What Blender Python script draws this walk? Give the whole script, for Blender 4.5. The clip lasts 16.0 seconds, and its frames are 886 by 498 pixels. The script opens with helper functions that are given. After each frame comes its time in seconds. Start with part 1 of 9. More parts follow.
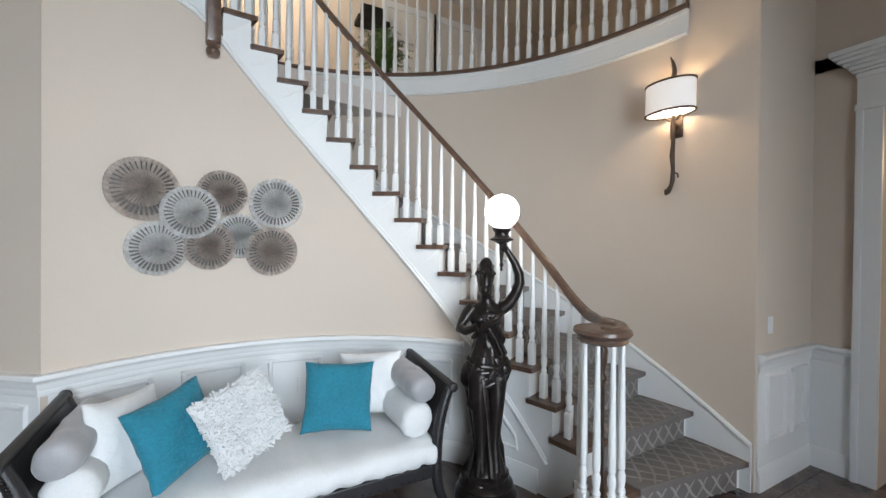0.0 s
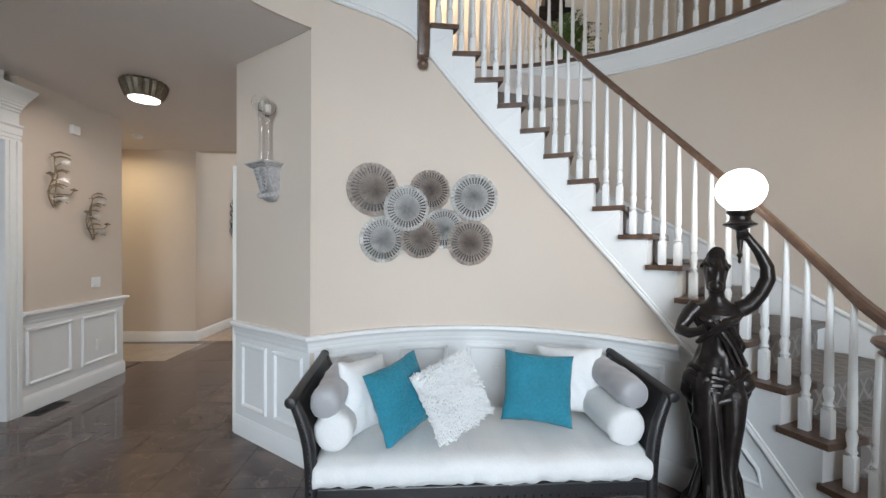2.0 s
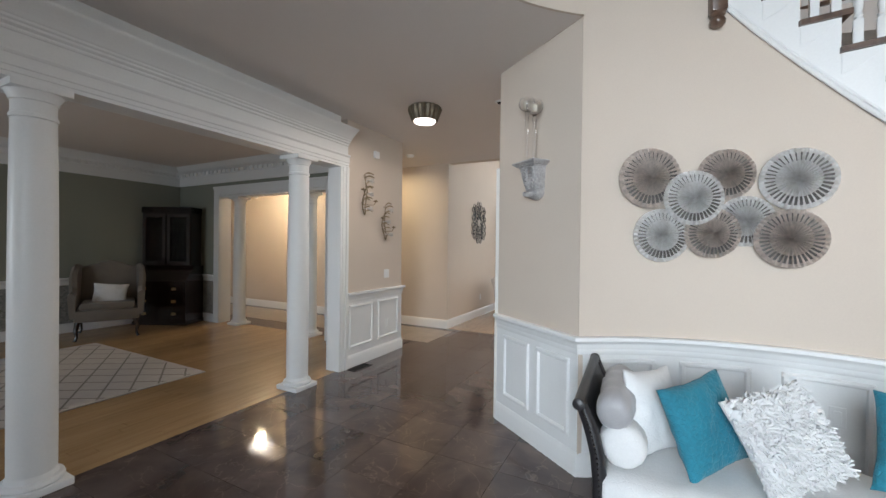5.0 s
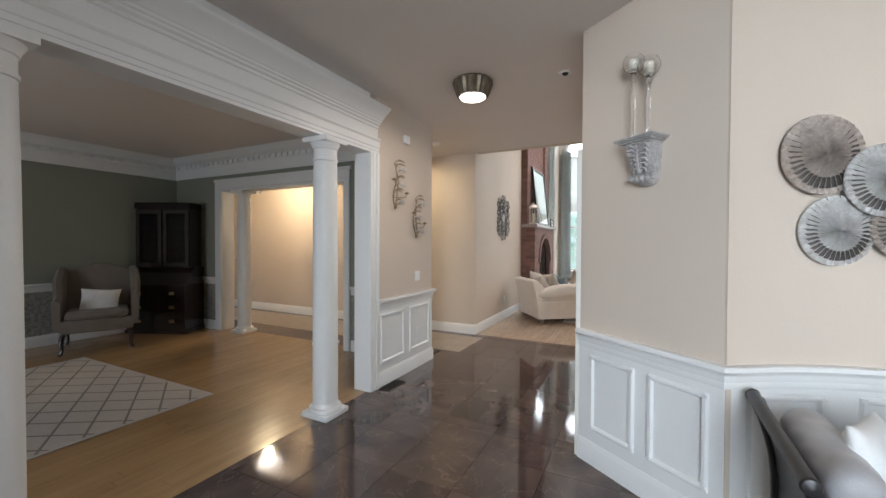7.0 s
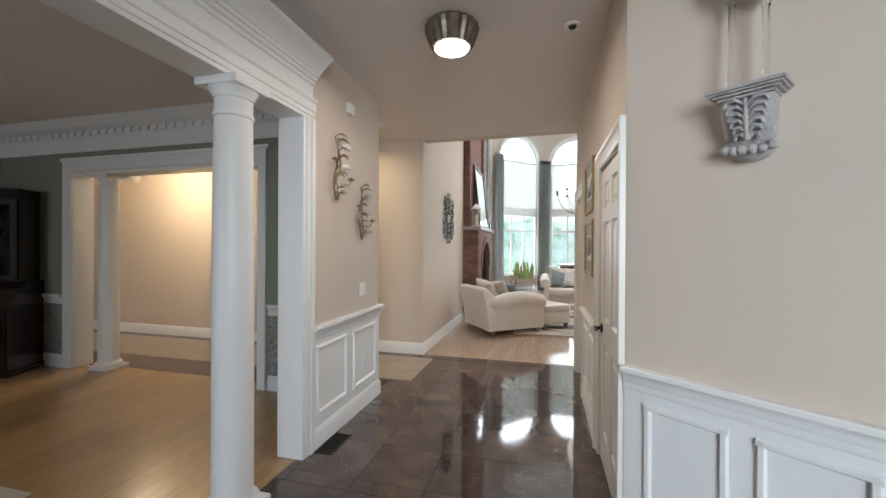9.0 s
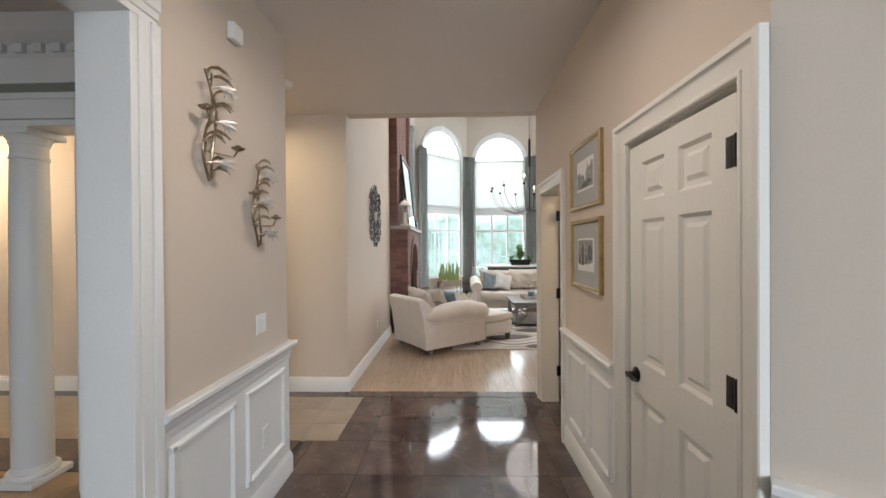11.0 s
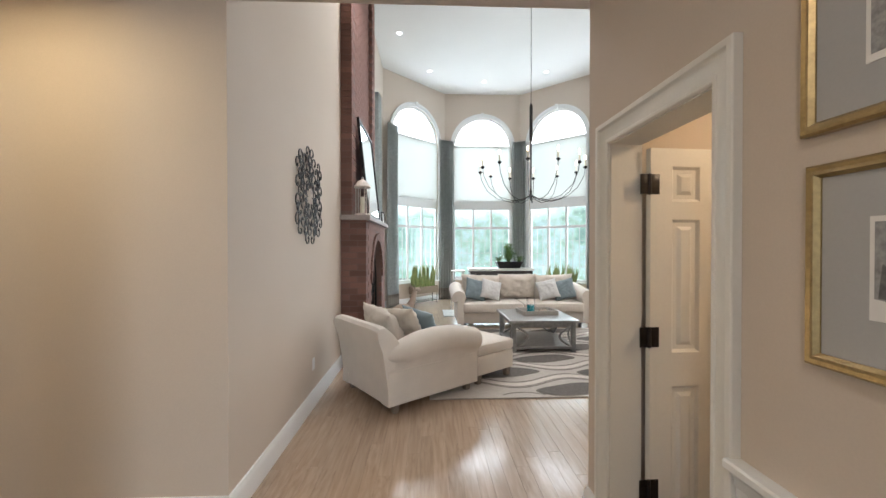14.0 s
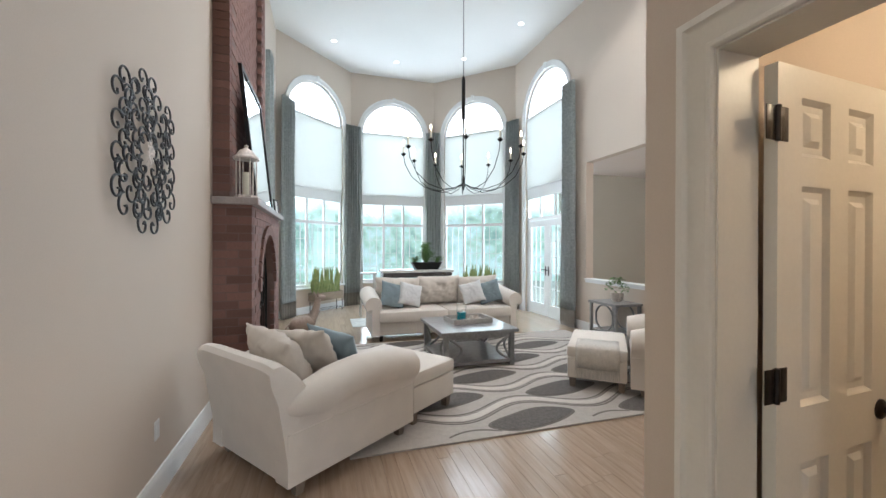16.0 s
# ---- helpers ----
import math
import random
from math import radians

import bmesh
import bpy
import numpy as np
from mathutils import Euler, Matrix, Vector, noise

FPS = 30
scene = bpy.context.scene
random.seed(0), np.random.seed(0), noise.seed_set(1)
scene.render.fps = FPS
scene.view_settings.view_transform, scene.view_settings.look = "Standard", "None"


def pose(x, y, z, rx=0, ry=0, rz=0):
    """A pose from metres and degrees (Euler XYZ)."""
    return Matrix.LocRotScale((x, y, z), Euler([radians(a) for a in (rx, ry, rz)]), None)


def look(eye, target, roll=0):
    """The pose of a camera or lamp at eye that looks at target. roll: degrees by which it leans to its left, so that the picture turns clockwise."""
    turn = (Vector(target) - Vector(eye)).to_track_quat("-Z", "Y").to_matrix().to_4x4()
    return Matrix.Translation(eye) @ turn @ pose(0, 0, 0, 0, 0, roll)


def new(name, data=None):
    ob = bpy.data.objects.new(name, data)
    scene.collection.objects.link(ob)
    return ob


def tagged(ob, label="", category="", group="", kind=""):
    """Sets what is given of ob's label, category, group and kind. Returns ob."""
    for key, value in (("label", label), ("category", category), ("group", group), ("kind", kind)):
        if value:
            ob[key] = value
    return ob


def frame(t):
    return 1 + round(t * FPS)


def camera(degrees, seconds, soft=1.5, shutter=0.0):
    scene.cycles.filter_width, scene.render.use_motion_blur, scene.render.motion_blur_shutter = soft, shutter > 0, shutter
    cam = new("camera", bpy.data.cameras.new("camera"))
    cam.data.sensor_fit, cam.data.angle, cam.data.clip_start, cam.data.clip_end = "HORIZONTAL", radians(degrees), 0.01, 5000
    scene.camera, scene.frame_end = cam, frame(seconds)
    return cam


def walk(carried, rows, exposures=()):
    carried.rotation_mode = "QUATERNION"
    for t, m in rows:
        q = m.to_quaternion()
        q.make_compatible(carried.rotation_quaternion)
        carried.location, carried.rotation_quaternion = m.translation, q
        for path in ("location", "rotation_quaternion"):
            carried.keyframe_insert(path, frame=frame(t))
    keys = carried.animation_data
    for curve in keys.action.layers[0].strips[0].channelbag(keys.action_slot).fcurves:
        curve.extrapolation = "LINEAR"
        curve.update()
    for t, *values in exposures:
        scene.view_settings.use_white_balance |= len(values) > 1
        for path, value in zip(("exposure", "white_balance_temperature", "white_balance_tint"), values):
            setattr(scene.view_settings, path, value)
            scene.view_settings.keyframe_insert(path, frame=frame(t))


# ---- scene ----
cam = camera(97.5, 16.0)
PATH = [
    (0, (1.377, 1.092, 1.6), (2.308, 2.862, 1.584), 0.6),
    (0.5, (1.306, 1.128, 1.575), (2.042, 2.988, 1.564), 0.5),
    (1, (1.289, 1.162, 1.558), (1.802, 3.095, 1.545), 0.4),
    (1.3, (1.261, 1.182, 1.546), (1.663, 3.141, 1.532), 0.4),
    (1.5, (1.247, 1.183, 1.538), (1.57, 3.157, 1.522), 0.5),
    (2, (1.212, 1.186, 1.527), (1.325, 3.183, 1.507), 0.4),
    (2.5, (1.174, 1.191, 1.511), (1.079, 3.189, 1.492), 0.5),
    (3, (1.136, 1.194, 1.506), (0.829, 3.17, 1.486), 0.4),
    (3.5, (1.109, 1.2, 1.492), (0.6, 3.134, 1.477), 0.4),
    (4, (1.07, 1.205, 1.497), (0.39, 3.086, 1.475), 0.5),
    (4.5, (0.985, 1.207, 1.486), (0.155, 3.027, 1.468), 0.5),
    (5, (0.833, 1.218, 1.478), (-0.086, 2.995, 1.465), 0.7),
    (5.2, (0.745, 1.216, 1.478), (-0.186, 2.986, 1.461), 0.7),
    (7.3, (-0.038, 1.649, 1.501), (-0.913, 3.447, 1.469), 0.1),
    (7.5, (-0.115, 1.721, 1.476), (-0.954, 3.536, 1.456), 0.3),
    (8, (-0.304, 1.918, 1.477), (-1.058, 3.77, 1.461), 0.3),
    (8.5, (-0.505, 2.095, 1.492), (-1.155, 3.987, 1.475), 0.3),
    (9, (-0.678, 2.306, 1.487), (-1.179, 4.243, 1.479), 0.3),
    (9.5, (-0.805, 2.564, 1.517), (-1.167, 4.531, 1.507), 0.1),
    (9.7, (-0.859, 2.659, 1.512), (-1.18, 4.633, 1.508), 0.1),
    (11.8, (-1.215, 3.802, 1.566), (-1.168, 5.802, 1.548), -0.3),
    (12, (-1.212, 3.931, 1.56), (-1.155, 5.93, 1.545), -0.2),
    (12.5, (-1.197, 4.27, 1.566), (-1.133, 6.269, 1.549), -0.3),
    (13, (-1.21, 4.611, 1.558), (-1.143, 6.61, 1.541), -0.2),
    (13.5, (-1.198, 4.953, 1.553), (-1.12, 6.951, 1.534), -0.3),
    (14, (-1.202, 5.278, 1.534), (-1.122, 7.277, 1.518), -0.0),
    (14.5, (-1.23, 5.597, 1.537), (-1.14, 7.594, 1.517), -0.0),
    (15, (-1.255, 5.901, 1.526), (-1.068, 7.892, 1.508), 0.1),
    (15.5, (-1.316, 6.153, 1.501), (-0.979, 8.124, 1.488), 0.2),
    (16, (-1.351, 6.369, 1.48), (-0.767, 8.281, 1.471), 0.1),
]
walk(cam, [(t, look(eye, target, roll)) for t, eye, target, roll in PATH],
     [(0, 0.0, 6300, 11.5), (5.2, 0.05, 6360, 12), (8, 0.14, 6400, 12.5), (13, 0.12, 6400, 12), (16, 0.0, 6000, 10)])

# ---------------------------------------------------------------- light
world = bpy.data.worlds.new("sky")
scene.world = world
world.use_nodes = True
wn = world.node_tree
bg = wn.nodes["Background"]
sky = wn.nodes.new("ShaderNodeTexSky")
sky.sky_type = "NISHITA"
sky.sun_disc = False
sky.sun_elevation = radians(48)
sky.sun_rotation = radians(200)
wn.links.new(sky.outputs["Color"], bg.inputs["Color"])
bg.inputs["Strength"].default_value = 0.12


def area_lamp(name, eye, target, sx, sy, watts, colour=(1, 1, 1), spread=180):
    data = bpy.data.lights.new(name, "AREA")
    data.shape, data.size, data.size_y = "RECTANGLE", sx, sy
    data.energy, data.color, data.spread = watts, colour, radians(spread)
    ob = new(name, data)
    ob.matrix_world = look(eye, target)
    return ob


def point_lamp(name, place, watts, colour=(1, 0.8, 0.55), radius=0.05):
    data = bpy.data.lights.new(name, "POINT")
    data.energy, data.color, data.shadow_soft_size = watts, colour, radius
    ob = new(name, data)
    ob.location = place
    return ob


sun_data = bpy.data.lights.new("sun", "SUN")
sun_data.energy, sun_data.angle, sun_data.color = 1.0, radians(12), (1, 0.95, 0.88)
sun = new("sun", sun_data)
sun.rotation_euler = (radians(42), 0, radians(200))

DAY = (0.83, 0.925, 1.0)
WARM = (1.0, 0.72, 0.38)
# daylight in the front windows of the foyer, behind the walk
area_lamp("front_window_light", (1.45, -2.02, 1.9), (1.4, 5, 1.0), 2.6, 3.0, 110, (0.825, 0.925, 0.985), 94)
# daylight just outside the bay windows of the family room
area_lamp("bay_light_north", (0.4, 17.0, 2.9), (0.4, 9, 2.3), 1.9, 4.6, 195, DAY)
area_lamp("bay_light_west", (-1.82, 16.07, 2.9), (0.6, 13.65, 2.6), 1.9, 4.6, 158, DAY)
area_lamp("bay_light_east", (2.63, 16.07, 2.9), (0.2, 13.65, 2.6), 1.9, 4.6, 158, DAY)
area_lamp("terrace_door_light", (3.55, 13.6, 2.7), (-2, 13.6, 2.2), 1.7, 5.0, 158, DAY)
# lamps of the house, with two added fills among them
area_lamp("hall_lamp_bulb", (-1.28, 4.84, 2.785), (-1.28, 4.84, 0), 0.22, 0.22, 13, (1, 0.88, 0.76))
area_lamp("corridor_spot_bulb", (-3.2, 6.80, 2.955), (-3.2, 6.80, 0), 0.11, 0.11, 11, (1.0, 0.80, 0.48), 165)
point_lamp("chandelier_bulbs", (0.345, 11.04, 2.86), 26, (1, 0.94, 0.88), 0.5)
area_lamp("recessed_bulb_west", (-1.5, 10.6, 5.90), (-1.5, 10.6, 0), 0.2, 0.2, 36, (1, 0.97, 0.93), 130)
area_lamp("recessed_bulb_east", (1.8, 10.6, 5.90), (1.8, 10.6, 0), 0.2, 0.2, 36, (1, 0.97, 0.93), 130)
point_lamp("globe_bulb", (2.83, 3.1, 1.82), 10, (1, 0.9, 0.78), 0.11)
point_lamp("corridor_bulb", (-6.2, 6.66, 2.55), 45, (1.0, 0.80, 0.48), 0.08)
area_lamp("sitting_room_window_light", (-5.2, -1.55, 1.5), (-5.2, 4, 1.2), 1.9, 1.7, 50, DAY)
# added fill to brighten the room beyond the half wall; no fixture there
point_lamp("breakfast_fill", (5.0, 10.6, 2.7), 60, (1, 0.93, 0.84), 0.15)
# unseen fill added to lift the upper gallery walls
point_lamp("upper_hall_fill", (1.6, 6.2, 5.6), 85, (1, 0.84, 0.62), 0.15)
point_lamp("powder_room_bulb", (0.9, 6.5, 2.45), 21, (1.0, 0.78, 0.50), 0.1)
point_lamp("side_room_bulb", (7.0, 1.2, 2.5), 40, WARM, 0.1)

# ---------------------------------------------------------------- materials
def material(name, base, rough=0.5, metal=0.0, vary=0.06, scale=3.0, grain=60.0, bump=0.04, coat=0.0, tint=None, sheen=0.0, per_object=0.0):
    """Paint, cloth, metal: a base colour with slow and fine variation and a fine relief."""
    m = bpy.data.materials.new(name)
    m.use_nodes = True
    n, l = m.node_tree.nodes, m.node_tree.links
    b = n["Principled BSDF"]
    b.inputs["Roughness"].default_value = rough
    b.inputs["Metallic"].default_value = metal
    b.inputs["Coat Weight"].default_value = coat
    b.inputs["Coat Roughness"].default_value = 0.08
    b.inputs["Sheen Weight"].default_value = sheen
    co = n.new("ShaderNodeTexCoord")
    slow = n.new("ShaderNodeTexNoise")
    slow.inputs["Scale"].default_value, slow.inputs["Detail"].default_value = scale, 4
    fine = n.new("ShaderNodeTexNoise")
    fine.inputs["Scale"].default_value, fine.inputs["Detail"].default_value = grain, 3
    l.new(co.outputs["Object"], slow.inputs["Vector"])
    l.new(co.outputs["Object"], fine.inputs["Vector"])
    add = n.new("ShaderNodeMath")
    add.operation = "ADD"
    l.new(slow.outputs["Fac"], add.inputs[0])
    l.new(fine.outputs["Fac"], add.inputs[1])
    ramp = n.new("ShaderNodeMapRange")
    ramp.inputs["From Min"].default_value, ramp.inputs["From Max"].default_value = 0.6, 1.4
    l.new(add.outputs[0], ramp.inputs["Value"])
    mix = n.new("ShaderNodeMix")
    mix.data_type = "RGBA"
    other = tint or tuple(c * (1 - 2 * vary) for c in base)
    mix.inputs["A"].default_value = (*[min(1, c * (1 + vary)) for c in base], 1)
    mix.inputs["B"].default_value = (*other, 1)
    l.new(ramp.outputs["Result"], mix.inputs["Factor"])
    last = mix.outputs["Result"]
    if per_object:
        info = n.new("ShaderNodeObjectInfo")
        hsv = n.new("ShaderNodeHueSaturation")
        rng = n.new("ShaderNodeMapRange")
        rng.inputs["To Min"].default_value, rng.inputs["To Max"].default_value = 1 - per_object, 1 + per_object
        l.new(info.outputs["Random"], rng.inputs["Value"])
        l.new(rng.outputs["Result"], hsv.inputs["Value"])
        l.new(last, hsv.inputs["Color"])
        last = hsv.outputs["Color"]
    l.new(last, b.inputs["Base Color"])
    if bump:
        bp = n.new("ShaderNodeBump")
        bp.inputs["Strength"].default_value, bp.inputs["Distance"].default_value = bump, 0.01
        l.new(fine.outputs["Fac"], bp.inputs["Height"])
        l.new(bp.outputs["Normal"], b.inputs["Normal"])
    return m


def wood(name, light, dark, rough=0.3, stretch=(14, 1.2, 14), per_object=0.0, coat=0.2, bump=0.05):
    """Wood with grain along the object's y axis."""
    m = material(name, light, rough, 0, 0.05, 2, 60, 0, coat)
    n, l = m.node_tree.nodes, m.node_tree.links
    b = n["Principled BSDF"]
    co = n.new("ShaderNodeTexCoord")
    mp = n.new("ShaderNodeMapping")
    mp.inputs["Scale"].default_value = stretch
    l.new(co.outputs["Object"], mp.inputs["Vector"])
    nz = n.new("ShaderNodeTexNoise")
    nz.inputs["Scale"].default_value, nz.inputs["Detail"].default_value, nz.inputs["Distortion"].default_value = 2.2, 6, 0.6
    info = n.new("ShaderNodeObjectInfo")
    isl = n.new("ShaderNodeNewGeometry")
    seed = n.new("ShaderNodeMath")
    seed.operation = "ADD"
    l.new(info.outputs["Random"], seed.inputs[0])
    l.new(isl.outputs["Random Per Island"], seed.inputs[1])
    big = n.new("ShaderNodeMath")
    big.operation = "MULTIPLY"
    big.inputs[1].default_value = 37.0
    l.new(seed.outputs[0], big.inputs[0])
    nz.noise_dimensions = "4D"
    l.new(big.outputs[0], nz.inputs["W"])
    l.new(mp.outputs["Vector"], nz.inputs["Vector"])
    mix = n.new("ShaderNodeMix")
    mix.data_type = "RGBA"
    mix.inputs["A"].default_value, mix.inputs["B"].default_value = (*light, 1), (*dark, 1)
    rng = n.new("ShaderNodeMapRange")
    rng.inputs["From Min"].default_value, rng.inputs["From Max"].default_value = 0.35, 0.7
    l.new(nz.outputs["Fac"], rng.inputs["Value"])
    l.new(rng.outputs["Result"], mix.inputs["Factor"])
    last = mix.outputs["Result"]
    if per_object:
        frac = n.new("ShaderNodeMath")
        frac.operation = "FRACT"
        l.new(seed.outputs[0], frac.inputs[0])
        hsv = n.new("ShaderNodeHueSaturation")
        r2 = n.new("ShaderNodeMapRange")
        r2.inputs["To Min"].default_value, r2.inputs["To Max"].default_value = 1 - per_object, 1 + per_object
        l.new(frac.outputs[0], r2.inputs["Value"])
        l.new(r2.outputs["Result"], hsv.inputs["Value"])
        l.new(last, hsv.inputs["Color"])
        last = hsv.outputs["Color"]
    l.new(last, b.inputs["Base Color"])
    bp = n.new("ShaderNodeBump")
    bp.inputs["Strength"].default_value, bp.inputs["Distance"].default_value = bump, 0.004
    l.new(nz.outputs["Fac"], bp.inputs["Height"])
    l.new(bp.outputs["Normal"], b.inputs["Normal"])
    return m


def marble(name, dark, light, vein, rough, scale=2.2, per_object=0.12):
    m = bpy.data.materials.new(name)
    m.use_nodes = True
    n, l = m.node_tree.nodes, m.node_tree.links
    b = n["Principled BSDF"]
    b.inputs["Roughness"].default_value = rough
    b.inputs["IOR"].default_value = 1.6
    geo = n.new("ShaderNodeNewGeometry")
    info = n.new("ShaderNodeObjectInfo")
    w = n.new("ShaderNodeMath")
    w.operation = "MULTIPLY"
    w.inputs[1].default_value = 23.0
    l.new(info.outputs["Random"], w.inputs[0])
    cloud = n.new("ShaderNodeTexNoise")
    cloud.noise_dimensions = "4D"
    cloud.inputs["Scale"].default_value, cloud.inputs["Detail"].default_value, cloud.inputs["Distortion"].default_value = scale, 8, 1.0
    l.new(geo.outputs["Position"], cloud.inputs["Vector"])
    l.new(w.outputs[0], cloud.inputs["W"])
    r1 = n.new("ShaderNodeMapRange")
    r1.inputs["From Min"].default_value, r1.inputs["From Max"].default_value = 0.3, 0.75
    l.new(cloud.outputs["Fac"], r1.inputs["Value"])
    mix = n.new("ShaderNodeMix")
    mix.data_type = "RGBA"
    mix.inputs["A"].default_value, mix.inputs["B"].default_value = (*dark, 1), (*light, 1)
    l.new(r1.outputs["Result"], mix.inputs["Factor"])
    vn = n.new("ShaderNodeTexNoise")
    vn.noise_dimensions = "4D"
    vn.inputs["Scale"].default_value, vn.inputs["Detail"].default_value, vn.inputs["Distortion"].default_value = scale * 0.9, 5, 2.0
    l.new(geo.outputs["Position"], vn.inputs["Vector"])
    l.new(w.outputs[0], vn.inputs["W"])
    sub = n.new("ShaderNodeMath")
    sub.operation = "SUBTRACT"
    sub.inputs[1].default_value = 0.5
    ab = n.new("ShaderNodeMath")
    ab.operation = "ABSOLUTE"
    l.new(vn.outputs["Fac"], sub.inputs[0])
    l.new(sub.outputs[0], ab.inputs[0])
    r2 = n.new("ShaderNodeMapRange")
    r2.inputs["From Min"].default_value, r2.inputs["From Max"].default_value = 0.0, 0.008
    r2.inputs["To Min"].default_value, r2.inputs["To Max"].default_value = 0.22, 0.0
    l.new(ab.outputs[0], r2.inputs["Value"])
    mix2 = n.new("ShaderNodeMix")
    mix2.data_type = "RGBA"
    mix2.inputs["B"].default_value = (*vein, 1)
    l.new(mix.outputs["Result"], mix2.inputs["A"])
    l.new(r2.outputs["Result"], mix2.inputs["Factor"])
    hsv = n.new("ShaderNodeHueSaturation")
    r3 = n.new("ShaderNodeMapRange")
    r3.inputs["To Min"].default_value, r3.inputs["To Max"].default_value = 1 - per_object, 1 + per_object
    l.new(info.outputs["Random"], r3.inputs["Value"])
    l.new(r3.outputs["Result"], hsv.inputs["Value"])
    l.new(mix2.outputs["Result"], hsv.inputs["Color"])
    l.new(hsv.outputs["Color"], b.inputs["Base Color"])
    return m


def glowing(name, colour, strength):
    m = bpy.data.materials.new(name)
    m.use_nodes = True
    b = m.node_tree.nodes["Principled BSDF"]
    b.inputs["Base Color"].default_value = (0.8, 0.8, 0.8, 1)
    b.inputs["Emission Color"].default_value = (*colour, 1)
    b.inputs["Emission Strength"].default_value = strength
    return m


def glass(name, tint=(1, 1, 1), rough=0.0):
    """Solid clear glass for bowls and stems."""
    m = bpy.data.materials.new(name)
    m.use_nodes = True
    b = m.node_tree.nodes["Principled BSDF"]
    b.inputs["Base Color"].default_value = (*tint, 1)
    b.inputs["Transmission Weight"].default_value = 1
    b.inputs["Roughness"].default_value = rough
    b.inputs["IOR"].default_value = 1.45
    return m


def pane_glass(name):
    """Thin flat window glass: clear, with a faint gloss."""
    m = bpy.data.materials.new(name)
    m.use_nodes = True
    n, l = m.node_tree.nodes, m.node_tree.links
    n.remove(n["Principled BSDF"])
    clear, gloss, mix = n.new("ShaderNodeBsdfTransparent"), n.new("ShaderNodeBsdfGlossy"), n.new("ShaderNodeMixShader")
    clear.inputs["Color"].default_value = (0.93, 0.97, 0.96, 1)
    gloss.inputs["Roughness"].default_value = 0.02
    mix.inputs["Fac"].default_value = 0.05
    l.new(clear.outputs[0], mix.inputs[1])
    l.new(gloss.outputs[0], mix.inputs[2])
    l.new(mix.outputs[0], n["Material Output"].inputs["Surface"])
    return m


BEIGE = material("beige_wall_paint", (0.61, 0.528, 0.45), 0.75, vary=0.025, scale=1.2, grain=140, bump=0.03)
WHITE = material("white_trim_paint", (0.77, 0.778, 0.775), 0.38, vary=0.02, scale=2, grain=90, bump=0.02)
CEIL = material("ceiling_paint", (0.72, 0.665, 0.63), 0.85, vary=0.02, scale=1, grain=150, bump=0.03)
CEIL_WHITE = material("white_ceiling_paint", (0.82, 0.82, 0.81), 0.85, vary=0.02, scale=1, grain=150, bump=0.03)
GREEN = material("grey_green_wall_paint", (0.25, 0.26, 0.215), 0.75, vary=0.03, scale=1.2, grain=140, bump=0.03)
WALLPAPER = material("patterned_wallpaper", (0.42, 0.41, 0.37), 0.7, vary=0.05, scale=26, grain=80, bump=0.03, tint=(0.07, 0.075, 0.08))
DOORPAINT = material("cream_door_paint", (0.76, 0.74, 0.69), 0.35, vary=0.02, scale=2, grain=80, bump=0.02)
MARBLE = marble("dark_brown_marble", (0.050, 0.035, 0.032), (0.14, 0.10, 0.088), (0.34, 0.25, 0.21), 0.06)
GROUT = material("dark_grout", (0.03, 0.025, 0.022), 0.7)
TILE = marble("beige_stone_tile", (0.27, 0.225, 0.185), (0.38, 0.325, 0.27), (0.22, 0.18, 0.145), 0.3, 3.0, 0.03)
OAK = wood("honey_oak_floor", (0.42, 0.27, 0.135), (0.33, 0.20, 0.09), 0.22, (14, 1.0, 14), 0.12)
OAK_LIGHT = wood("light_oak_floor", (0.46, 0.36, 0.265), (0.39, 0.295, 0.21), 0.2, (14, 1.0, 14), 0.06)
WALNUT = wood("walnut_stained_wood", (0.135, 0.082, 0.056), (0.066, 0.039, 0.028), 0.32, (9, 9, 9))
BLACKWOOD = wood("black_brown_mahogany", (0.026, 0.014, 0.011), (0.014, 0.008, 0.007), 0.22, (9, 9, 3))
BRONZE = material("dark_bronze", (0.030, 0.024, 0.022), 0.30, 0.5, 0.25, 9, 34, 0.2)
IRON = material("black_iron", (0.02, 0.018, 0.017), 0.45, 0.6, 0.15, 9, 50, 0.06)
SILVER = material("antique_silver", (0.93, 0.905, 0.87), 0.40, 0.10, 0.3, 24, 60, 0.12, tint=(0.66, 0.635, 0.605))
PEWTER = material("weathered_grey_metal", (0.66, 0.585, 0.53), 0.45, 0.1, 0.3, 24, 60, 0.12, tint=(0.43, 0.375, 0.34))
GOLD = material("gold_leaf_frame", (0.44, 0.33, 0.16), 0.38, 0.7, 0.15, 18, 80, 0.06)
BRICK = material("red_brown_brick", (0.225, 0.118, 0.095), 0.85, 0, 0.2, 14, 70, 0.35, per_object=0.25)
MORTAR = material("dark_mortar", (0.20, 0.13, 0.11), 0.9, 0, 0.1, 20, 90, 0.3)
CREAM = material("cream_linen", (0.76, 0.70, 0.63), 0.9, 0, 0.04, 6, 220, 0.12, sheen=0.2)
WHITECLOTH = material("white_quilted_cotton", (0.73, 0.735, 0.735), 0.9, 0, 0.03, 9, 120, 0.2, sheen=0.2)
TEAL = material("teal_cloth", (0.012, 0.20, 0.285), 0.75, 0, 0.12, 7, 55, 0.25, sheen=0.15)
SLATE = material("slate_blue_cloth", (0.22, 0.285, 0.315), 0.85, 0, 0.06, 8, 160, 0.15, sheen=0.2)
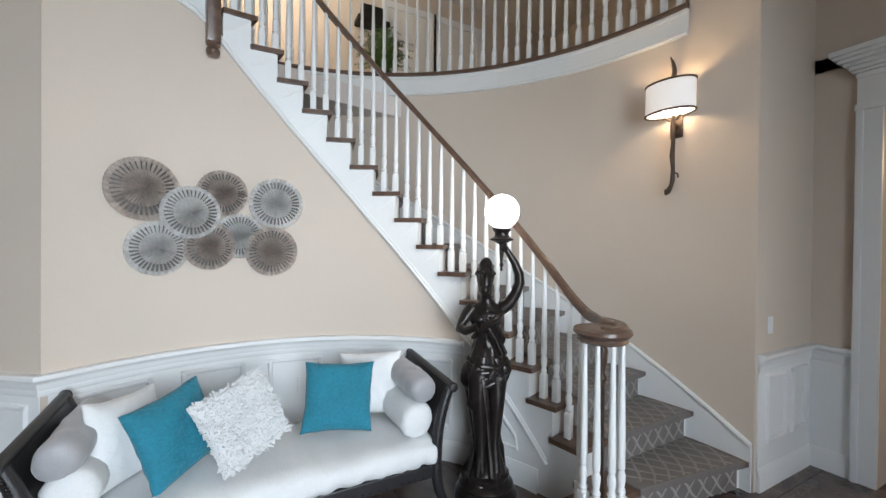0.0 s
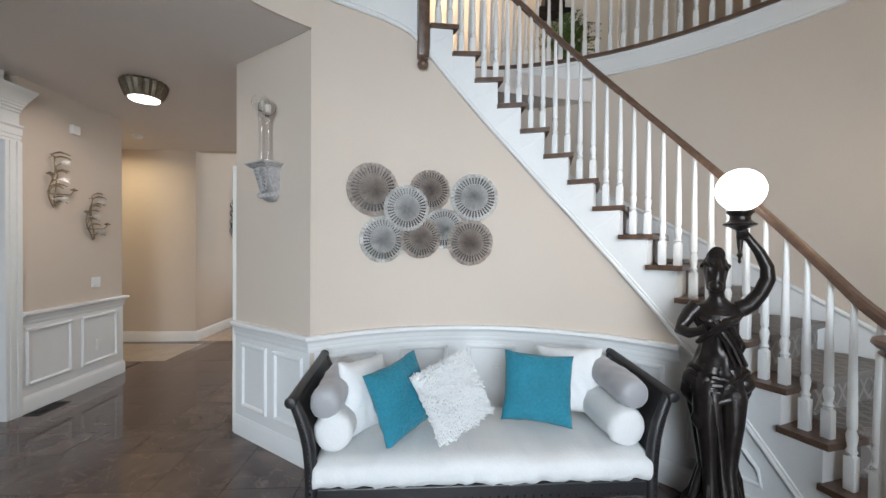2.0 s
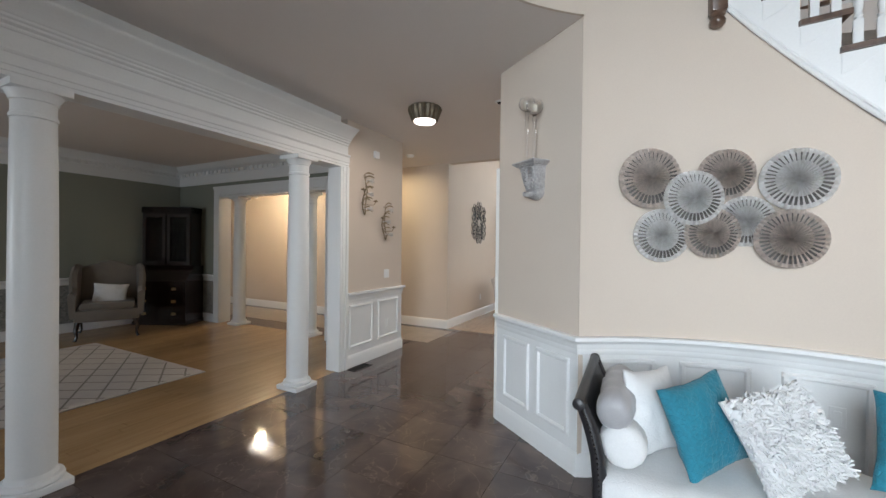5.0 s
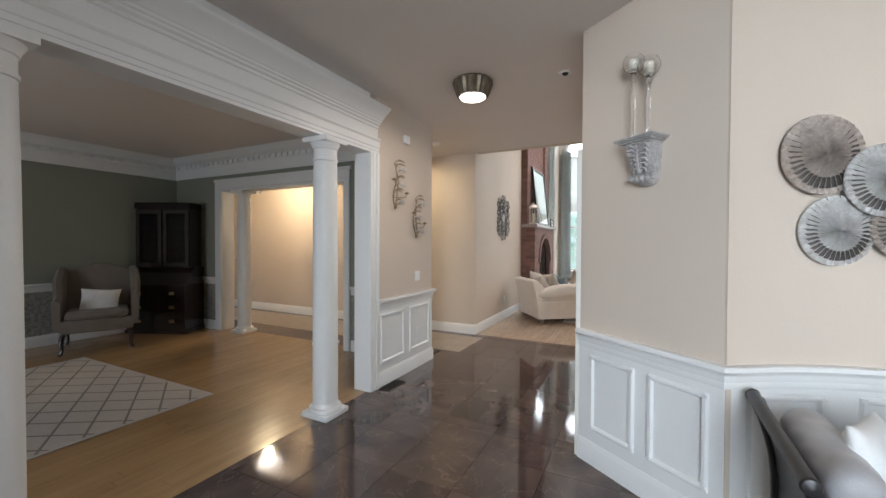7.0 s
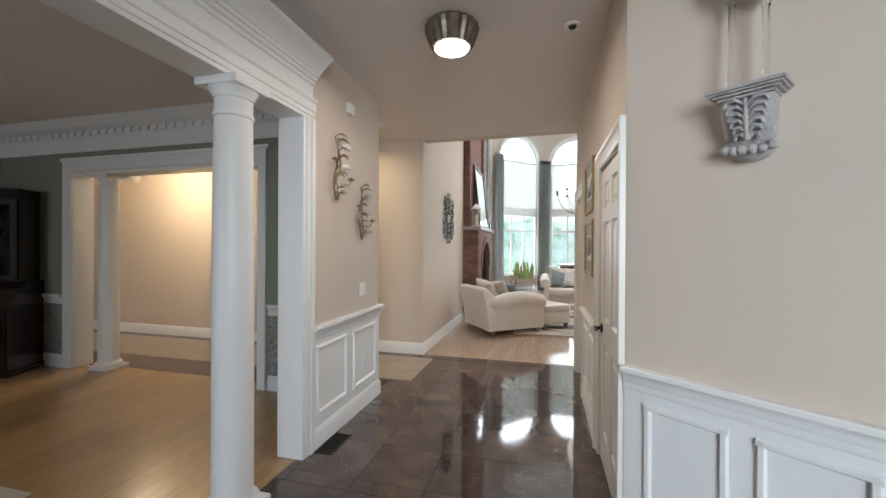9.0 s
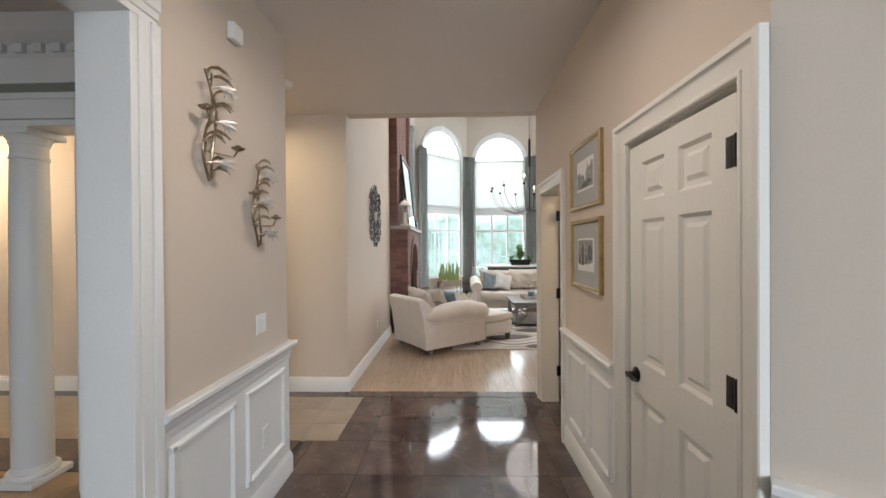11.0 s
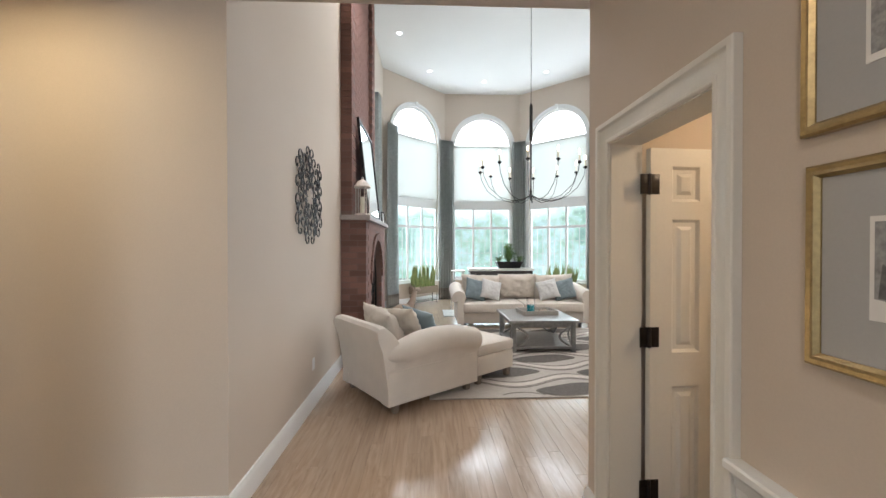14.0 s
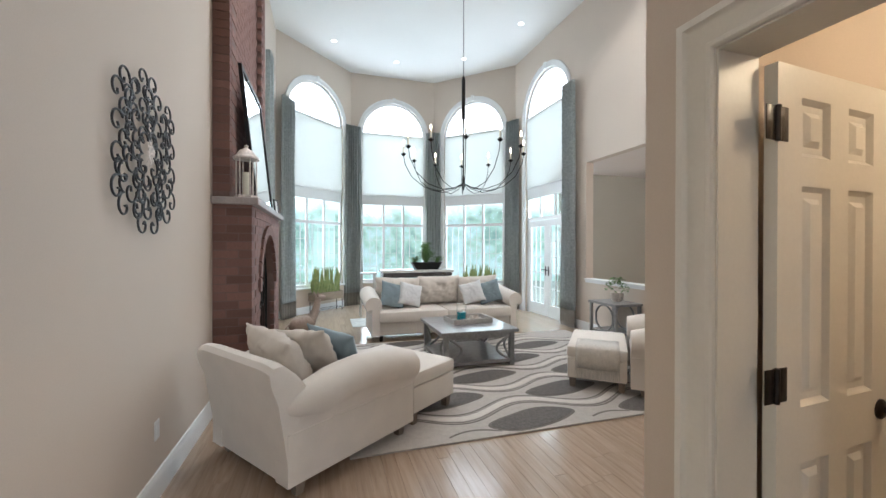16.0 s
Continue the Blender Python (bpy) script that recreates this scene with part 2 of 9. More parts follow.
GREYSATIN = material("grey_satin", (0.36, 0.355, 0.365), 0.5, 0, 0.06, 5, 160, 0.06, sheen=0.3)
BLACKLEATHER = material("black_lacquered_leather", (0.022, 0.021, 0.023), 0.38, 0, 0.15, 12, 90, 0.1)
CURTAIN = material("grey_teal_velvet_curtain", (0.66, 0.69, 0.68), 0.8, 0, 0.12, 22, 60, 0.25, sheen=0.35, tint=(0.36, 0.40, 0.395))
CURTAIN_HEM = material("oatmeal_curtain_hem", (0.50, 0.47, 0.42), 0.9, 0, 0.06, 16, 120, 0.2)
RUNNER = material("taupe_stair_carpet", (0.155, 0.135, 0.125), 0.95, 0, 0.12, 12, 200, 0.3, sheen=0.3)
RUNNER_LINE = material("pale_carpet_trellis", (0.36, 0.33, 0.305), 0.95, 0, 0.08, 12, 200, 0.3)
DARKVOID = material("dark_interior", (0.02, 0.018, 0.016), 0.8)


def quilted(m, scale, strength):
    """Adds a crackled stitch relief to a cloth."""
    n, l = m.node_tree.nodes, m.node_tree.links
    co, vo, bp = n.new("ShaderNodeTexCoord"), n.new("ShaderNodeTexVoronoi"), n.new("ShaderNodeBump")
    vo.feature = "DISTANCE_TO_EDGE"
    vo.inputs["Scale"].default_value = scale
    rg = n.new("ShaderNodeMapRange")
    rg.inputs["From Max"].default_value = 0.12
    l.new(co.outputs["Object"], vo.inputs["Vector"])
    l.new(vo.outputs["Distance"], rg.inputs["Value"])
    l.new(rg.outputs["Result"], bp.inputs["Height"])
    bp.inputs["Strength"].default_value, bp.inputs["Distance"].default_value = strength, 0.006
    l.new(bp.outputs["Normal"], n["Principled BSDF"].inputs["Normal"])


quilted(TEAL, 34, 0.45)
quilted(WHITECLOTH, 30, 0.16)

# ---------------------------------------------------------------- mesh helpers
def box(bm, x0, y0, z0, x1, y1, z1, m=None, bevel=0.0):
    c = Matrix.Translation(((x0 + x1) / 2, (y0 + y1) / 2, (z0 + z1) / 2)) @ Matrix.Diagonal((abs(x1 - x0), abs(y1 - y0), abs(z1 - z0), 1))
    made = bmesh.ops.create_cube(bm, size=1, matrix=(m @ c) if m else c)["verts"]
    if bevel:
        edges = list({e for v in made for e in v.link_edges})
        bmesh.ops.bevel(bm, geom=edges, offset=bevel, segments=2, profile=0.5, affect="EDGES")
    return bm


def prism(bm, pts, z0, z1, m=None):
    """An upright solid over a closed outline of (x, y)."""
    lo = [bm.verts.new((x, y, z0)) for x, y in pts]
    hi = [bm.verts.new((x, y, z1)) for x, y in pts]
    n = len(pts)
    bm.faces.new(lo[::-1])
    bm.faces.new(hi)
    for i in range(n):
        bm.faces.new((lo[i], lo[(i + 1) % n], hi[(i + 1) % n], hi[i]))
    if m:
        bmesh.ops.transform(bm, matrix=m, verts=lo + hi)
    return bm


def lathe(bm, profile, segs=20, m=None):
    """A turned solid: profile of (radius, z) from bottom to top."""
    rings = []
    for r, z in profile:
        if r < 1e-5:
            rings.append([bm.verts.new((0, 0, z))])
        else:
            rings.append([bm.verts.new((r * math.cos(2 * math.pi * k / segs), r * math.sin(2 * math.pi * k / segs), z)) for k in range(segs)])
    for a, b in zip(rings, rings[1:]):
        for k in range(segs):
            j = (k + 1) % segs
            if len(a) == 1 and len(b) == 1:
                continue
            if len(a) == 1:
                bm.faces.new((a[0], b[j], b[k]))
            elif len(b) == 1:
                bm.faces.new((a[k], a[j], b[0]))
            else:
                bm.faces.new((a[k], a[j], b[j], b[k]))
    for ring, flip in ((rings[0], True), (rings[-1], False)):
        if len(ring) > 1:
            bm.faces.new(ring[::-1] if flip else ring)
    if m:
        bmesh.ops.transform(bm, matrix=m, verts=[v for r in rings for v in r])
    return bm


def loft(bm, rings, closed=False, cap=True):
    """Skin over rings, each a list of points that runs round a closed section."""
    vs = [[bm.verts.new(p) for p in ring] for ring in rings]
    n = len(vs[0])
    pairs = list(zip(vs, vs[1:])) + ([(vs[-1], vs[0])] if closed else [])
    for a, b in pairs:
        for k in range(n):
            bm.faces.new((a[k], a[(k + 1) % n], b[(k + 1) % n], b[k]))
    if cap and not closed:
        bm.faces.new(vs[0][::-1])
        bm.faces.new(vs[-1])
    return bm


def tube(bm, pts, radius, segs=8, closed=False, flat=1.0):
    """A round bar along points; radius may be a number or one number for each point."""
    pts = [Vector(p) for p in pts]
    rings = []
    up = Vector((0, 0, 1))
    prev = None
    for i, p in enumerate(pts):
        a = pts[i - 1] if (i or closed) else p
        b = pts[(i + 1) % len(pts)] if (i < len(pts) - 1 or closed) else p
        d = (b - a).normalized()
        if prev is None:
            side = d.cross(up if abs(d.z) < 0.95 else Vector((1, 0, 0))).normalized()
        else:
            side = (prev - d * prev.dot(d)).normalized()
        prev = side
        other = d.cross(side)
        r = radius[i] if isinstance(radius, (list, tuple)) else radius
        rings.append([p + side * (r * math.cos(2 * math.pi * k / segs)) + other * (r * flat * math.sin(2 * math.pi * k / segs)) for k in range(segs)])
    return loft(bm, rings, closed)


def profile_run(bm, path, section, closed=False):
    """A moulding: section of (out, up) swept along a level path of (x, y, z); out is to the right of the way."""
    pts = [Vector(p) for p in path]
    rings = []
    n = len(pts)
    for i, p in enumerate(pts):
        a = pts[i - 1] if (i or closed) else None
        b = pts[(i + 1) % n] if (i < n - 1 or closed) else None
        d1 = (p - a).to_2d().normalized() if a is not None else None
        d2 = (b - p).to_2d().normalized() if b is not None else None
        d1 = d1 or d2
        d2 = d2 or d1
        n1, n2 = Vector((d1.y, -d1.x)), Vector((d2.y, -d2.x))
        miter = (n1 + n2).normalized()
        miter = miter / max(0.35, miter.dot(n1))
        rings.append([(p.x + miter.x * o, p.y + miter.y * o, p.z + u) for o, u in section])
    return loft(bm, rings, closed)


def mesh_of(bm, name, mat, smooth=False):
    bmesh.ops.recalc_face_normals(bm, faces=bm.faces)
    me = bpy.data.meshes.new(name)
    bm.to_mesh(me)
    bm.free()
    for one in mat if isinstance(mat, (list, tuple)) else [mat]:
        me.materials.append(one)
    if smooth:
        for f in me.polygons:
            f.use_smooth = True
        if smooth != "all":
            me.set_sharp_from_angle(angle=radians(38))
    return me


def part(name, bm, mat, parent=None, label="", smooth=False, m=None):
    """One mesh object under a thing or under a part."""
    ob = new(name, mesh_of(bm, name, mat, smooth))
    if parent is not None:
        ob.parent = parent
    if m is not None:
        ob.matrix_basis = m
    if label:
        tagged(ob, label)
    return ob


def piece(name, me, parent, m=None):
    """One more object on a shared mesh."""
    ob = new(name, me)
    ob.parent = parent
    if m is not None:
        ob.matrix_basis = m
    return ob


def structure(name, bm, mat, label, category, smooth=False):
    return tagged(part(name, bm, mat, smooth=smooth), label, category, kind="structure")


def thing(name, label, category, m=None, group=""):
    ob = new(name)
    ob.empty_display_size = 0.1
    if m is not None:
        ob.matrix_basis = m
    return tagged(ob, label, category, group)


def B():
    return bmesh.new()


def arc(cx, cy, r, a0, a1, n):
    return [(cx + r * math.cos(radians(a0 + (a1 - a0) * k / n)), cy + r * math.sin(radians(a0 + (a1 - a0) * k / n))) for k in range(n + 1)]


# ---------------------------------------------------------------- plan
HX, CORNER_Y = -0.28, 4.42          # hall's closet wall, and the corner where the slanted wall starts
WX = -2.30                          # hall's column side
END_Y = 7.46                        # hall's end, where the family room opens
CZ = 2.97                           # hall ceiling
CX, CY, R1, R2 = 1.5, 2.5, 1.70, 2.87   # the round stair: centre, foyer wall, outer wall
RISE, FLOOR2 = 0.201, 3.417
BX = 0.46                           # where slanted and round wall meet
BY = 3.86
LZ = 5.93                           # family room ceiling
SOUTH = -2.1
EAST = 5.17


def wall_angle_z(a):
    """Height of the stair's saw-tooth line at an angle: the back of tread i stands at 14.6 + 5.94 (i - 2)."""
    return RISE * (2 + (a - 14.6) / 5.94)


def round_wall(bm, r0, r1, a0, a1, z0, ztop, n):
    rings = []
    for k in range(n + 1):
        a = a0 + (a1 - a0) * k / n
        c, s = math.cos(radians(a)), math.sin(radians(a))
        zt = ztop(a) if callable(ztop) else ztop
        rings.append([(CX + r0 * c, CY + r0 * s, z0), (CX + r1 * c, CY + r1 * s, z0), (CX + r1 * c, CY + r1 * s, zt), (CX + r0 * c, CY + r0 * s, zt)])
    return loft(bm, rings)


# floors
bm = B()
box(bm, -9.0, SOUTH - 0.2, -0.12, 7.5 + 2.0, END_Y, -0.012)
structure("floor", bm, GROUT, "dark grout bed under marble and stone tiles", "floor")
bm = B()
box(bm, -7.6, -1.6, -0.010, WX - 0.05, 5.96, -0.006)
floor_formal = structure("floor_formal", bm, OAK, "honey oak strip floor of the sitting room", "floor")
bm = B()
prism(bm, [(WX - 3, END_Y), (4.6, END_Y), (7.5, END_Y), (7.5, 15), (3.3, 15.1), (1.55, 16.7), (-0.75, 16.7), (-2.5, 15), (-2.5, END_Y)], -0.12, -0.006)
floor_family = structure("floor_family", bm, OAK_LIGHT, "light oak strip floor of the family room", "floor")

# hall closet wall, with two doorways
D1A, D1B, D2A, D2B, DH = 4.53, 5.30, 6.49, 7.205, 2.05
bm = B()
for y0, y1, z0 in ((CORNER_Y, D1A, 0), (D1A, D1B, DH), (D1B, D2A, 0), (D2A, D2B, DH), (D2B, END_Y, 0)):
    box(bm, HX, y0, z0, HX + 0.16, y1, CZ)
structure("wall_hall_east", bm, BEIGE, "beige painted hall wall with two doorways", "wall")
# slanted wall
sl = Vector((BX - HX, BY - CORNER_Y)).normalized()
sn = Vector((-sl.y, sl.x))
if sn.y < 0:
    sn = -sn
bm = B()
prism(bm, [(HX, CORNER_Y), (BX, BY), (BX + 0.02 + sn.x * 0.1, BY + sn.y * 0.12), (HX + 0.16, CORNER_Y + 0.06)], 0, CZ)
structure("wall_slanted", bm, BEIGE, "slanted beige wall between hall and stair", "wall")
# round wall under the stair, its top follows the steps
A_B = math.degrees(math.atan2(BY - CY, BX - CX))
bm = B()
round_wall(bm, R1, R1 + 0.1, 12, 98, 0, lambda a: max(0.1, wall_angle_z(a) - 0.215), 60)
round_wall(bm, R1, R1 + 0.1, 98, A_B, 0, 3.40, 20)
structure("wall_round", bm, BEIGE, "curved beige wall below the stair", "wall", True)
# outer stair wall
bm = B()
round_wall(bm, R2, R2 + 0.14, 6.6, 126, 0, 3.205, 80)
round_wall(bm, R2, R2 + 0.14, -2.3, 6.6, 0, 6.0, 8)
structure("wall_stair_outer", bm, BEIGE, "curved beige wall along the stair", "wall", True)
# foyer east side
bm = B()
box(bm, 4.37, 2.38, 0, EAST + 0.02, 2.52, 6.0)
structure("wall_foyer_north", bm, BEIGE, "short beige wall beside the stair foot", "wall")
bm = B()
for y0, y1, z0, z1 in ((2.02, 2.39, 0, 6.0), (0.9, 2.02, 2.55, 6.0), (SOUTH, 0.9, 0, 6.0)):
    box(bm, EAST, y0, z0, EAST + 0.16, y1, z1)
structure("wall_foyer_east", bm, BEIGE, "beige foyer wall with a cased doorway", "wall")
bm = B()
for q in ((EAST + 0.16, 2.5, 9.4, 2.65), (EAST + 0.16, -0.6, 9.4, -0.45), (9.3, -0.6, 9.45, 2.65)):
    box(bm, q[0], q[1], 0, q[2], q[3], 2.9)
structure("wall_side_room", bm, BEIGE, "warm lit walls of the room beside the foyer", "wall")
bm = B()
box(bm, EAST, -0.6, 2.9, 9.45, 2.65, 3.0)
structure("ceiling_side_room", bm, CEIL, "plain ceiling of the room beside the foyer", "ceiling")
# foyer front wall with the tall window
bm = B()
for x0, x1, z0, z1 in ((-2.3, 0.1, 0, 6.0), (2.9, EAST, 0, 6.0), (0.1, 2.9, 0, 0.5), (0.1, 2.9, 5.3, 6.0)):
    box(bm, x0, SOUTH - 0.15, z0, x1, SOUTH, z1)
structure("wall_foyer_south", bm, BEIGE, "beige front wall with a tall window", "wall")
bm = B()
for x in (0.1, 1.013, 1.926, 2.84):
    box(bm, x, SOUTH - 0.12, 0.5, x + 0.06, SOUTH - 0.05, 5.3)
for z in (0.5, 2.2, 3.7, 5.24):
    box(bm, 0.1, SOUTH - 0.115, z, 2.9, SOUTH - 0.055, z + 0.06)
structure("window_1", bm, WHITE, "tall white-framed front window", "window")

# hall ceiling, cut by the round stair well
edge = [(CX - R1, SOUTH)] + arc(CX, CY, R1, 180, A_B, 24)
bm = B()
prism(bm, [(-9.0, SOUTH - 0.1)] + edge + [(HX, CORNER_Y), (HX + 0.2, CORNER_Y + 0.02), (4.6, CORNER_Y + 0.9), (4.6, END_Y), (-9.0, END_Y)], CZ, CZ + 0.2)
structure("ceiling", bm, CEIL, "flat painted hall ceiling with a curved edge", "ceiling")
# landing slab and gallery ring upstairs
bm = B()
prism(bm, [(-3.2, SOUTH)] + edge + arc(CX, CY, R1 + 0.102, A_B, 98, 14)[1:] + arc(CX, CY, R2 + 0.03, 112, -2, 50) + [(EAST, 2.4), (7.2, 2.4), (7.2, END_Y), (-3.2, END_Y)], 3.21, FLOOR2 - 0.02)
structure("floor_gallery", bm, OAK, "oak gallery floor round the stair well", "floor")
bm = B()
round_wall(bm, R1 - 0.02, R1 - 0.002, A_B + 0.1, 180, CZ - 0.003, 3.40, 24)
box(bm, CX - R1, SOUTH, CZ, CX - R1 + 0.02, CY, 3.4)
structure("trim_well", bm, BEIGE, "beige curved face of the stair well", "trim", True)
# upper walls and roof of the foyer
bm = B()
for x0, y0, x1, y1 in ((-3.35, SOUTH, -3.2, END_Y), (-3.2, END_Y - 0.15, 7.2, END_Y), (7.2, 2.4, 7.35, END_Y), (-3.2, SOUTH - 0.15, -2.3, SOUTH), (EAST + 0.16, 2.38, 7.2, 2.52)):
    box(bm, x0, y0, FLOOR2, x1, y1, 6.0)
structure("wall_gallery", bm, BEIGE, "beige walls of the upper gallery", "wall")
bm = B()
box(bm, -3.4, SOUTH - 0.2, 6.0, 7.4, END_Y, 6.15)
structure("ceiling_gallery", bm, CEIL_WHITE, "white ceiling high above the foyer", "ceiling")

# column side of the hall: stub wall and beam
OA, OB = 1.55, 4.62                 # the wide cased opening
bm = B()
box(bm, WX - 0.18, 4.78, 0, WX, 5.96, CZ)
structure("wall_hall_west", bm, BEIGE, "beige stub wall between sitting room and corridor", "wall")
bm = B()
box(bm, WX - 0.18, SOUTH, 0, WX, OA - 0.12, CZ)
structure("wall_foyer_west", bm, BEIGE, "beige foyer wall beside the columns", "wall")
# sitting room walls
FX, FY = -7.5, 5.75
NA, NB = -6.20, -3.55               # its opening to the corridor
bm = B()
box(bm, FX - 0.15, -1.6, 0, FX, FY + 0.2, CZ)
structure("wall_formal_west", bm, GREEN, "grey-green sitting room wall", "wall")
bm = B()
for x0, x1, z0 in ((FX, NA, 0), (NA, NB, 2.38), (NB, WX - 0.2, 0)):
    box(bm, x0, FY, z0, x1, FY + 0.1, CZ)
structure("wall_formal_north", bm, GREEN, "grey-green sitting room wall with a wide opening", "wall")
bm = B()
for x0, x1, z0 in ((FX - 0.15, NA, 0), (NA, NB, 2.38), (NB, WX - 0.2, 0)):
    box(bm, x0, FY + 0.1, z0, x1, FY + 0.2, CZ)
structure("wall_corridor_south", bm, BEIGE, "beige corridor side of the opening wall", "wall")
bm = B()
box(bm, WX - 0.20, 4.79, 0, WX - 0.18, FY, CZ)
box(bm, WX - 0.20, -1.6, 0, WX - 0.18, OA - 0.165, CZ)
structure("wall_formal_east", bm, GREEN, "grey-green inner face of the stub walls", "wall")
bm = B()
for x0, x1, z0, z1 in ((FX, -6.2, 0, CZ), (-6.2, -4.2, 0, 0.6), (-6.2, -4.2, 2.4, CZ), (-4.2, WX - 0.2, 0, CZ)):
    box(bm, x0, -1.75, z0, x1, -1.6, z1)
structure("wall_formal_south", bm, GREEN, "grey-green sitting room wall", "wall")
# corridor
bm = B()
box(bm, -9.0, END_Y, 0, WX, END_Y + 0.15, CZ)
box(bm, -9.1, FY, 0, -9.0, END_Y + 0.15, CZ)
structure("wall_corridor", bm, BEIGE, "beige corridor wall in warm lamp light", "wall")

# family room shell
PD, PC, PB, PA = (-2.30, 14.95), (-0.70, 16.55), (1.50, 16.55), (3.12, 14.95)
bm = B()
box(bm, WX - 0.15, END_Y, 0, WX, PD[1] + 0.05, LZ)
structure("wall_family_west", bm, BEIGE, "tall beige family room wall", "wall")
bm = B()
box(bm, WX, END_Y, CZ, HX + 0.16, END_Y + 0.15, LZ)
box(bm, HX + 0.16, END_Y, 0, 7.5, END_Y + 0.15, LZ)
structure("wall_family_south", bm, BEIGE, "tall beige wall above the hall opening", "wall")
bm = B()
box(bm, PA[0], 8.2, 3.0, PA[0] + 0.15, 12.26, LZ)
box(bm, PA[0], 8.2, 0, PA[0] + 0.15, 12.26, 0.90)
box(bm, PA[0], END_Y, 0, PA[0] + 0.15, 8.2, LZ)
structure("wall_family_east", bm, BEIGE, "tall beige wall with an opening over a half wall", "wall")
bm = B()
box(bm, 7.3, END_Y, 0, 7.45, 14, 3.0)
box(bm, PA[0] + 0.15, 13.2, 0, 7.4, 13.35, 3.0)
structure("wall_breakfast", bm, material("greige_wall_paint", (0.42, 0.40, 0.345), 0.75, vary=0.03, scale=1.2, grain=140, bump=0.03), "greige wall of the room beyond the half wall", "wall")
bm = B()
box(bm, PA[0] + 0.15, END_Y, 3.0, 7.4, 13.3, 3.1)
structure("ceiling_breakfast", bm, CEIL, "plain ceiling of the room beyond", "ceiling")
bm = B()
prism(bm, [(WX - 0.1, END_Y), (PA[0] + 0.1, END_Y), (PA[0] + 0.1, PA[1]), (PB[0] + 0.05, PB[1] + 0.1), (PC[0] - 0.05, PC[1] + 0.1), (PD[0] - 0.1, PD[1])], LZ, LZ + 0.15)
structure("ceiling_family", bm, CEIL_WHITE, "high white ceiling with recessed lights", "ceiling")

# powder room behind the open hall door
bm = B()
box(bm, HX + 0.16, END_Y - 0.09, 0, 1.7, END_Y - 0.004, 2.6)
box(bm, 1.6, 5.9, 0, 1.7, END_Y - 0.09, 2.6)
box(bm, HX + 0.16, 5.85, 0, 1.7, 5.95, 2.6)
structure("wall_powder_room", bm, BEIGE, "beige walls of a small warm lit room", "wall")
bm = B()
box(bm, HX + 0.16, 5.85, 2.6, 1.7, END_Y - 0.004, 2.7)
structure("ceiling_powder_room", bm, CEIL, "plain low ceiling", "ceiling")


def bay_wall(name, p, q, label, w0, w1, door=False):
    """A tall bay wall from p to q with an arched opening from w0 to w1 along it."""
    p, q = Vector((*p, 0)), Vector((*q, 0))
    u = (q - p).normalized()
    m = Matrix.Translation(p) @ Matrix(((u.x, -u.y, 0, 0), (u.y, u.x, 0, 0), (0, 0, 1, 0), (0, 0, 0, 1)))
    length = (q - p).length
    sill, spring = (0.0 if door else SILL), SPRING
    mid, r = (w0 + w1) / 2, (w1 - w0) / 2
    outline = [(0, 0), (0, LZ), (length, LZ), (length, 0)]
    bm = B()
    box(bm, 0, 0, 0, w0, 0.15, LZ)
    box(bm, w1, 0, 0, length, 0.15, LZ)
    if sill:
        box(bm, w0, 0, 0, w1, 0.15, sill)
    top = [(mid - r * math.cos(math.pi * k / 24), spring + r * math.sin(math.pi * k / 24)) for k in range(25)]
    for (xa, za), (xb, zb) in zip(top, top[1:]):
        vs = [bm.verts.new(c) for c in ((xa, 0, za), (xb, 0, zb), (xb, 0, LZ), (xa, 0, LZ), (xa, 0.15, za), (xb, 0.15, zb), (xb, 0.15, LZ), (xa, 0.15, LZ))]
        for f in ((0, 1, 2, 3), (7, 6, 5, 4), (0, 4, 5, 1), (3, 2, 6, 7)):
            bm.faces.new([vs[k] for k in f])
    bmesh.ops.transform(bm, matrix=m, verts=bm.verts)
    structure(name, bm, BEIGE, label, "wall")
    return m, mid, r


SILL, SPRING = 0.57, 4.42
BAYS = []
for nm, p, q, door in (("wall_bay_west", PD, PC, False), ("wall_bay_north", PC, PB, False), ("wall_bay_east", PB, PA, False), ("wall_bay_door", PA, (PA[0], 12.26), True)):
    le = (Vector(q) - Vector(p)).length
    mid = 1.34 if door else le / 2
    BAYS.append((*bay_wall(nm, p, q, "beige bay wall with a tall arched window opening", mid - 0.84, mid + 0.84, door), door))

# ---------------------------------------------------------------- mouldings, wainscot, casings
RAIL = [(0, -0.118), (0.010, -0.118), (0.015, -0.110), (0.015, -0.082), (0.020, -0.076), (0.021, -0.056), (0.030, -0.040), (0.043, -0.032), (0.050, -0.024), (0.050, -0.006), (0.044, 0), (0, 0)]
BASE = [(0, 0), (0.022, 0), (0.022, 0.115), (0.016, 0.13), (0.009, 0.15), (0, 0.155)]
BEAD = [(0, 0), (0.010, 0.002), (0.018, 0.010), (0.018, 0.022), (0.008, 0.032), (0, 0.034)]


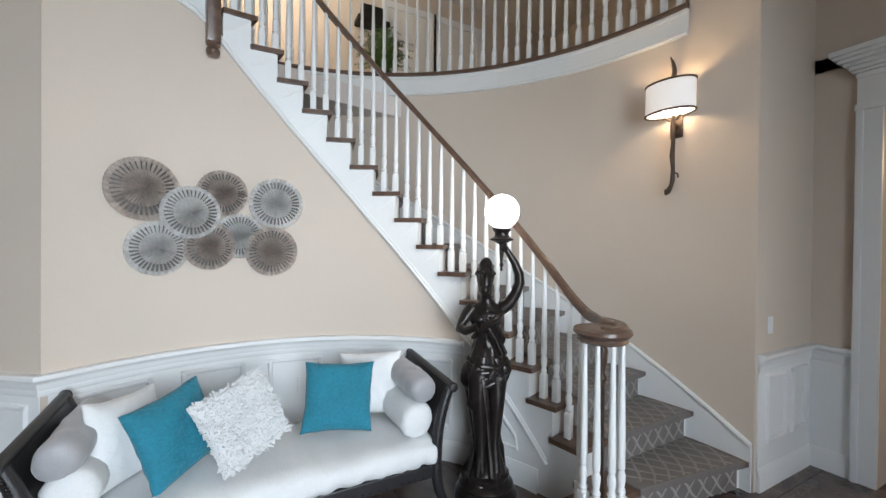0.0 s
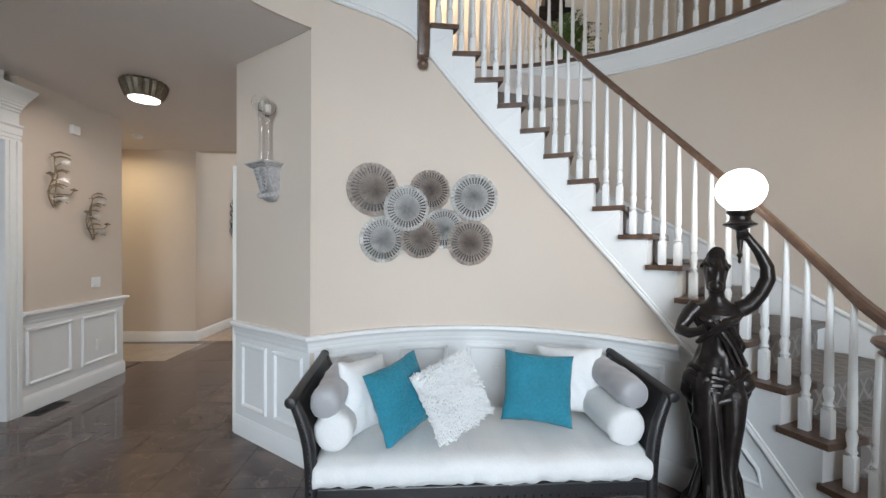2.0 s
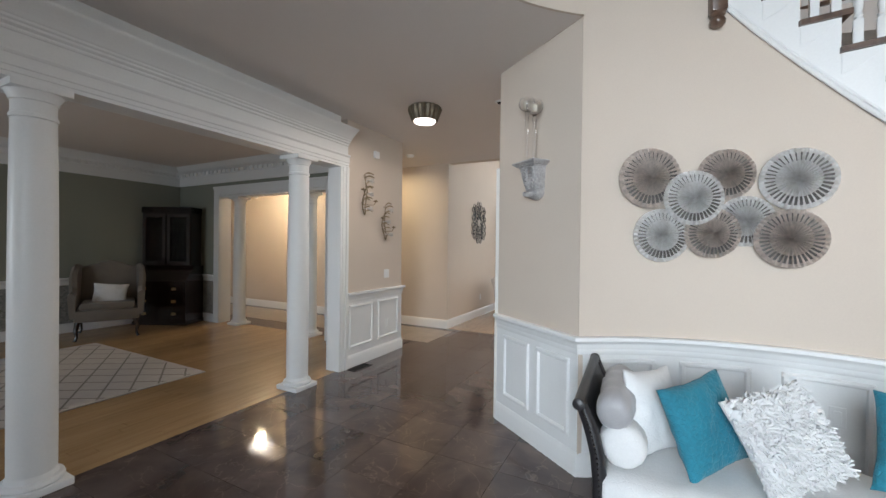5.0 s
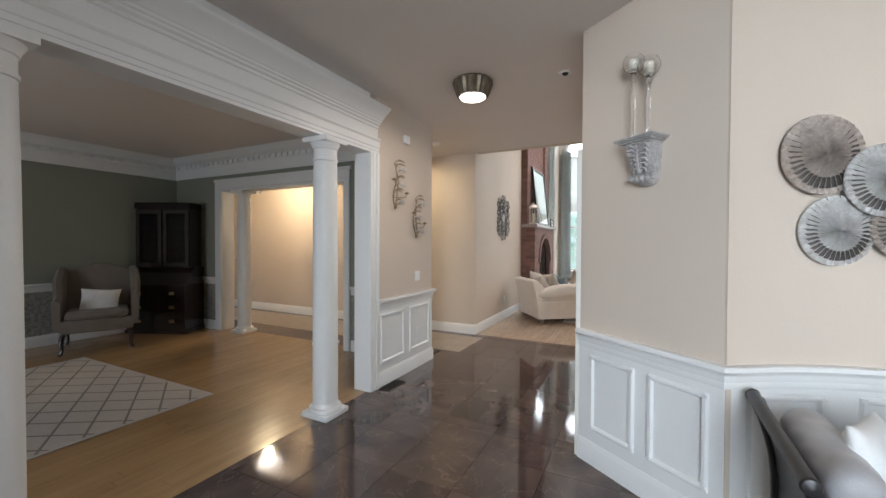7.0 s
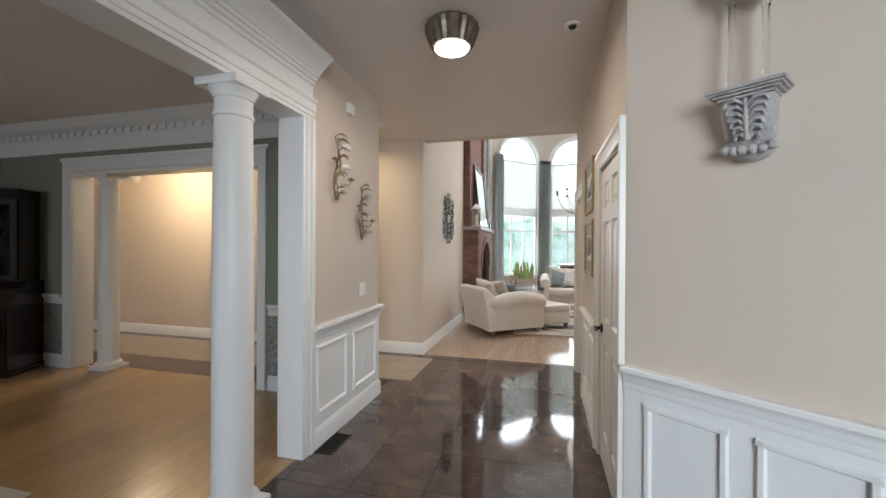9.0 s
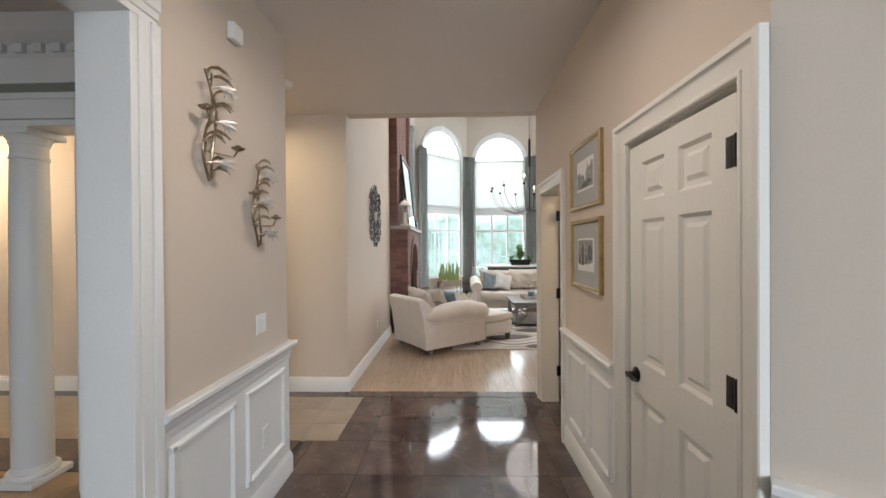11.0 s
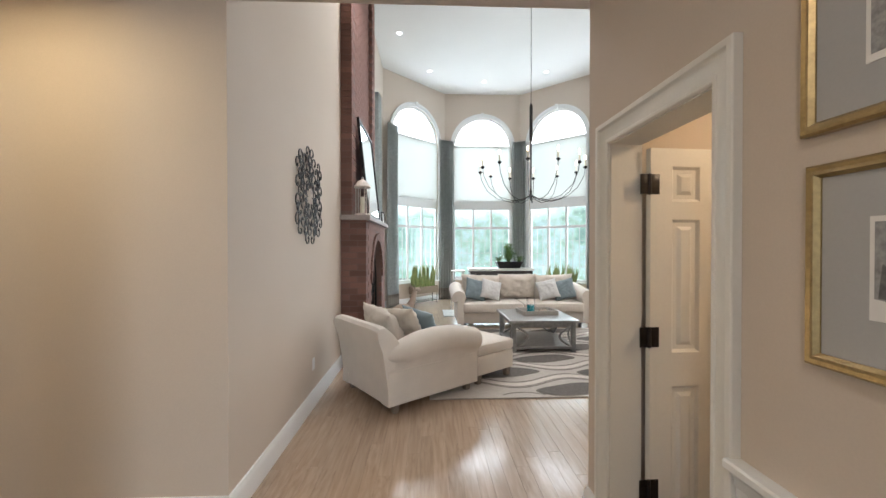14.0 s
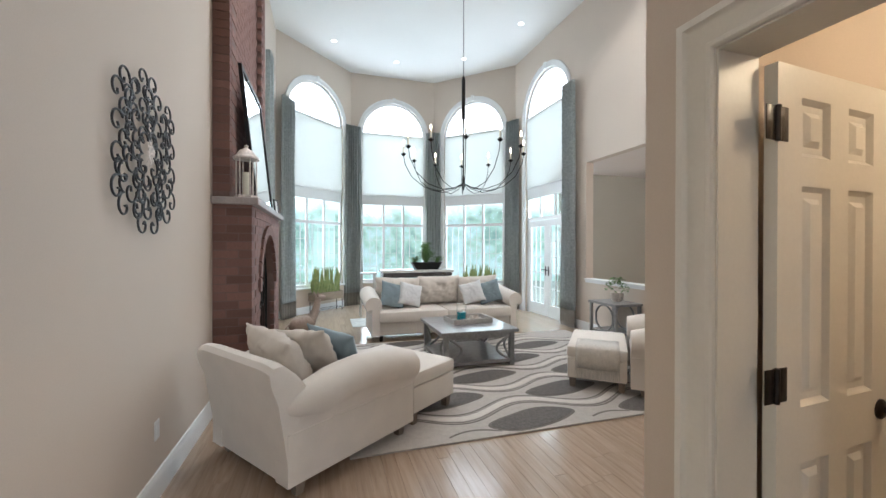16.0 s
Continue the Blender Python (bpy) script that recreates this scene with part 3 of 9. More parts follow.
class Way:
    """A level path with places at a distance along it; right of it lies the room."""

    def __init__(self, pts):
        self.p = [Vector((*q, 0)) for q in pts]
        self.s = [0.0]
        for a, b in zip(self.p, self.p[1:]):
            self.s.append(self.s[-1] + (b - a).length)

    def at(self, s):
        for i in range(len(self.p) - 1):
            if s <= self.s[i + 1] + 1e-9 or i == len(self.p) - 2:
                d = (self.p[i + 1] - self.p[i]).normalized()
                return self.p[i] + d * (s - self.s[i]), d

    def run(self, a, b, z):
        pts = [self.at(a)[0]] + [p for p, s in zip(self.p, self.s) if a + 1e-4 < s < b - 1e-4] + [self.at(b)[0]]
        return [(p.x, p.y, z) for p in pts]


def wainscot(name, label, pts, panels, rail=True, top=0.907):
    way = Way(pts)
    le = way.s[-1]
    bm = B()
    profile_run(bm, way.run(0, le, 0), [(0, 0.1), (0.006, 0.1), (0.006, top - 0.04), (0, top - 0.04)])
    ob = structure(name, bm, WHITE, label, "wainscot", True)
    bm = B()
    profile_run(bm, way.run(0, le, top), RAIL)
    part("chair_rail", bm, WHITE, ob, smooth=True)
    bm = B()
    profile_run(bm, way.run(0, le, 0), BASE)
    part("baseboard", bm, WHITE, ob, smooth=True)
    for a, b, z0, z1 in panels:
        bm = B()
        profile_run(bm, [(x, y, z) for x, y, z in way.run(a, b, z1 - 0.034)], [(o + 0.006, u) for o, u in BEAD])
        profile_run(bm, way.run(a, b, z0), [(o + 0.006, u) for o, u in BEAD])
        for s in (a, b - 0.034):
            p, d = way.at(s)
            right = Vector((d.y, -d.x, 0))
            q = p + right * 0.006
            prism(bm, [(q.x, q.y), (q.x + d.x * 0.034, q.y + d.y * 0.034), (q.x + d.x * 0.026 + right.x * 0.018, q.y + d.y * 0.026 + right.y * 0.018), (q.x + d.x * 0.008 + right.x * 0.018, q.y + d.y * 0.008 + right.y * 0.018)], z0 + 0.004, z1 - 0.004)
        part("panel_moulding", bm, WHITE, ob)
    return ob


slen = (Vector((BX, BY)) - Vector((HX, CORNER_Y))).length
deg = R1 * math.pi / 180


def s_at(a):
    return slen + (A_B - a) * deg


wainscot("wainscot_stair", "white panelled wainscot with chair rail below the stair", [(HX, CORNER_Y), (BX, BY)] + arc(CX, CY, R1, A_B, 37.5, 44)[1:],
         [(0.10, 0.44, 0.235, 0.745), (0.53, 0.865, 0.235, 0.745)] + [(s_at(a), s_at(b), 0.235, 0.76) for a, b in ((123.5, 110.5), (105.5, 92.5), (87.6, 74.6), (69.7, 56.7), (52, 40.5))])
wainscot("wainscot_hall_west", "white panelled wainscot on the stub wall", [(WX, 4.785), (WX, 5.96), (WX - 0.18, 5.96)], [(0.05, 0.51, 0.235, 0.755), (0.62, 1.09, 0.235, 0.755)])
wainscot("wainscot_hall_east", "white panelled wainscot between two doors", [(HX, 6.39), (HX, 5.415)], [(0.12, 0.47, 0.235, 0.765), (0.56, 0.91, 0.235, 0.765)])
wainscot("wainscot_foyer", "white panelled wainscot beside the stair foot", [(4.40, 2.38), (EAST, 2.38), (EAST, 2.148)], [(0.10, 0.38, 0.30, 0.76), (0.46, 0.70, 0.30, 0.76)])
for nm, pts, lab in (("baseboard_corridor", [(-9.0, END_Y), (WX, END_Y), (WX, 10.24)], "white baseboard along corridor and family room"),
                     ("baseboard_hall_end", [(HX + 0.16, END_Y), (HX, END_Y - 0.002), (HX, 7.30)], "white baseboard at the end of the hall"),
                     ("baseboard_family_west", [(WX, 12.5), (WX, PD[1]), PC, PB, PA, (PA[0], 14.5)], "white baseboard below the bay windows"),
                     ("baseboard_family_east", [(PA[0], 12.62), (PA[0], 8.2)], "white baseboard of the half wall"),
                     ("baseboard_formal", [(FX, -1.6), (FX, FY), (-6.36, FY)], "white baseboard of the sitting room"),
                     ("baseboard_formal_east", [(-3.43, FY), (WX - 0.20, FY), (WX - 0.20, 4.8)], "white baseboard of the sitting room")):
    bm = B()
    profile_run(bm, [(x, y, 0) for x, y in pts], BASE)
    structure(nm, bm, WHITE, lab, "baseboard", True)
# the sitting room's chair rail, and patterned paper under it
for nm, pts in (("chair_rail_formal", [(FX, -1.6), (FX, FY), (-6.36, FY)]), ("chair_rail_formal_east", [(-3.43, FY), (WX - 0.20, FY), (WX - 0.20, 4.8)])):
    bm = B()
    profile_run(bm, [(x, y, 0.89) for x, y in pts], RAIL)
    ob = structure(nm, bm, WHITE, "white chair rail over patterned wallpaper", "chair rail", True)
    bm = B()
    profile_run(bm, [(x, y, 0) for x, y in pts], [(0, 0.14), (0.004, 0.14), (0.004, 0.82), (0, 0.82)])
    part("wallpaper", bm, WALLPAPER, ob, "dark and pale patterned wallpaper")
# sitting room crown with dentils
CROWN = [(0, -0.36), (0.02, -0.36), (0.02, -0.20), (0.035, -0.185), (0.035, -0.125), (0.07, -0.11), (0.10, -0.06), (0.15, -0.02), (0.17, 0), (0, 0)]
bm = B()
profile_run(bm, [(x, y, CZ - 0.002) for x, y in ((FX, -1.6), (FX, FY), (WX - 0.20, FY))], CROWN)
crown = structure("crown_moulding", bm, WHITE, "deep white crown moulding with a row of dentils", "crown moulding", True)
bm = B()
box(bm, 0, -0.03, 0, 0.028, 0.03, 0.055)
dent = mesh_of(bm, "dentil", WHITE)
for k in range(44):
    piece("dentil", dent, crown, pose(FX + 0.034, 5.68 - 0.125 * k, CZ - 0.183))
for k in range(38):
    piece("dentil", dent, crown, pose(FX + 0.12 + 0.125 * k, FY - 0.034, CZ - 0.183, 0, 0, -90))
# beam over the columns, hall side and room side
ENT = [(0, 0), (0.016, 0), (0.016, 0.024), (0.024, 0.027), (0.024, 0.056), (0.032, 0.060), (0.032, 0.120), (0.042, 0.127), (0.046, 0.138), (0.042, 0.149), (0.006, 0.154), (0.006, 0.255), (0.016, 0.258), (0.020, 0.268), (0.016, 0.278)]
for k in range(7):
    ENT += [(0.022 + 0.021 * k * (0.7 + 0.05 * k), 0.282 + 0.021 * k), (0.036 + 0.021 * k * (0.7 + 0.05 * k), 0.290 + 0.021 * k)]
ENT += [(0.169, 0.426), (0.169, 0.438), (0, 0.438)]
SOFFIT = 2.39
bm = B()
box(bm, WX - 0.18, OA, SOFFIT, WX, 4.67, CZ)
beam = structure("beam_columns", bm, WHITE, "white entablature carried by round columns", "beam")
bm = B()
profile_run(bm, [(WX, SOUTH, SOFFIT), (WX, 4.79, SOFFIT)], ENT)
part("crown", bm, WHITE, beam, smooth=True)
bm = B()
profile_run(bm, [(WX - 0.18, 4.79, SOFFIT), (WX - 0.18, SOUTH, SOFFIT)], [(o * 0.7, u) for o, u in ENT])
part("crown", bm, WHITE, beam, smooth=True)
for y0, y1 in ((4.67, 4.782), (OA - 0.12, OA)):
    bm = B()
    box(bm, WX - 0.195, y0, 0, WX + 0.004, y1, SOFFIT + 0.01, bevel=0.004)
    part("pilaster", bm, WHITE, beam)
    # moulded casing on the hall face
    bm = B()
    for a, b, o in ((y0 - 0.002, y0 + 0.03, 0.012), (y0 + 0.03, y1 - 0.03, 0.018), (y1 - 0.03, y1 + 0.012, 0.028)):
        box(bm, WX + 0.004, a, 0, WX + o, b, SOFFIT + 0.008, bevel=0.003)
    part("casing", bm, WHITE, beam)
# opening to the corridor
bm = B()
for x0, x1 in ((NA - 0.15, NA), (NB, NB + 0.095)):
    box(bm, x0, FY - 0.03, 0, x1, FY, 2.52, bevel=0.004)
    box(bm, x0 + (0.13 if x0 < -5 else -0.005), FY - 0.012, 0, x1 + (0.005 if x0 < -5 else -0.11), FY + 0.212, 2.375)
box(bm, NA, FY - 0.03, 2.38, NB, FY - 0.001, 2.52, bevel=0.004)
box(bm, NA - 0.16, FY - 0.045, 2.50, NB + 0.14, FY - 0.001, 2.54, bevel=0.004)
box(bm, NA + 0.006, FY - 0.011, 2.34, NB - 0.006, FY + 0.211, 2.377)
structure("trim_corridor_opening", bm, WHITE, "white casing of the wide corridor opening", "trim")


def column(x, y, h, r, label):
    ob = thing("column", label, "column", pose(x, y, 0), "round columns")
    bm = B()
    lathe(bm, [(r * 0.99, 0.11), (r, 0.14), (r, 0.5), (r * 0.99, h * 0.5), (r * 0.96, h * 0.75), (r * 0.91, h - 0.19)], 36)
    part("shaft", bm, WHITE, ob, smooth=True)
    bm = B()
    box(bm, -r * 1.32, -r * 1.32, 0, r * 1.32, r * 1.32, 0.045, bevel=0.006)
    lathe(bm, [(r * 1.26, 0.045), (r * 1.32, 0.06), (r * 1.26, 0.08), (r * 1.08, 0.085), (r * 1.04, 0.10), (r * 1.0, 0.115)], 36)
    part("base", bm, WHITE, ob, smooth=True)
    bm = B()
    q = r * 0.91
    lathe(bm, [(q, h - 0.20), (q * 1.07, h - 0.195), (q * 1.07, h - 0.175), (q, h - 0.17), (q, h - 0.10), (q * 1.08, h - 0.095), (q * 1.10, h - 0.08), (q * 1.30, h - 0.045)], 36)
    box(bm, -q * 1.36, -q * 1.36, h - 0.045, q * 1.36, q * 1.36, h - 0.001, bevel=0.005)
    part("capital", bm, WHITE, ob, smooth=True)
    return ob


column(-2.352, 4.11, 2.39, 0.107, "white painted round column at the sitting room opening")
column(-2.385, 2.150, 2.39, 0.110, "white painted round column at the sitting room opening")
column(-5.79, 5.86, 2.34, 0.105, "slim white column in the corridor opening")
column(-4.00, 5.86, 2.34, 0.105, "slim white column in the corridor opening")


CAS = [(0.0, 0.0), (0.0, 0.010), (0.006, 0.016), (0.018, 0.016), (0.022, 0.012), (0.070, 0.018), (0.078, 0.024), (0.084, 0.032), (0.104, 0.032), (0.108, 0.028), (0.108, 0.0)]


def casing(name, label, m, w, h, deep):
    """Door casing round an opening of width w: local x along the wall, y out of it, z up."""
    bm = B()
    rings = []
    for x, z, dx, dz in ((0, 0, -1, 0), (0, h, -1, 1), (w, h, 1, 1), (w, 0, 1, 0)):
        rings.append([(x + dx * u, v, z + dz * u) for u, v in CAS])
    loft(bm, rings)
    box(bm, -0.012, -deep, 0, 0.006, -0.001, h - 0.006)
    box(bm, w - 0.006, -deep, 0, w + 0.012, -0.001, h - 0.006)
    box(bm, -0.012, -deep, h - 0.006, w + 0.012, -0.0012, h + 0.012)
    bmesh.ops.transform(bm, matrix=m, verts=bm.verts)
    return structure(name, bm, DOORPAINT, label, "door casing", True)


mE = Matrix(((0, -1, 0, HX), (-1, 0, 0, D1B), (0, 0, 1, 0), (0, 0, 0, 1)))
casing("trim_door_1", "cream painted moulded door casing", mE, D1B - D1A, DH, 0.16)
mE2 = Matrix(((0, -1, 0, HX), (-1, 0, 0, D2B), (0, 0, 1, 0), (0, 0, 0, 1)))
casing("trim_door_2", "cream painted moulded door casing", mE2, D2B - D2A, DH, 0.16)


def six_panel_door(name, label, w, h, m, lever=True, hinge_at_zero=True):
    """Leaf from x 0 to w, thickness in y, upright in z."""
    ob = thing(name, label, "door", m)
    th = 0.036
    sx, mx = 0.115, 0.10
    pw = (w - 2 * sx - mx) / 2
    rows = ((0.22, 0.83), (1.0, 1.665), (1.755, 1.93))
    bm = B()
    for x0 in (0, sx + pw, w - sx):
        box(bm, x0, -th / 2, 0.008, x0 + (mx if x0 == sx + pw else sx), th / 2, h)
    zs = [0.008] + [z for r in rows for z in r] + [h]
    for k in range(0, len(zs), 2):
        for x0 in (sx, sx + pw + mx):
            box(bm, x0, -th / 2, zs[k], x0 + pw, th / 2, zs[k + 1])
    part("leaf", bm, DOORPAINT, ob)
    for z0, z1 in rows:
        for x0 in (sx, sx + pw + mx):
            bm = B()
            for side in (-1, 1):
                outer = [(x0, z0), (x0 + pw, z0), (x0 + pw, z1), (x0, z1)]
                ring = []
                for inset, dep in ((0, 0.5), (0.014, 0.10), (0.034, 0.10), (0.052, 0.40)):
                    ring.append([bm.verts.new((x0 + inset if k in (0, 3) else x0 + pw - inset, side * th * dep, z0 + inset if k < 2 else z1 - inset)) for k in range(4)])
                for a, b in zip(ring, ring[1:]):
                    for k in range(4):
                        bm.faces.new((a[k], a[(k + 1) % 4], b[(k + 1) % 4], b[k]))
                bm.faces.new(ring[-1])
            part("panel", bm, DOORPAINT, ob)
    hx = w - 0.065
    for side in (-1, 1):
        bm = B()
        rot = Matrix.Translation((hx, side * th / 2, 0.93)) @ Matrix.Rotation(radians(90 if side < 0 else -90), 4, "X")
        lathe(bm, [(0.0, 0), (0.034, 0), (0.034, 0.006), (0.026, 0.012), (0.012, 0.014), (0.011, 0.045), (0.016, 0.05), (0.0, 0.056)], 20, rot)
        if lever:
            tube(bm, [(hx, side * (th / 2 + 0.045), 0.93), (hx - 0.03, side * (th / 2 + 0.05), 0.935), (hx - 0.07, side * (th / 2 + 0.05), 0.925), (hx - 0.11, side * (th / 2 + 0.048), 0.935)], [0.010, 0.010, 0.008, 0.006], 10)
        else:
            lathe(bm, [(0.0, 0.03), (0.02, 0.032), (0.03, 0.045), (0.03, 0.058), (0.02, 0.07), (0, 0.073)], 20, rot)
        part("handle", bm, BRONZE, ob, "dark bronze handle", True)
    for z in (0.32, 1.08, 1.84):
        bm = B()
        lathe(bm, [(0.0, z - 0.055), (0.009, z - 0.05), (0.009, z + 0.05), (0.0, z + 0.055)], 10, pose(-0.008, -th / 2 - 0.004, 0))
        box(bm, -0.056, -th / 2 - 0.003, z - 0.05, -0.006, -th / 2 + 0.001, z + 0.05, bevel=0.002)
        box(bm, -0.006, -th / 2 - 0.003, z - 0.05, 0.046, -th / 2, z + 0.05, bevel=0.002)
        part("hinge", bm, BRONZE, ob, "dark bronze hinge", True)
    return ob


# closed closet door: hinges near the slanted wall, handle towards the family room
six_panel_door("door_1", "closed cream six-panel closet door with a bronze lever", D1B - D1A - 0.044, 2.02, Matrix(((0, 1, 0, HX + 0.021), (1, 0, 0, D1A + 0.022), (0, 0, 1, 0), (0, 0, 0, 1))))
six_panel_door("door_2", "open cream six-panel door with dark bronze hinges", 0.63, 2.02, pose(-0.098, 7.180, 0, 0, 0, 4), False)
# cased doorway of the foyer with its own cornice
bm = B()
box(bm, EAST - 0.03, 2.02, 0, EAST, 2.145, 2.56, bevel=0.005)
box(bm, EAST - 0.045, 2.11, 0, EAST, 2.147, 2.56, bevel=0.005)
box(bm, EAST - 0.03, 0.775, 0, EAST, 0.9, 2.56, bevel=0.005)
box(bm, EAST - 0.03, 0.775, 2.56, EAST, 2.145, 2.78, bevel=0.004)
box(bm, EAST - 0.05, 0.765, 2.555, EAST, 2.155, 2.60, bevel=0.006)
for k, (o, z0, z1) in enumerate(((0.035, 2.78, 2.815), (0.05, 2.815, 2.835), (0.065, 2.835, 2.865), (0.085, 2.865, 2.89), (0.11, 2.89, 2.915), (0.13, 2.915, 2.94), (0.145, 2.94, 2.975))):
    box(bm, EAST - o, 0.77 - o + 0.03, z0, EAST, 2.147 + o - 0.03, z1, bevel=0.006)
structure("trim_foyer_doorway", bm, WHITE, "white doorway casing with a moulded cornice", "door casing")

# family room: half-wall cap
bm = B()
box(bm, PA[0] - 0.03, 8.2, 0.90, PA[0] + 0.18, 12.27, 0.93, bevel=0.005)
box(bm, PA[0] - 0.018, 8.2, 0.86, PA[0], 12.26, 0.90, bevel=0.004)
structure("trim_half_wall", bm, WHITE, "white cap on the half wall", "trim")

# ---------------------------------------------------------------- stair
def polar(r, a, z):
    return (CX + r * math.cos(radians(a)), CY + r * math.sin(radians(a)), z)


def back(i):
    return 14.6 + 5.94 * (i - 2)


def twist(i, r):
    return (-3.7 + 1.1 * (i - 1)) * (r - R1) / (R2 - R1)


def sector(bm, i, r0, r1, a0, a1, z0, z1, t0=None, t1=None):
    t0 = i if t0 is None else t0
    t1 = i if t1 is None else t1
    rings = []
    for k in range(7):
        r = r0 + (r1 - r0) * k / 6
        b0, b1 = a0 + twist(t0, r), a1 + twist(t1, r)
        rings.append([polar(r, b0, z0), polar(r, b1, z0), polar(r, b1, z1), polar(r, b0, z1)])
    return loft(bm, rings)


stair = thing("staircase", "curved white staircase with walnut treads and patterned runner", "staircase", pose(0, 0, 0))
for i in range(1, 17):
    a1 = back(i)
    a0 = a1 - 5.94 - 1.15
    z = i * RISE
    bm = B()
    sector(bm, i, R1 - 0.035, R2 - 0.004, a0, a1 + 0.3, z - 0.032, z, i, i + 1)
    part("tread", bm, WALNUT, stair)
    bm = B()
    sector(bm, i, R1 + 0.005, R2 - 0.006, a1 - 5.94, a1 - 5.3, z - RISE + 0.001, z - 0.032, i, i)
    part("riser", bm, WHITE, stair)
# carpet runner, step by step, with its trellis of paler lines
for i in range(1, 17):
    run, line = B(), B()
    z, a1 = i * RISE, back(i)
    a0 = a1 - 5.94 - 1.25
    sector(run, i, 1.93, 2.80, a0 - 0.1, a1 + 0.2, z - 0.028, z + 0.012, i, i + 1)
    sector(run, i, 1.93, 2.80, a1 - 6.35, a1 - 5.8, z - RISE + 0.012, z - 0.02, i, i)
    for side in range(2):
        for k in range(-3, 10):
            for flip in (1, -1):
                pts = []
                for q in range(7):
                    f = q / 6
                    n = 2.5 if side == 0 else 1.5
                    r = 1.93 + 0.118 * (k + (f * n if flip > 0 else n - f * n)) + 0.012 * math.sin(f * 2 * math.pi) * flip
                    if side == 0:
                        a = a0 + (a1 + 0.2 - a0) * f
                        pts.append((r, a + twist(i, r) * (1 - f) + twist(i + 1, r) * f, z + 0.019))
                    else:
                        pts.append((r, a1 - 6.48 + twist(i, r), z - RISE + 0.012 + (RISE - 0.03) * f))
                for (ra, aa, za), (rb, ab, zb) in zip(pts, pts[1:]):
                    if 1.94 < ra < 2.79 and 1.94 < rb < 2.79:
                        w = 0.012
                        vs = [line.verts.new(polar(*c)) for c in ((ra - w, aa, za), (ra + w, aa, za), (rb + w, ab, zb), (rb - w, ab, zb))]
                        line.faces.new(vs)
    ob = part("runner_step", run, RUNNER, stair, "taupe stair carpet with a pale trellis")
    tagged(part("trellis", line, RUNNER_LINE, ob), kind="stuff")
# foyer-side stringer and its moulding
for i in range(1, 17):
    bm = B()
    rings = []
    for k in range(4):
        a = back(i) - 5.94 + 5.94 * k / 3
        lo = max(0.0, wall_angle_z(a) - 0.245)
        rings.append([polar(R1 - 0.012, a, lo), polar(R1 + 0.1, a, lo), polar(R1 + 0.1, a, i * RISE - 0.032), polar(R1 - 0.012, a, i * RISE - 0.032)])
    loft(bm, rings)
    part("stringer", bm, WHITE, stair)
for i in range(2, 17):
    bm = B()
    a = back(i)
    rings = []
    for k in range(3):
        b = a - 5.94 * 0.02 - 5.94 * 0.9 * k / 2
        rings.append([polar(R1 - 0.018, b, i * RISE - 0.05 - 0.10 * (1 - k / 2) ** 0.6), polar(R1 - 0.010, b, i * RISE - 0.05 - 0.10 * (1 - k / 2) ** 0.6), polar(R1 - 0.010, b, i * RISE - 0.033), polar(R1 - 0.018, b, i * RISE - 0.033)])
    loft(bm, rings)
    part("step_bracket", bm, WHITE, stair)
for off, rad in ((-0.238, 0.014), (-0.208, 0.008)):
    bm = B()
    pts = []
    for k in range(60):
        a = 16 + (100.5 - 16) * k / 59
        pts.append(polar(R1 - 0.014, a, wall_angle_z(a) + off))
    for a, f in ((103, 0.06), (106, 0.095), (110, 0.125), (115, 0.14), (121, 0.145), (127, 0.145)):
        pts.append(polar(R1 - 0.014, a, wall_angle_z(100.5) + off + f))
    tube(bm, pts, rad, 8)
    part("stringer_moulding", bm, WHITE, stair, smooth=True)
bm = B()
loft(bm, [[polar(r, a, z) for r, z in ((R1 - 0.010, wall_angle_z(100.5) - 0.235 + f), (R1 - 0.001, wall_angle_z(100.5) - 0.235 + f), (R1 - 0.001, 3.395), (R1 - 0.010, 3.395))] for a, f in ((99.2, -0.04), (100.5, 0.0), (103, 0.06), (106, 0.095), (110, 0.125), (115, 0.14), (121, 0.145), (127, 0.145))])
part("landing_fascia", bm, WHITE, stair)
# triangular panel moulding under the lower steps
bm = B()
tri = [polar(R1 - 0.006, 36, 0.72), polar(R1 - 0.006, 33, 0.62), polar(R1 - 0.006, 24, 0.32), polar(R1 - 0.006, 23.3, 0.235), polar(R1 - 0.006, 28, 0.235), polar(R1 - 0.006, 36, 0.235)]
tube(bm, tri, 0.015, 8, closed=True)
part("panel_moulding", bm, WHITE, stair, smooth=True)
bm = B()
round_wall(bm, R1 - 0.008, R1 + 0.002, 9.0, 37.5, 0.0, lambda a: max(0.02, wall_angle_z(a) - 0.19), 16)
part("panel_board", bm, WHITE, stair)
bm = B()
profile_run(bm, [polar(R1, a, 0) for a in (37.5, 33, 29, 25, 21, 18)], [(o + 0.008, u) for o, u in BASE])
part("baseboard", bm, WHITE, stair, smooth=True)
# skirt on the outer wall
bm = B()
round_wall(bm, R2 - 0.02, R2 - 0.002, -2.2, 110, 0.0, lambda a: max(0.30, RISE * (1.25 + (a + 2.3) / 7.0) + 0.06), 60)
part("skirt", bm, WHITE, stair)
bm = B()
tube(bm, [polar(R2 - 0.02, -2.2 + 112.2 * k / 60, max(0.30, RISE * (1.25 + (-2.2 + 112.2 * k / 60 + 2.3) / 7.0) + 0.06)) for k in range(61)], 0.018, 8)
part("skirt_moulding", bm, WHITE, stair, smooth=True)

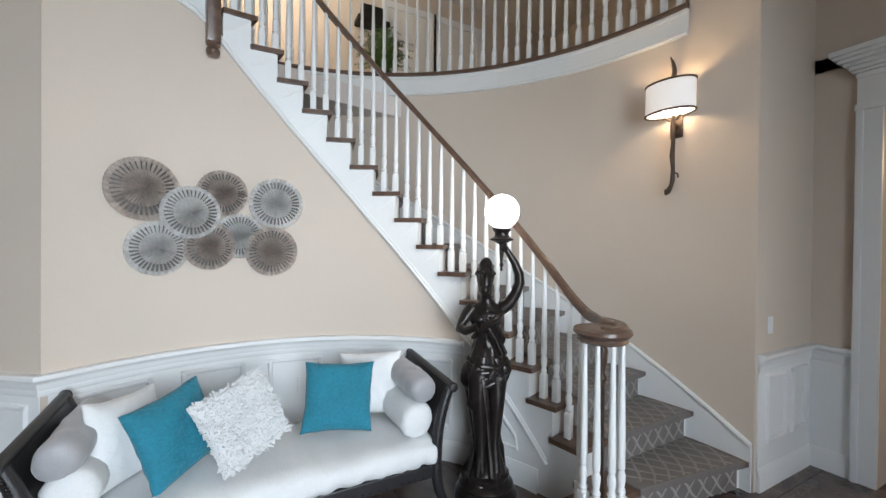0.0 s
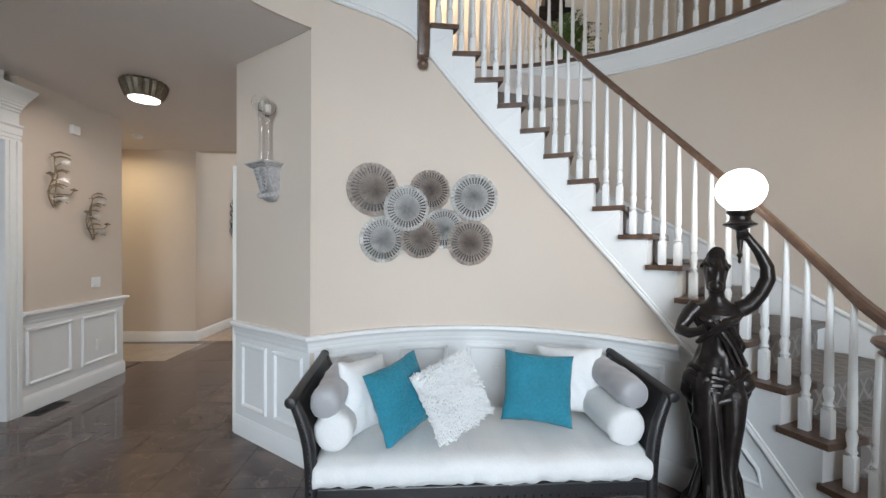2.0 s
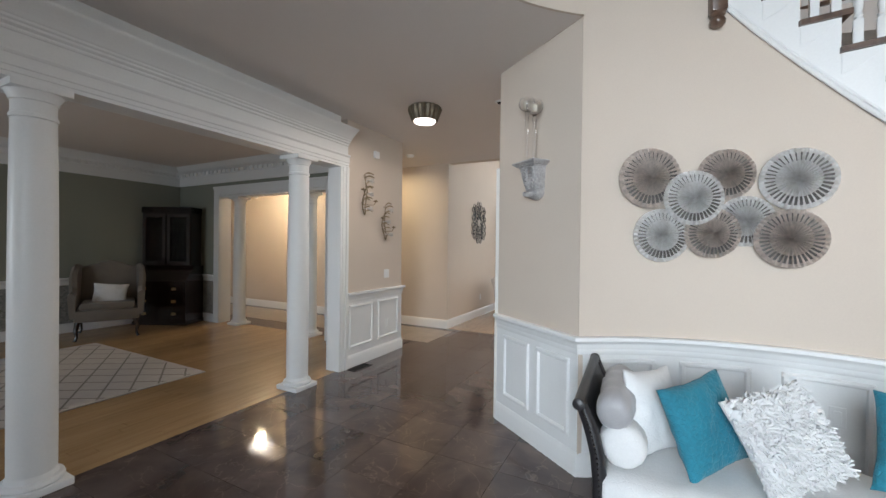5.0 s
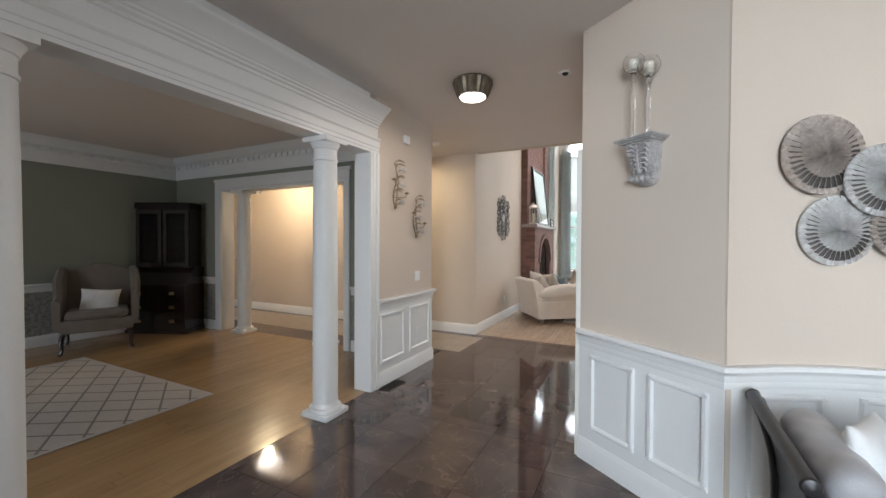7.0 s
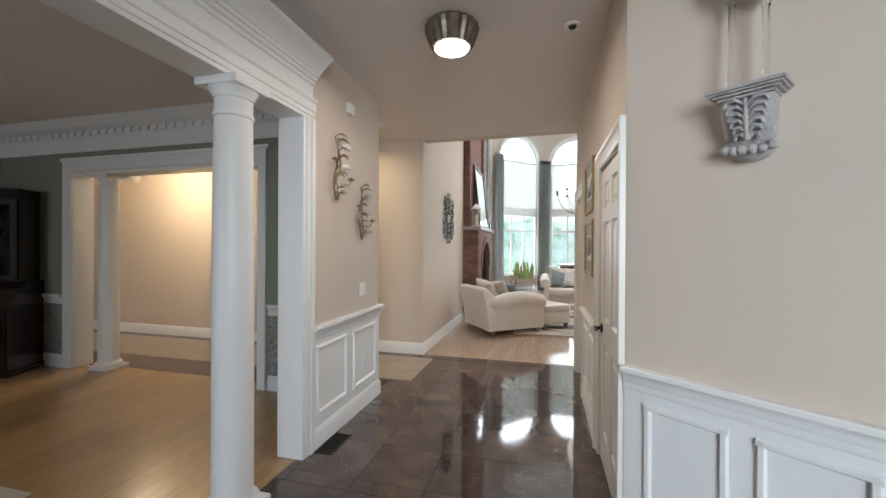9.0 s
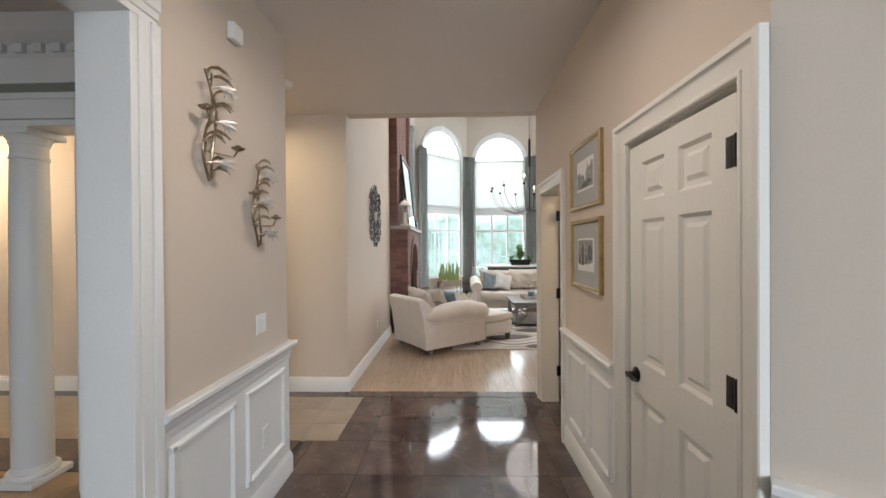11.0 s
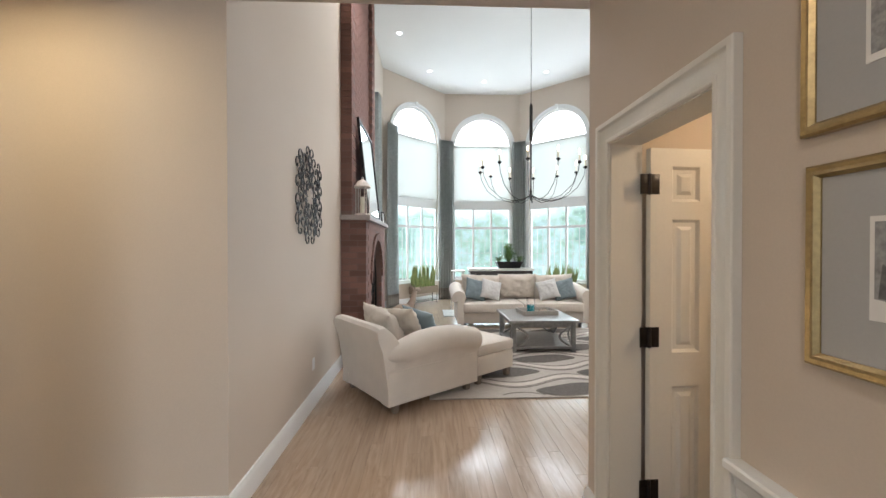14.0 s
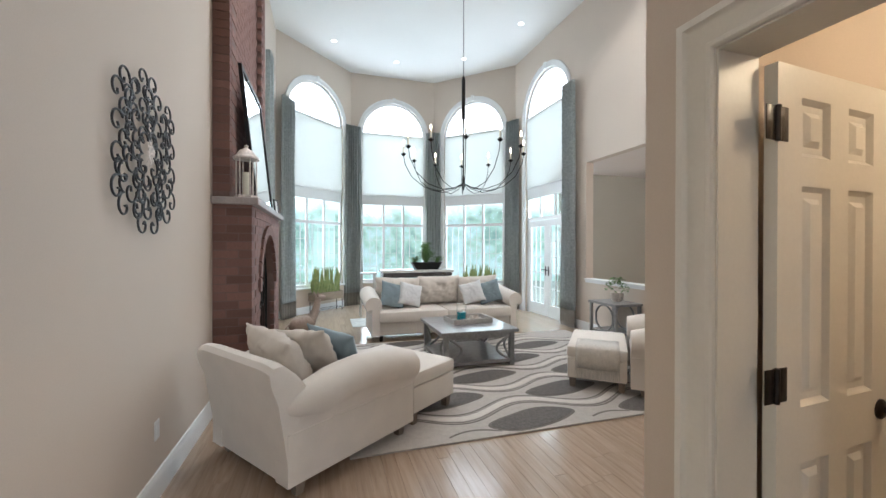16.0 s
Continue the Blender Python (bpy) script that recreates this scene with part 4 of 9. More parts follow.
# stair railing: one baluster shape, each one its own piece
def baluster_mesh(h):
    bm = B()
    s = 0.0215
    box(bm, -s, -s, 0, s, s, 0.165, bevel=0.003)
    lathe(bm, [(0.020, 0.165), (0.017, 0.178), (0.023, 0.188), (0.015, 0.205), (0.020, 0.235), (0.0225, 0.265), (0.014, 0.295), (0.019, 0.303), (0.019, 0.312), (0.0195, 0.33), (0.0185, 0.45), (0.0150, 0.65), (0.0110, h)], 10)
    return mesh_of(bm, "baluster", WHITE, True)


railing = thing("stair_railing", "curved walnut handrail on white turned balusters", "railing", pose(0, 0, 0))
bal = [baluster_mesh(h) for h in (0.86, 0.92, 0.98)]


def rail_z(a):
    return wall_angle_z(a) + 0.985


for i in range(2, 17):
    for off in (2.4, 5.4):
        a = back(i) - off
        need = rail_z(a) - i * RISE - 0.02
        ob = piece("baluster", bal[1], railing, Matrix.Translation(polar(R1 + 0.055, a, i * RISE)) @ Matrix.Rotation(radians(a), 4, "Z") @ Matrix.Diagonal((1, 1, need / 0.92, 1)))
RSEC = [(-0.032, -0.01), (-0.026, -0.028), (0.026, -0.028), (0.032, -0.01), (0.03, 0.014), (0.018, 0.028), (-0.018, 0.028), (-0.03, 0.014)]
bm = B()
rings = []
for k in range(90):
    a = 8 + (103 - 8) * k / 89
    z = rail_z(a)
    if a < 13:
        z += 0.035 * ((13 - a) / 5) ** 2
    if a > 98:
        z = rail_z(98) + 0.1 * (a - 98) / 5
    rings.append([polar(R1 + 0.055 + o, a, z + u) for o, u in RSEC])
VX, VY, VZ = 3.03, 2.47, 1.165
end = [Vector(p) for p in rings[0]]
lead = []
for k in range(10):
    f = (k + 1) / 10
    ang = radians(62 - 210 * f)
    rad = 0.15 - 0.11 * f
    c = Vector((VX + rad * math.cos(ang), VY + rad * math.sin(ang), VZ + 0.012 + 0.02 * (1 - f) ** 2))
    o = Vector((math.cos(ang), math.sin(ang), 0))
    lead.append([c + o * s + Vector((0, 0, u)) for s, u in RSEC])
loft(bm, lead[::-1] + rings)
part("handrail", bm, WALNUT, railing, "walnut handrail", True)
bm = B()
lathe(bm, [(0.0, -0.05), (0.112, -0.048), (0.126, -0.035), (0.118, -0.022), (0.132, -0.012), (0.145, 0.004), (0.14, 0.02), (0.10, 0.028), (0.0, 0.03)], 40, pose(VX, VY, VZ))
part("volute", bm, WALNUT, railing, "round walnut volute cap", True)
bm = B()
lathe(bm, [(0.03, 0.201), (0.03, 0.28), (0.016, 0.31), (0.024, 0.36), (0.016, 0.42), (0.014, 0.7), (0.018, 0.86), (0.015, 0.90), (0.028, 0.93), (0.016, 0.96), (0.026, 1.02), (0.03, 1.07), (0.018, 1.12)], 18, pose(VX, VY, 0))
part("newel", bm, WALNUT, railing, "turned walnut newel", True)
for k in range(6):
    a = radians(125 + 42 * k)
    piece("baluster", bal[1], railing, Matrix.Translation((VX + 0.10 * math.cos(a), VY + 0.10 * math.sin(a), 0.201)) @ Matrix.Diagonal((1, 1, 1.0, 1)))
# starting step with its rounded end
bm = B()
lathe(bm, [(0.19, 0.0), (0.19, 0.169), (0.0, 0.169)], 32, pose(VX + 0.0, VY - 0.0, 0))
part("bullnose_riser", bm, WHITE, stair)
bm = B()
lathe(bm, [(0.215, 0.169), (0.222, 0.185), (0.215, 0.2015), (0, 0.2015)], 32, pose(VX, VY, 0))
part("bullnose_tread", bm, WALNUT, stair)
# drop post at the top of the stair
bm = B()
box(bm, -0.042, -0.042, 2.94, 0.042, 0.042, 4.6, bevel=0.007)
lathe(bm, [(0.0, 2.855), (0.026, 2.858), (0.040, 2.872), (0.043, 2.892), (0.036, 2.905), (0.030, 2.915), (0.042, 2.928), (0.042, 2.945)], 24)
bmesh.ops.transform(bm, matrix=Matrix.Translation(polar(R1 - 0.045, 99.8, 0)) @ Matrix.Rotation(radians(99.8), 4, "Z"), verts=bm.verts)
part("landing_post", bm, WALNUT, railing, "walnut landing post with a turned drop end", True)

# upper gallery: fascia, nosing and railing
gal = thing("gallery_railing", "white balusters of the curved upper gallery", "railing", pose(0, 0, 0))
bm = B()
rings = []
for k in range(61):
    a = 6.6 + (126 - 6.6) * k / 60
    rings.append([polar(R2 - o, a, 3.17 + u) for o, u in ((0, 0.03), (0.03, 0.03), (0.034, 0.045), (0.02, 0.058), (0.02, 0.19), (0.03, 0.2), (0.03, 0.222), (0, 0.222))])
loft(bm, rings)
structure("trim_gallery", bm, WHITE, "white curved fascia of the gallery edge", "trim", True)
bm = B()
loft(bm, [[polar(R2 + o, 6.6 + 119.4 * k / 60, z) for o, z in ((-0.055, 3.392), (0.10, 3.392), (0.10, 3.424), (-0.055, 3.424))] for k in range(61)])
part("nosing", bm, WALNUT, gal, "walnut nosing")
for k in range(45):
    a = 8.0 + k * 2.35
    piece("baluster", bal[1], gal, Matrix.Translation(polar(R2 + 0.02, a, 3.424)) @ Matrix.Rotation(radians(a), 4, "Z"))
bm = B()
loft(bm, [[polar(R2 + 0.02 + o, 6.6 + 106 * k / 50, 3.424 + 0.93 + u) for o, u in RSEC] for k in range(51)])
part("handrail", bm, WALNUT, gal, "walnut handrail", True)

# ---------------------------------------------------------------- soft things
def pillow_bm(w, h, t, seed=0, n=26, pinch=0.08, lumps=0.014):
    """A stuffed cushion with pointed corners: local x across, z up, y thickness."""
    rnd = random.Random(seed)
    off = Vector((rnd.uniform(0, 50), rnd.uniform(0, 50), rnd.uniform(0, 50)))
    bm = B()
    grids = []
    for side in (-1, 1):
        g = []
        for i in range(n + 1):
            row = []
            for j in range(n + 1):
                u, v = 2 * i / n - 1, 2 * j / n - 1
                x = u * w / 2 * (1 - pinch * (1 - v * v) * u * u)
                z = v * h / 2 * (1 - pinch * (1 - u * u) * v * v)
                full = (max(0, 1 - abs(u) ** 2.6) * max(0, 1 - abs(v) ** 2.6)) ** 0.55
                q = Vector((x, side * (t / 2 * full + 0.006), z))
                q.y += lumps * noise.noise(q * 9 + off) * full
                fold = 1 - abs(noise.noise(Vector((q.x * 13, q.z * 13, side * 3.0)) + off))
                q.y += side * lumps * 0.9 * (fold ** 4 - 0.4) * full ** 0.5
                q.x += 0.4 * lumps * noise.noise(q * 14 - off)
                q.z += 0.4 * lumps * noise.noise(q * 14 + off * 2)
                row.append(bm.verts.new(q))
            g.append(row)
        grids.append(g)
    for s, g in enumerate(grids):
        for i in range(n):
            for j in range(n):
                f = (g[i][j], g[i + 1][j], g[i + 1][j + 1], g[i][j + 1])
                bm.faces.new(f if s == 0 else f[::-1])
    edge = [(i, 0) for i in range(n)] + [(n, j) for j in range(n)] + [(n - i, n) for i in range(n)] + [(0, n - j) for j in range(n)]
    for k in range(len(edge)):
        a, b = edge[k], edge[(k + 1) % len(edge)]
        bm.faces.new((grids[0][a[0]][a[1]], grids[1][a[0]][a[1]], grids[1][b[0]][b[1]], grids[0][b[0]][b[1]]))
    return bm


def pillow(label, w, h, t, mat, m, seed, group="", fringe=False, lumps=0.014):
    ob = part("pillow", pillow_bm(w, h, t, seed, lumps=lumps), mat, None, smooth="all", m=m)
    tagged(ob, label, "pillow", group)
    if fringe:
        rnd = random.Random(seed)
        bm = B()
        for k in range(1500):
            u, v = rnd.uniform(-1, 1), rnd.uniform(-1, 1)
            full = (max(0, 1 - abs(u) ** 2.6) * max(0, 1 - abs(v) ** 2.6)) ** 0.55
            p = Vector((u * w / 2, -(t / 2 * full + 0.004), v * h / 2))
            d = Vector((rnd.uniform(-1, 1), -0.55, rnd.uniform(-1.2, 0.7))).normalized()
            le = rnd.uniform(0.018, 0.034)
            side = d.cross(Vector((0, 1, 0))).normalized() * 0.004
            q = p + d * le
            vs = [bm.verts.new(c) for c in (p - side, p + side, q + side * 0.9, q - side * 0.9)]
            up = Vector((0, -0.005, 0.002))
            ws = [bm.verts.new(c.co + up) for c in vs]
            bm.faces.new(vs)
            bm.faces.new(ws[::-1])
            for a in range(4):
                bm.faces.new((vs[a], vs[(a + 1) % 4], ws[(a + 1) % 4], ws[a]))
        tagged(part("shag", bm, mat, ob), "shaggy white ribbon pile", kind="stuff")
    return ob


def bolster(label, p, q, r, mat, seed):
    p, q = Vector(p), Vector(q)
    d = q - p
    le = d.length
    bm = B()
    prof = [(0.0, -0.012), (r * 0.35, -0.014), (r * 0.75, -0.006), (r * 0.93, 0.012), (r * 0.99, 0.035)] + [(r * (1 + 0.02 * math.sin(k * 1.3)), 0.06 + (le - 0.12) * k / 16) for k in range(17)] + [(r * 0.99, le - 0.035), (r * 0.93, le - 0.012), (r * 0.75, le + 0.006), (r * 0.35, le + 0.014), (0, le + 0.012)]
    lathe(bm, prof, 40)
    for v in bm.verts:
        out = Vector((v.co.x, v.co.y, 0))
        if out.length > 0.01:
            twist_z = v.co.z * 16 + 2.5 * math.atan2(v.co.y, v.co.x)
            v.co += out.normalized() * (0.009 * noise.noise(v.co * 8 + Vector((seed, 0, 0))) + 0.005 * noise.noise(Vector((twist_z, v.co.x * 12, seed))))
    m = Matrix.Translation(p) @ d.to_track_quat("Z", "Y").to_matrix().to_4x4()
    ob = part("bolster", bm, mat, None, smooth=True, m=m)
    return tagged(ob, label, "cushion", "bolsters on the daybed")


# daybed along the round wall
DX0, DX1, DF, DB = 0.65, 2.46, 3.19, 3.80
day = thing("daybed", "black daybed with scrolled ends and a white mattress", "daybed", pose(0, 0, 0))


def arm_section(side):
    """Curve of a scrolled end, bottom to top, as (x, z)."""
    x = DX0 if side < 0 else DX1
    pts = [(0.0, 0.20), (-0.004, 0.30), (0.0, 0.40), (0.012, 0.50), (0.033, 0.58), (0.060, 0.65), (0.085, 0.70), (0.10, 0.732)]
    return [(x + side * o * 0.85, z) for o, z in pts]


for side in (-1, 1):
    sec = arm_section(side)
    bm = B()
    th = 0.026
    ring = [(x, z) for x, z in sec] + [(x - side * th, z) for x, z in sec[::-1]]
    loft(bm, [[(x, y, z + 0.05 * (y - DF) / (DB - DF)) for x, z in ring] for y in (DF, DF + 0.2, DF + 0.4, DB)])
    part("end_panel", bm, BLACKLEATHER, day, smooth=True)
    for y, s in ((DF - 0.012, 0), (DB, 0.05)):
        bm = B()
        foot = [(sec[0][0] + side * 0.07, 0.0), (sec[0][0] + side * 0.045, 0.05), (sec[0][0] + side * 0.015, 0.12)]
        tube(bm, [(x - side * 0.012, y, z + (s if z > 0.2 else 0)) for x, z in foot + sec], [0.020, 0.022, 0.026] + [0.028] * 5 + [0.026, 0.024, 0.024], 12, flat=1.2)
        part("end_stile", bm, BLACKLEATHER, day, smooth=True)
        if y < 3.3:
            bm = B()
            bmesh.ops.create_uvsphere(bm, u_segments=8, v_segments=6, radius=0.0065)
            nail = mesh_of(bm, "nailhead", BRONZE, True)
            path = [Vector((x - side * 0.012, y - 0.033, z)) for x, z in sec]
            for a, b in zip(path, path[1:]):
                for f in (0.0, 0.25, 0.5, 0.75):
                    piece("nailhead", nail, day, Matrix.Translation(a.lerp(b, f)))
    bm = B()
    x, z = sec[-1]
    tube(bm, [(x - side * 0.004, DF - 0.04, z + 0.006), (x - side * 0.004, DB + 0.03, z + 0.056)], 0.027, 14)
    part("scroll_rail", bm, BLACKLEATHER, day, smooth=True)
    for yy, zz in ((DF - 0.045, 0.006), (DB + 0.035, 0.056)):
        bm = B()
        lathe(bm, [(0, -0.008), (0.026, -0.006), (0.03, 0.0), (0.026, 0.008), (0.012, 0.012), (0, 0.014)], 16, Matrix.Translation((x - side * 0.004, yy, z + zz)) @ Matrix.Rotation(radians(90), 4, "X"))
        part("rosette", bm, BLACKLEATHER, day, smooth=True)
bm = B()
box(bm, DX0, DF - 0.02, 0.205, DX1, DF + 0.015, 0.285, bevel=0.006)
part("front_rail", bm, BLACKLEATHER, day)
bm = B()
box(bm, DX0, DB - 0.015, 0.205, DX1, DB + 0.02, 0.285, bevel=0.006)
part("back_rail", bm, BLACKLEATHER, day)
for k in range(38):
    piece("nailhead", nail, day, pose(DX0 + 0.06 + k * (DX1 - DX0 - 0.12) / 37, DF - 0.021, 0.222))
bm = B()
nx = 96
rings = []
for k in range(nx + 1):
    x = DX0 + 0.028 + (DX1 - DX0 - 0.056) * k / nx
    sec = [(DF - 0.035, 0.30), (DF - 0.052, 0.335), (DF - 0.05, 0.385), (DF - 0.025, 0.418), (DF + 0.06, 0.428), (DF + 0.3, 0.432), (DB - 0.05, 0.425), (DB - 0.005, 0.40), (DB - 0.005, 0.287), (DF + 0.02, 0.287)]
    ring = []
    for y, z in sec:
        q = Vector((x, y, z))
        w = 0.018 if z > 0.29 else 0
        ring.append((x, y + w * (noise.noise(q * 16) + 0.5 * noise.noise(q * 38)), z + w * (0.8 * noise.noise(q * 11 + Vector((9, 3, 1))) + 0.35 * noise.noise(q * 34))))
    rings.append(ring)
loft(bm, rings)
part("mattress", bm, WHITECLOTH, day, "white quilted mattress cover", "all")
bolster("white cotton bolster against the daybed end", (0.755, 3.23, 0.535), (0.765, 3.74, 0.54), 0.106, WHITECLOTH, 1)
bolster("grey satin bolster against the daybed end", (0.72, 3.23, 0.69), (0.725, 3.74, 0.715), 0.088, GREYSATIN, 2)
bolster("white cotton bolster against the daybed end", (2.345, 3.23, 0.535), (2.335, 3.74, 0.54), 0.106, WHITECLOTH, 3)
bolster("grey satin bolster against the daybed end", (2.39, 3.25, 0.71), (2.38, 3.74, 0.735), 0.088, GREYSATIN, 4)
PG = "pillows on the daybed"
pillow("white cotton pillow leaning on the daybed end", 0.42, 0.42, 0.13, WHITECLOTH, pose(0.885, 3.55, 0.63, -14, 6, 60), 11, PG)
pillow("teal embroidered pillow on the daybed", 0.42, 0.42, 0.13, TEAL, pose(1.105, 3.46, 0.640, -20, -8, 49), 12, PG)
pillow("shaggy white pillow on the daybed", 0.40, 0.40, 0.12, WHITECLOTH, pose(1.395, 3.45, 0.648, -26, -14, 33), 13, PG, True)
pillow("teal embroidered pillow on the daybed", 0.43, 0.42, 0.13, TEAL, pose(1.94, 3.55, 0.648, -18, 4, -10), 14, PG)
pillow("white cotton pillow leaning on the daybed end", 0.42, 0.42, 0.13, WHITECLOTH, pose(2.19, 3.67, 0.655, -12, -3, -22), 15, PG)

# ---------------------------------------------------------------- statue with its globe lamp
def blob_rings(spec, segs=40):
    """Smooth rings from (z, cx, cy, rx, ry, fold); folds run aslant like hanging cloth."""
    out = []
    for (z0, *a), (z1, *b) in zip(spec, spec[1:]):
        for step in range(4):
            f = step / 4
            z = z0 + (z1 - z0) * f
            cx, cy, rx, ry, fold = [p + (q - p) * f for p, q in zip(a, b)]
            ring = []
            for k in range(segs):
                t = 2 * math.pi * k / segs
                w = 1 + fold * (0.6 * math.sin(t * 6 + z * 11) + 0.5 * math.sin(t * 9 - z * 17 + 1) + 0.35 * math.sin(t * 3 + z * 26))
                ring.append((cx + rx * w * math.cos(t), cy + ry * w * math.sin(t), z))
            out.append(ring)
    return out


bm = B()
lathe(bm, [(0.20, 0.0), (0.20, 0.03), (0.18, 0.05), (0.165, 0.07), (0.175, 0.09), (0.16, 0.11), (0.14, 0.12), (0.145, 0.15), (0.12, 0.165), (0, 0.168)], 36)
loft(bm, blob_rings([(0.12, 0, 0, 0.150, 0.145, 0.08), (0.17, 0, 0, 0.128, 0.122, 0.12), (0.22, 0.01, 0.008, 0.102, 0.100, 0.16), (0.30, 0.012, 0.014, 0.078, 0.082, 0.17), (0.38, 0.008, 0.016, 0.074, 0.080, 0.16), (0.46, 0.0, 0.016, 0.084, 0.084, 0.14),
                     (0.54, -0.008, 0.010, 0.102, 0.094, 0.12), (0.60, -0.012, 0.0, 0.120, 0.108, 0.12), (0.63, -0.012, -0.004, 0.136, 0.124, 0.14), (0.69, -0.008, -0.004, 0.138, 0.124, 0.15), (0.75, 0.0, 0, 0.132, 0.116, 0.13),
                     (0.80, 0.0, 0, 0.116, 0.102, 0.08), (0.86, -0.002, 0, 0.090, 0.080, 0.09), (0.92, -0.006, 0, 0.074, 0.066, 0.07), (0.99, -0.01, -0.002, 0.080, 0.070, 0.10), (1.06, -0.012, -0.006, 0.094, 0.078, 0.10),
                     (1.11, -0.01, -0.008, 0.100, 0.078, 0.06), (1.15, -0.006, -0.004, 0.108, 0.076, 0.02), (1.185, 0, 0, 0.112, 0.062, 0), (1.215, 0, 0, 0.10, 0.052, 0), (1.238, -0.004, 0, 0.054, 0.044, 0),
                     (1.262, -0.008, -0.004, 0.036, 0.036, 0), (1.29, -0.012, -0.01, 0.036, 0.040, 0), (1.31, -0.016, -0.018, 0.044, 0.054, 0), (1.345, -0.018, -0.016, 0.046, 0.058, 0), (1.385, -0.018, -0.008, 0.052, 0.060, 0.05),
                     (1.42, -0.017, 0.0, 0.057, 0.062, 0.13), (1.45, -0.016, 0.004, 0.050, 0.054, 0.14), (1.47, -0.016, 0.0, 0.042, 0.044, 0.08), (1.485, -0.014, -0.004, 0.040, 0.040, 0.12), (1.50, -0.012, -0.006, 0.036, 0.034, 0.08), (1.516, -0.012, -0.006, 0.028, 0.027, 0.05), (1.526, -0.012, -0.006, 0.016, 0.016, 0), (1.531, -0.012, -0.006, 0.002, 0.002, 0)]))
tube(bm, [(-0.03, -0.055, 0.80), (-0.052, -0.075, 0.66), (-0.056, -0.085, 0.56), (-0.050, -0.086, 0.50), (-0.040, -0.068, 0.40), (-0.034, -0.060, 0.30), (-0.03, -0.085, 0.18)], [0.05, 0.066, 0.056, 0.048, 0.044, 0.034, 0.032], 16)
tube(bm, [(0.045, -0.05, 0.80), (0.060, -0.062, 0.64), (0.060, -0.070, 0.52), (0.052, -0.060, 0.42), (0.05, -0.045, 0.31), (0.062, -0.095, 0.19)], [0.05, 0.062, 0.050, 0.044, 0.034, 0.030], 16)
for bx, by, bz, br in ((-0.050, -0.050, 1.095, 0.044), (0.034, -0.052, 1.10, 0.044), (-0.018, -0.060, 1.325, 0.034), (-0.018, -0.076, 1.335, 0.010), (-0.105, -0.02, 0.70, 0.062), (0.10, -0.02, 0.72, 0.058), (-0.07, -0.085, 0.52, 0.05)):
    bmesh.ops.create_icosphere(bm, subdivisions=2, radius=br, matrix=pose(bx, by, bz))
for q in range(7):
    a = 0.5 + q * 0.75
    tube(bm, [(0.095 * math.cos(a), 0.085 * math.sin(a), 0.80), (0.135 * math.cos(a + 0.3), 0.122 * math.sin(a + 0.3), 0.66), (0.098 * math.cos(a + 0.5), 0.092 * math.sin(a + 0.5), 0.48), (0.076 * math.cos(a + 0.75), 0.080 * math.sin(a + 0.75), 0.30), (0.118 * math.cos(a + 0.8), 0.12 * math.sin(a + 0.8), 0.17)], [0.010, 0.022, 0.018, 0.015, 0.022], 8)
for q in range(10):
    a = 2 * math.pi * q / 10
    bmesh.ops.create_icosphere(bm, subdivisions=1, radius=0.016, matrix=pose(-0.017 + 0.055 * math.cos(a), 0.002 + 0.058 * math.sin(a), 1.425 + 0.012 * math.sin(2 * a)))
for q in range(4):
    tube(bm, [(-0.12, -0.05 - 0.006 * q, 0.79 - 0.035 * q), (-0.03, -0.118 - 0.004 * q, 0.755 - 0.045 * q), (0.06, -0.105, 0.74 - 0.03 * q), (0.125, -0.03, 0.79 - 0.02 * q)], [0.010, 0.016, 0.014, 0.010], 8)
tube(bm, [(0.10, -0.02, 1.17), (0.06, -0.085, 1.12), (0.0, -0.112, 1.06), (-0.06, -0.095, 0.99), (-0.09, -0.03, 0.93)], [0.014, 0.018, 0.02, 0.018, 0.012], 8)
for q in range(5):
    a = -2.3 + 0.33 * q
    tube(bm, [(0.10 * math.cos(a), 0.085 * math.sin(a), 1.15 - 0.02 * q), (0.118 * math.cos(a + 0.5), 0.098 * math.sin(a + 0.5), 1.05 - 0.03 * q), (0.095 * math.cos(a + 1.0), 0.084 * math.sin(a + 1.0), 0.95 - 0.02 * q), (0.12 * math.cos(a + 1.3), 0.108 * math.sin(a + 1.3), 0.82)], [0.006, 0.011, 0.010, 0.007], 7)
# proportions of the draped body: high waist and hips
for v in bm.verts:
    v.co.z = float(np.interp(v.co.z, (0.17, 0.30, 0.50, 0.69, 0.92, 1.10, 1.215), (0.17, 0.345, 0.60, 0.80, 1.01, 1.145, 1.215))) if 0.17 < v.co.z < 1.215 else v.co.z
for q in range(3):
    w = 0.030 - 0.009 * q
    tube(bm, [(-0.014 + w * math.cos(a), -0.034 - 0.006 * q, 1.492 + w * math.sin(a)) for a in [k * math.pi / 6 for k in range(12)]], 0.007, 6, True)
tube(bm, [(0.09, 0.0, 1.205), (0.135, -0.005, 1.235), (0.175, -0.01, 1.30), (0.20, -0.015, 1.37), (0.195, -0.02, 1.43), (0.165, -0.02, 1.50), (0.125, -0.02, 1.565), (0.10, -0.02, 1.595)], [0.044, 0.039, 0.034, 0.033, 0.030, 0.025, 0.019, 0.023], 12)
tube(bm, [(-0.095, 0.0, 1.205), (-0.13, -0.01, 1.165), (-0.158, -0.03, 1.115), (-0.17, -0.05, 1.075), (-0.135, -0.10, 1.07), (-0.095, -0.125, 1.09), (-0.065, -0.13, 1.105)], [0.044, 0.040, 0.034, 0.031, 0.027, 0.021, 0.025], 12)
